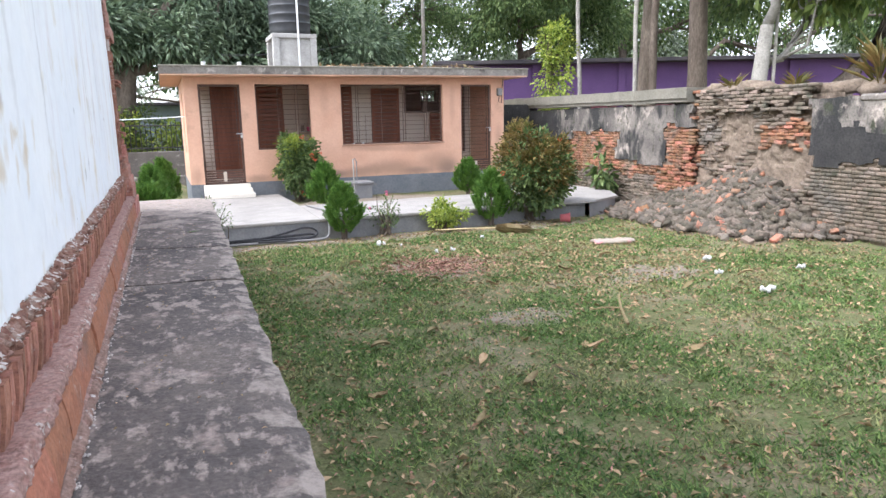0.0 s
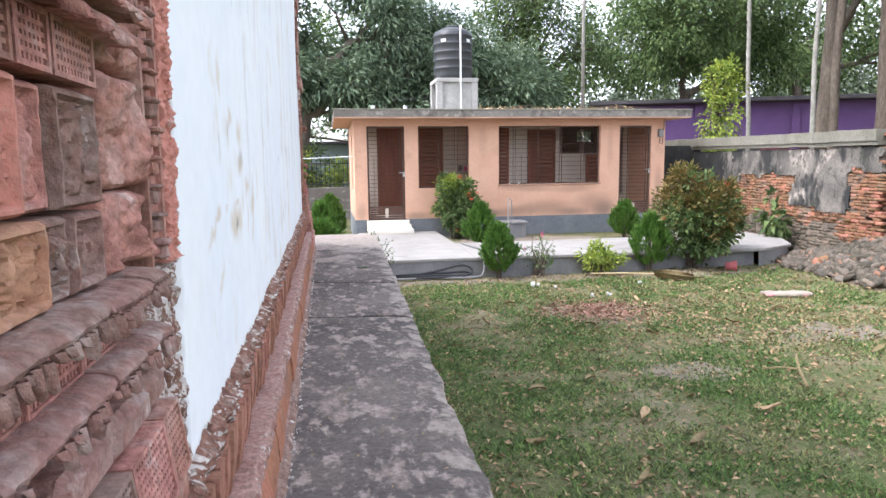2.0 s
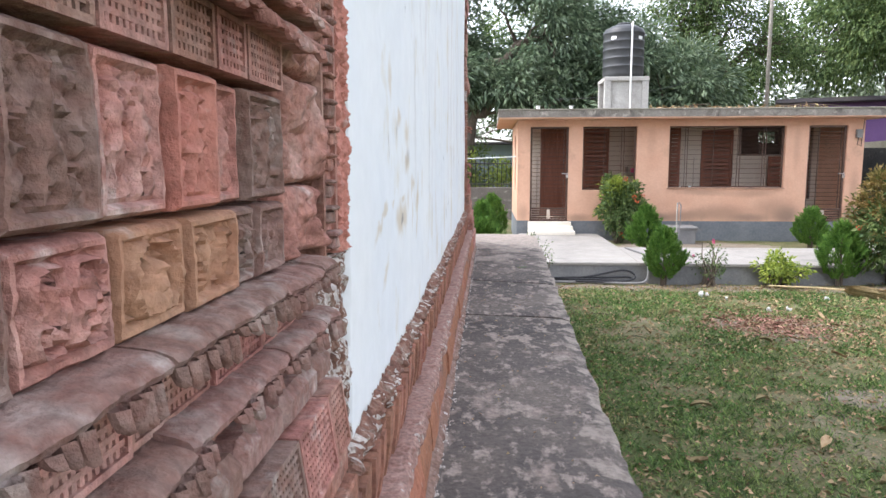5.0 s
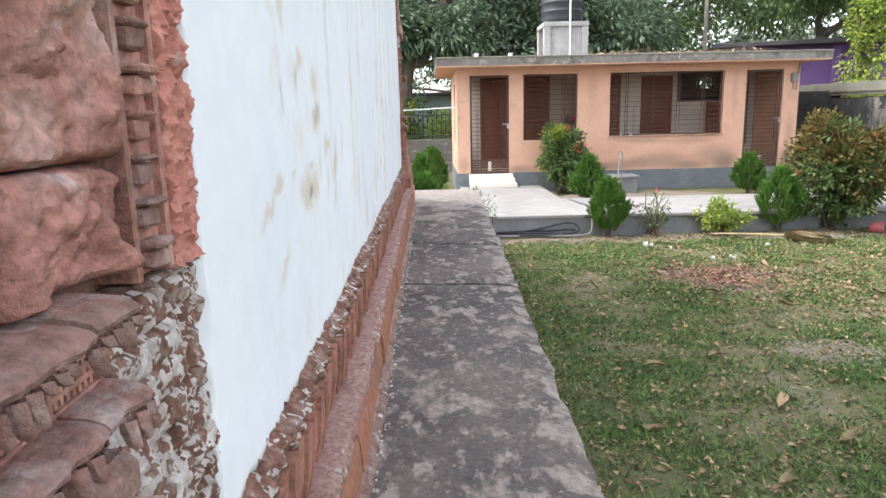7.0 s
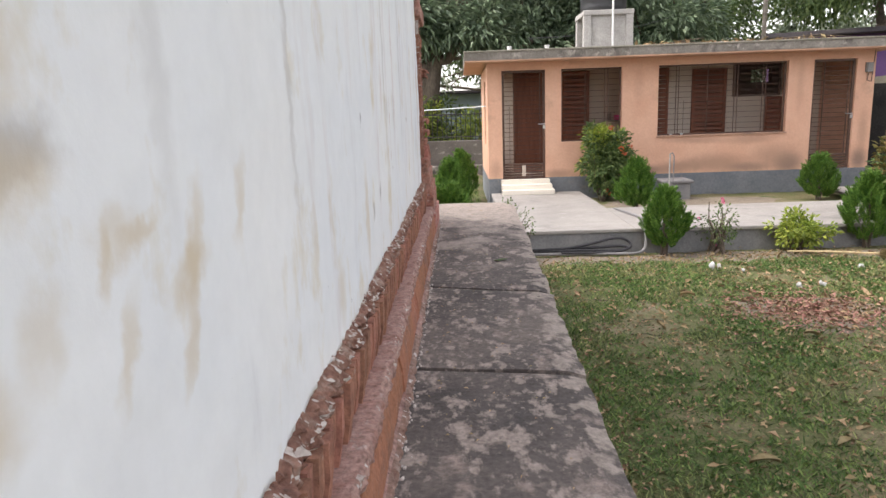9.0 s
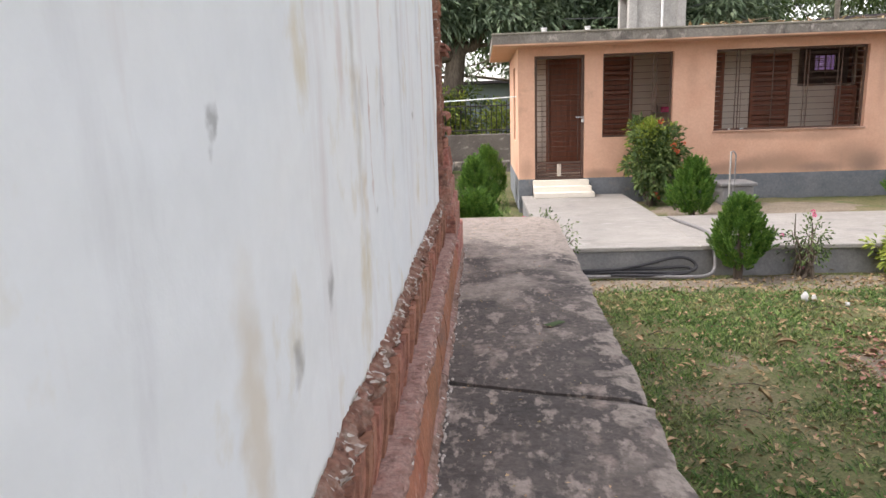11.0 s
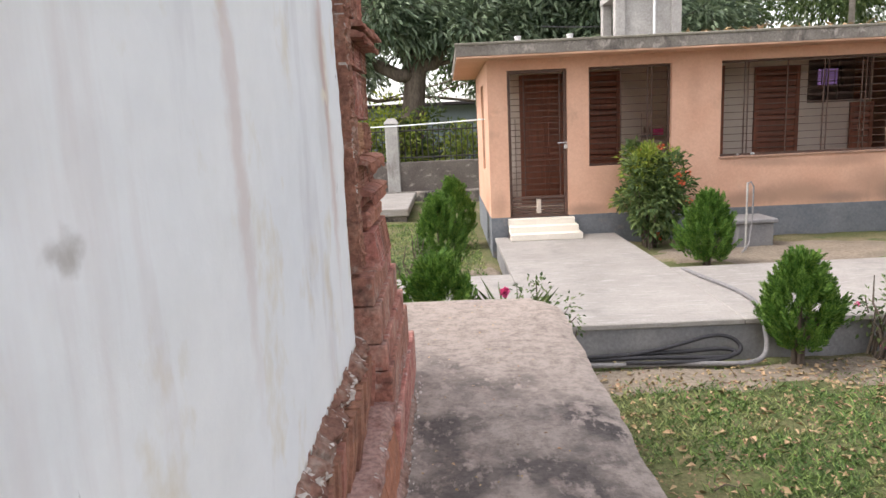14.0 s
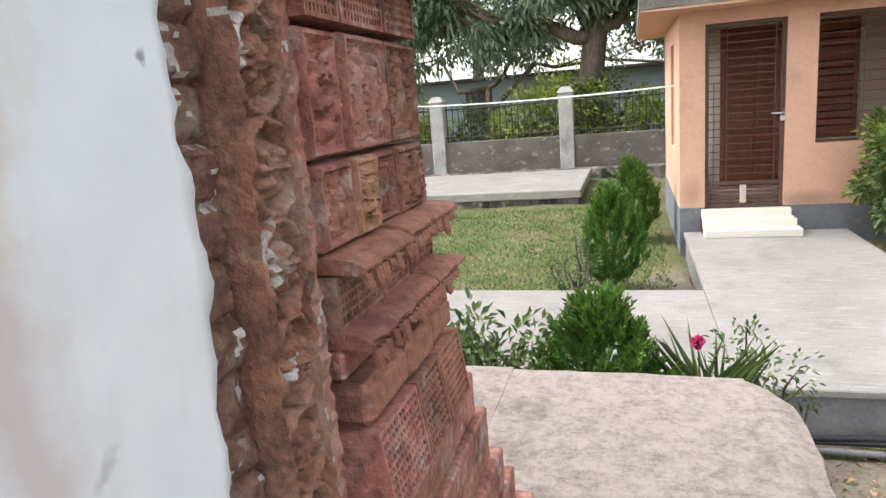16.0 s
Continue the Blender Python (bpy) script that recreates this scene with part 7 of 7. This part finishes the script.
def bush(name, label, x, y, z, rad, h, seed, mat, leaf, n=120, per=30, spread=0.12, flowers=0, flower_mat=None, mat2=None, frac2=0.0, droop=0.1, flower_r=0.05):
    r = np.random.RandomState(seed)
    t = thing(name, label, "shrub")
    c = np.array((x, y, z + h * 0.56))
    cl = in_ellipsoid(r, n, c, (rad, rad, h * 0.46), 0.4)
    cl[:, 2] += 0.06 * np.sin(cl[:, 0] * 9) * h
    top = cl[:, 2] + 0.25 * r.randn(n) * h > z + h * (1 - frac2)
    for nm, sel, mt in (("leaves", ~top, mat), ("young_leaves", top, mat2)):
        if sel.any() and mt:
            v, f = foliage(r, cl[sel], per, spread, leaf[0], leaf[1], droop, c)
            part(nm, data_mesh(nm, v, f, mt), None, t)
    bm = bmesh.new()
    for q in cl[:16]:
        tube(bm, limb_path(r, (x + 0.06 * r.randn(), y + 0.06 * r.randn(), z - 0.03), q, 0.2, 4), [0.016, 0.014, 0.011, 0.008, 0.004], 5)
    part("woody_stem", bm, M["bark"], t)
    for k in range(flowers):
        v0 = unit(r.randn(1, 3))[0]
        v0[1] = -abs(v0[1])
        p = c + v0 * np.array((rad, rad, h * 0.46)) * 1.0
        m = 26
        dd = unit(r.randn(m, 3))
        v, f = leaf_arrays(np.tile(p, (m, 1)) + dd * flower_r * 0.4, dd, r.randn(m, 3), np.full(m, flower_r * 0.8), np.full(m, flower_r * 0.5))
        part("flower", data_mesh("flower", v, f, flower_mat), None, t)
    return t


bush("ixora_shrub", "rounded green ixora shrub with orange-red flower heads", 2.55, 14.55, 0.15, 0.49, 1.38, 71, M["leaf_mid"], (0.085, 0.04), 170, 34, 0.12, 9, M["flower"], M["leaf_light"], 0.12)
bush("croton_shrub", "broad shrub with green and bronze-orange leaves", 6.0, 10.55, 0.0, 0.74, 1.62, 72, M["leaf_mid"], (0.09, 0.045), 260, 34, 0.14, 5, M["flower"], M["leaf_croton"], 0.38, 0.0, 0.04)
bush("low_shrub", "low pale yellow-green leafy plant by the kerb", 4.20, 10.40, 0.0, 0.38, 0.45, 73, M["leaf_light"], (0.07, 0.035), 60, 22, 0.09)
bush("rose_bush", "thin sparse rose bush with small pink blooms", 3.15, 10.40, 0.0, 0.26, 0.68, 74, M["leaf_mid"], (0.045, 0.022), 46, 10, 0.08, 4, M["pink"], None, 0.0, 0.2, 0.022)
bush("rose_bush", "thin rose bush with a bright pink bloom", 0.45, 10.32, 0.0, 0.26, 0.80, 75, M["leaf_mid"], (0.045, 0.02), 40, 10, 0.09, 0, M["pink"], None, 0.0, 0.2, 0.03)
bush("dark_shrub", "dark green leafy shrub behind the ledge", -0.95, 10.1, 0.0, 0.42, 0.9, 76, M["leaf_mid"], (0.07, 0.03), 80, 20, 0.12)
bush("rose_bush", "twiggy shrub behind the ledge", -0.75, 12.9, 0.0, 0.35, 0.8, 78, M["leaf_mid"], (0.05, 0.024), 40, 12, 0.1)
bush("leafy_plant", "large-leaved green plant against the old wall", 8.65, 12.1, 0.05, 0.26, 1.05, 77, M["leaf_mid"], (0.22, 0.10), 22, 9, 0.10, droop=0.5)
# upright strap-leaved plant and the pink rose by the ledge's end
r = np.random.RandomState(80)
n = 46
a = r.rand(n) * 6.283
c = np.stack([0.20 + 0.05 * r.randn(n), 10.2 + 0.05 * r.randn(n), np.full(n, 0.28)], 1)
v, f = leaf_arrays(c, np.stack([np.cos(a) * 0.55, np.sin(a) * 0.55, np.ones(n)], 1), np.stack([-np.cos(a), -np.sin(a), np.full(n, 0.6)], 1), 0.38 + 0.24 * r.rand(n), 0.016 + 0.010 * r.rand(n), 0.1)
t = thing("lily_plant", "strap-leaved green plant at the ledge's end", "plant")
part("leaves", data_mesh("leaves", v, f, M["leaf_mid"]), None, t)
bm = bmesh.new()
tube(bm, [(0.20, 10.2, -0.05), (0.20, 10.2, 0.33)], 0.03, 6)
part("stem", bm, M["leaf_mid"], t)
t = thing("rose_flower", "bright pink rose on a thin stem", "flower")
m = 40
dd = unit(r.randn(m, 3) + np.array([0, -0.3, 0.4]))
v, f = leaf_arrays(np.tile([0.14, 10.28, 0.68], (m, 1)), dd, r.randn(m, 3), np.full(m, 0.048), np.full(m, 0.042), 0.3)
part("petals", data_mesh("petals", v, f, M["pink"]), None, t)
bm = bmesh.new()
tube(bm, [(0.18, 10.33, -0.05), (0.16, 10.30, 0.4), (0.14, 10.28, 0.68)], [0.008, 0.006, 0.004], 5)
part("stem", bm, M["leaf_mid"], t)

# red-leaved plants on top of the old wall
for i, (y, h) in enumerate(((9.3, 0.45), (8.0, 0.4), (6.6, 0.85), (13.0, 0.2))):
    t = thing("wall_plant", "spiky reddish plant growing on the wall top", "plant", "wall top plants")
    n = 60
    a = r.rand(n) * 6.283
    c = np.stack([np.full(n, CX + 0.4), np.full(n, y), 2.1 + h * 0.5 * r.rand(n)], 1)
    v, f = leaf_arrays(c, np.stack([np.cos(a), np.sin(a), 0.5 + r.rand(n)], 1), np.tile([0, 0, 1.0], (n, 1)) + 0.3 * r.randn(n, 3), h * (0.5 + 0.4 * r.rand(n)), np.full(n, 0.035), 0.1)
    part("leaves", data_mesh("leaves", v, f, M["leaf_croton"] if i < 3 else M["leaf_mid"]), None, t)
    bm = bmesh.new()
    tube(bm, [(CX + 0.4, y, 2.0), (CX + 0.4, y, 2.1 + h * 0.6)], 0.02, 6)
    part("stem", bm, M["bark"], t)

# ---- litter on the lawn ----
r = np.random.RandomState(90)


def leaf_litter(name, label, n, xs, ys, size, mat, seed, mask=None):
    r = np.random.RandomState(seed)
    x, y = xs(r, n), ys(r, n)
    ok = x > 0.20 + 0.0245 * y
    x, y = x[ok], y[ok]
    n = len(x)
    z = np.array([ground_z(a, b) for a, b in zip(x, y)]) + 0.012 + 0.018 * r.rand(n)
    a = r.rand(n) * 6.283
    v, f = leaf_arrays(np.stack([x, y, z], 1), np.stack([np.cos(a), np.sin(a), 0.25 * r.randn(n)], 1), np.tile([0, 0, 1.0], (n, 1)) + 0.45 * r.randn(n, 3), size[0] + (size[1] - size[0]) * r.rand(n) ** 1.5, (size[0] + (size[1] - size[0]) * r.rand(n) ** 1.5) * 0.5, 0.3)
    thing(name, label, "leaves", kind="stuff", mesh=data_mesh(name, v, f, mat))


leaf_litter("fallen_leaves", "dry brown leaves scattered over the lawn", 9500, lambda q, n: 0.25 + 8.4 * q.rand(n), lambda q, n: 1.5 + 8.8 * q.rand(n), (0.022, 0.085), M["leaf_dry"], 91)
leaf_litter("fallen_leaves", "small dark leaf scraps in the grass", 9000, lambda q, n: 0.25 + 8.4 * q.rand(n), lambda q, n: 1.5 + 8.8 * q.rand(n), (0.012, 0.04), M["leaf_dry_red"], 96)
leaf_litter("leaf_pile", "swept patch of reddish dry leaves", 1500, lambda q, n: 3.05 + 0.36 * q.randn(n), lambda q, n: 7.75 + 0.30 * q.randn(n), (0.03, 0.085), M["leaf_dry_red"], 92)
leaf_litter("fallen_leaves", "dry leaves drifted along the middle of the lawn", 2600, lambda q, n: 4.6 + 1.3 * q.randn(n), lambda q, n: 7.4 + 1.2 * q.randn(n), (0.03, 0.09), M["leaf_dry"], 93)
leaf_litter("fallen_leaves", "dry leaves below the kerb", 700, lambda q, n: 3.8 + 2.0 * q.randn(n), lambda q, n: 10.2 + 0.16 * q.randn(n), (0.03, 0.08), M["leaf_dry"], 94)
leaf_litter("green_weeds", "broad-leaved green weeds in the lawn", 9000, lambda q, n: 0.6 + 4.5 * q.rand(n) ** 1.3, lambda q, n: 1.2 + 6.5 * q.rand(n), (0.015, 0.045), M["leaf_mid"], 95)
BIG = [(1.30, 4.95, 0.16), (2.02, 4.3, 0.19), (2.2, 3.8, 0.20), (2.55, 4.55, 0.17), (2.9, 4.3, 0.21), (1.2, 6.3, 0.14), (1.85, 5.1, 0.16), (2.6, 7.0, 0.18), (3.1, 6.5, 0.15), (4.0, 5.6, 0.16), (0.62, 5.95, 0.12), (4.9, 5.4, 0.15), (5.9, 5.6, 0.17), (5.3, 7.2, 0.16), (3.8, 8.3, 0.18), (1.6, 3.4, 0.15), (3.6, 3.9, 0.18), (1.0, 4.0, 0.13), (6.4, 6.4, 0.15), (2.0, 8.3, 0.14), (1.5, 7.4, 0.12), (4.3, 6.9, 0.15)]
for i, (x, y, s) in enumerate(BIG):
    bm = bmesh.new()
    n = 7
    rows = []
    for k in range(n):
        u = k / (n - 1)
        w = s * 0.17 * math.sin(math.pi * min(1, u * 0.94 + 0.03)) ** 1.2
        zz = 0.012 + 0.16 * s * math.sin(u * 3.0 + i)
        rows.append([bm.verts.new((u * s, -w, zz + 0.02 + 0.01 * math.sin(i))), bm.verts.new((u * s, 0, zz)), bm.verts.new((u * s, w, zz + 0.025))])
    for a, b in zip(rows, rows[1:]):
        bm.faces.new((a[0], a[1], b[1], b[0]))
        bm.faces.new((a[1], a[2], b[2], b[1]))
    lf = thing("fallen_leaf", "large curled dry leaf on the grass", "leaf", "large fallen leaves", mesh=mesh_of(bm, M["leaf_dry"], smooth=True))
    lf.matrix_world = pose(x, y, ground_z(x, y) + 0.02, r.randn() * 8, r.randn() * 8, r.rand() * 360)
for (x, y, s) in ((2.85, 9.55, 0.13), (3.32, 8.55, 0.08), (3.6, 8.6, 0.07), (6.2, 6.4, 0.12), (5.75, 5.75, 0.10), (5.6, 4.9, 0.13), (6.9, 5.6, 0.1), (3.05, 9.3, 0.05), (4.4, 9.3, 0.07)):
    cs = [(x + 0.3 * s * r.randn(), y + 0.2 * s * r.randn(), ground_z(x, y) + 0.03 + 0.3 * s * k / 4) for k in range(4)]
    thing("litter", "crumpled white plastic litter on the grass", "litter", "white litter", mesh=lumps("litter", cs, [np.array((s, s * 0.6, s * 0.45)) * (0.6 + 0.4 * r.rand()) for k in range(4)], M["paper"], int(x * 100), 0.8))
# flattened sack
bm = bmesh.new()
nx_, ny_ = 16, 8
g = [[bm.verts.new(((i / nx_ - 0.5) * 0.62, (j / ny_ - 0.5) * 0.26 * (1 - 0.35 * abs(i / nx_ - 0.4)), 0.012 + 0.022 * math.cos((j / ny_ - 0.5) * 2.6) + 0.022 * field(i * 0.3, j * 0.4, 2.0, 1.0))) for i in range(nx_ + 1)] for j in range(ny_ + 1)]
for j in range(ny_):
    for i in range(nx_):
        bm.faces.new((g[j][i], g[j][i + 1], g[j + 1][i + 1], g[j + 1][i]))
ext = bmesh.ops.extrude_face_region(bm, geom=bm.faces[:])
for v in ext["geom"]:
    if isinstance(v, bmesh.types.BMVert):
        v.co.z = -0.02
sk = thing("sack", "flattened cream sack with faded red print on the grass", "sack", mesh=mesh_of(bm, M["sack"], smooth=True))
sk.matrix_world = pose(5.95, 8.05, ground_z(5.95, 8.05) + 0.02, 0, 0, -12)
# overturned red pot
bm = bmesh.new()
lathe(bm, [(0.065, 0), (0.075, 0.10), (0.085, 0.16), (0.092, 0.165), (0.092, 0.18), (0.08, 0.18), (0.07, 0.10), (0.06, 0.02)], 20)
pot = thing("plastic_pot", "overturned red plastic pot on the grass", "pot", mesh=mesh_of(bm, M["red_plastic"], smooth=True))
pot.matrix_world = pose(6.35, 10.15, ground_z(6.35, 10.15) + 0.085, 88, 0, 60)
# broom
br = thing("broom", "long straw broom with a bamboo handle lying on the grass", "broom")
bm = bmesh.new()
tube(bm, [(3.9, 10.05, 0.04), (4.35, 9.9, 0.05), (4.85, 9.7, 0.05)], [0.012, 0.014, 0.014], 8)
part("handle", bm, M["straw"], br)
n = 260
c = np.tile([4.85, 9.70, 0.05], (n, 1)) + 0.02 * r.randn(n, 3)
v, f = leaf_arrays(c, np.array([1.0, -0.42, 0.0]) + 0.16 * r.randn(n, 3) * (1, 1, 0.35), np.tile([0, 0, 1.0], (n, 1)), 0.4 + 0.25 * r.rand(n), np.full(n, 0.012), 0.1)
part("bristles", data_mesh("bristles", v, f, M["straw"]), None, br)
# forked twig
bm = bmesh.new()
tube(bm, [(3.55, 4.55, 0.0), (3.66, 4.8, 0.07), (3.82, 5.05, 0.10), (3.98, 5.25, 0.06)], [0.016, 0.013, 0.010, 0.005], 6)
tube(bm, [(3.66, 4.8, 0.07), (3.55, 4.95, 0.05), (3.45, 5.0, 0.02)], [0.010, 0.007, 0.004], 6)
thing("twig", "dry forked twig on the grass", "twig", mesh=mesh_of(bm, M["leaf_dry"]))
for k in range(26):
    x, y, a, l = 1 + 6 * r.rand(), 3.5 + 6 * r.rand(), r.rand() * 6.28, 0.12 + 0.25 * r.rand()
    bm = bmesh.new()
    tube(bm, [(0, 0, 0.02), (l * 0.5, 0.03, 0.035), (l, 0.0, 0.02)], [0.005, 0.004, 0.002], 5)
    tw = thing("twig", "thin dry twig lying in the grass", "twig", "small twigs", mesh=mesh_of(bm, M["bark"]))
    tw.matrix_world = pose(x, y, ground_z(x, y), 0, 0, math.degrees(a))
# green leaf on the ledge and leaf crumbs
bm = bmesh.new()
quad_box(bm, (-0.05, -0.02, 0), (0.05, 0.02, 0.004), 0.006, rp)
lf = thing("fallen_leaf", "grey-green leaf lying on the concrete ledge", "leaf", mesh=mesh_of(bm, M["leaf_mid"]))
lf.matrix_world = pose(0.05, 6.22, LEDGE_Z + 0.006, 4, 3, 40)
n = 260
yy = 0.5 + 8.8 * r.rand(n)
c = np.stack([-0.38 + 0.5 * r.rand(n), yy, np.full(n, LEDGE_Z + 0.006)], 1)
v, f = leaf_arrays(c, r.randn(n, 3) * (1, 1, 0.1), np.tile([0, 0, 1.0], (n, 1)) + 0.2 * r.randn(n, 3), 0.008 + 0.012 * r.rand(n), 0.005 + 0.006 * r.rand(n))
thing("leaf_crumbs", "small crumbs of dry leaf and mortar on the ledge", "leaves", kind="stuff", mesh=data_mesh("leaf_crumbs", v, f, M["leaf_dry"]))
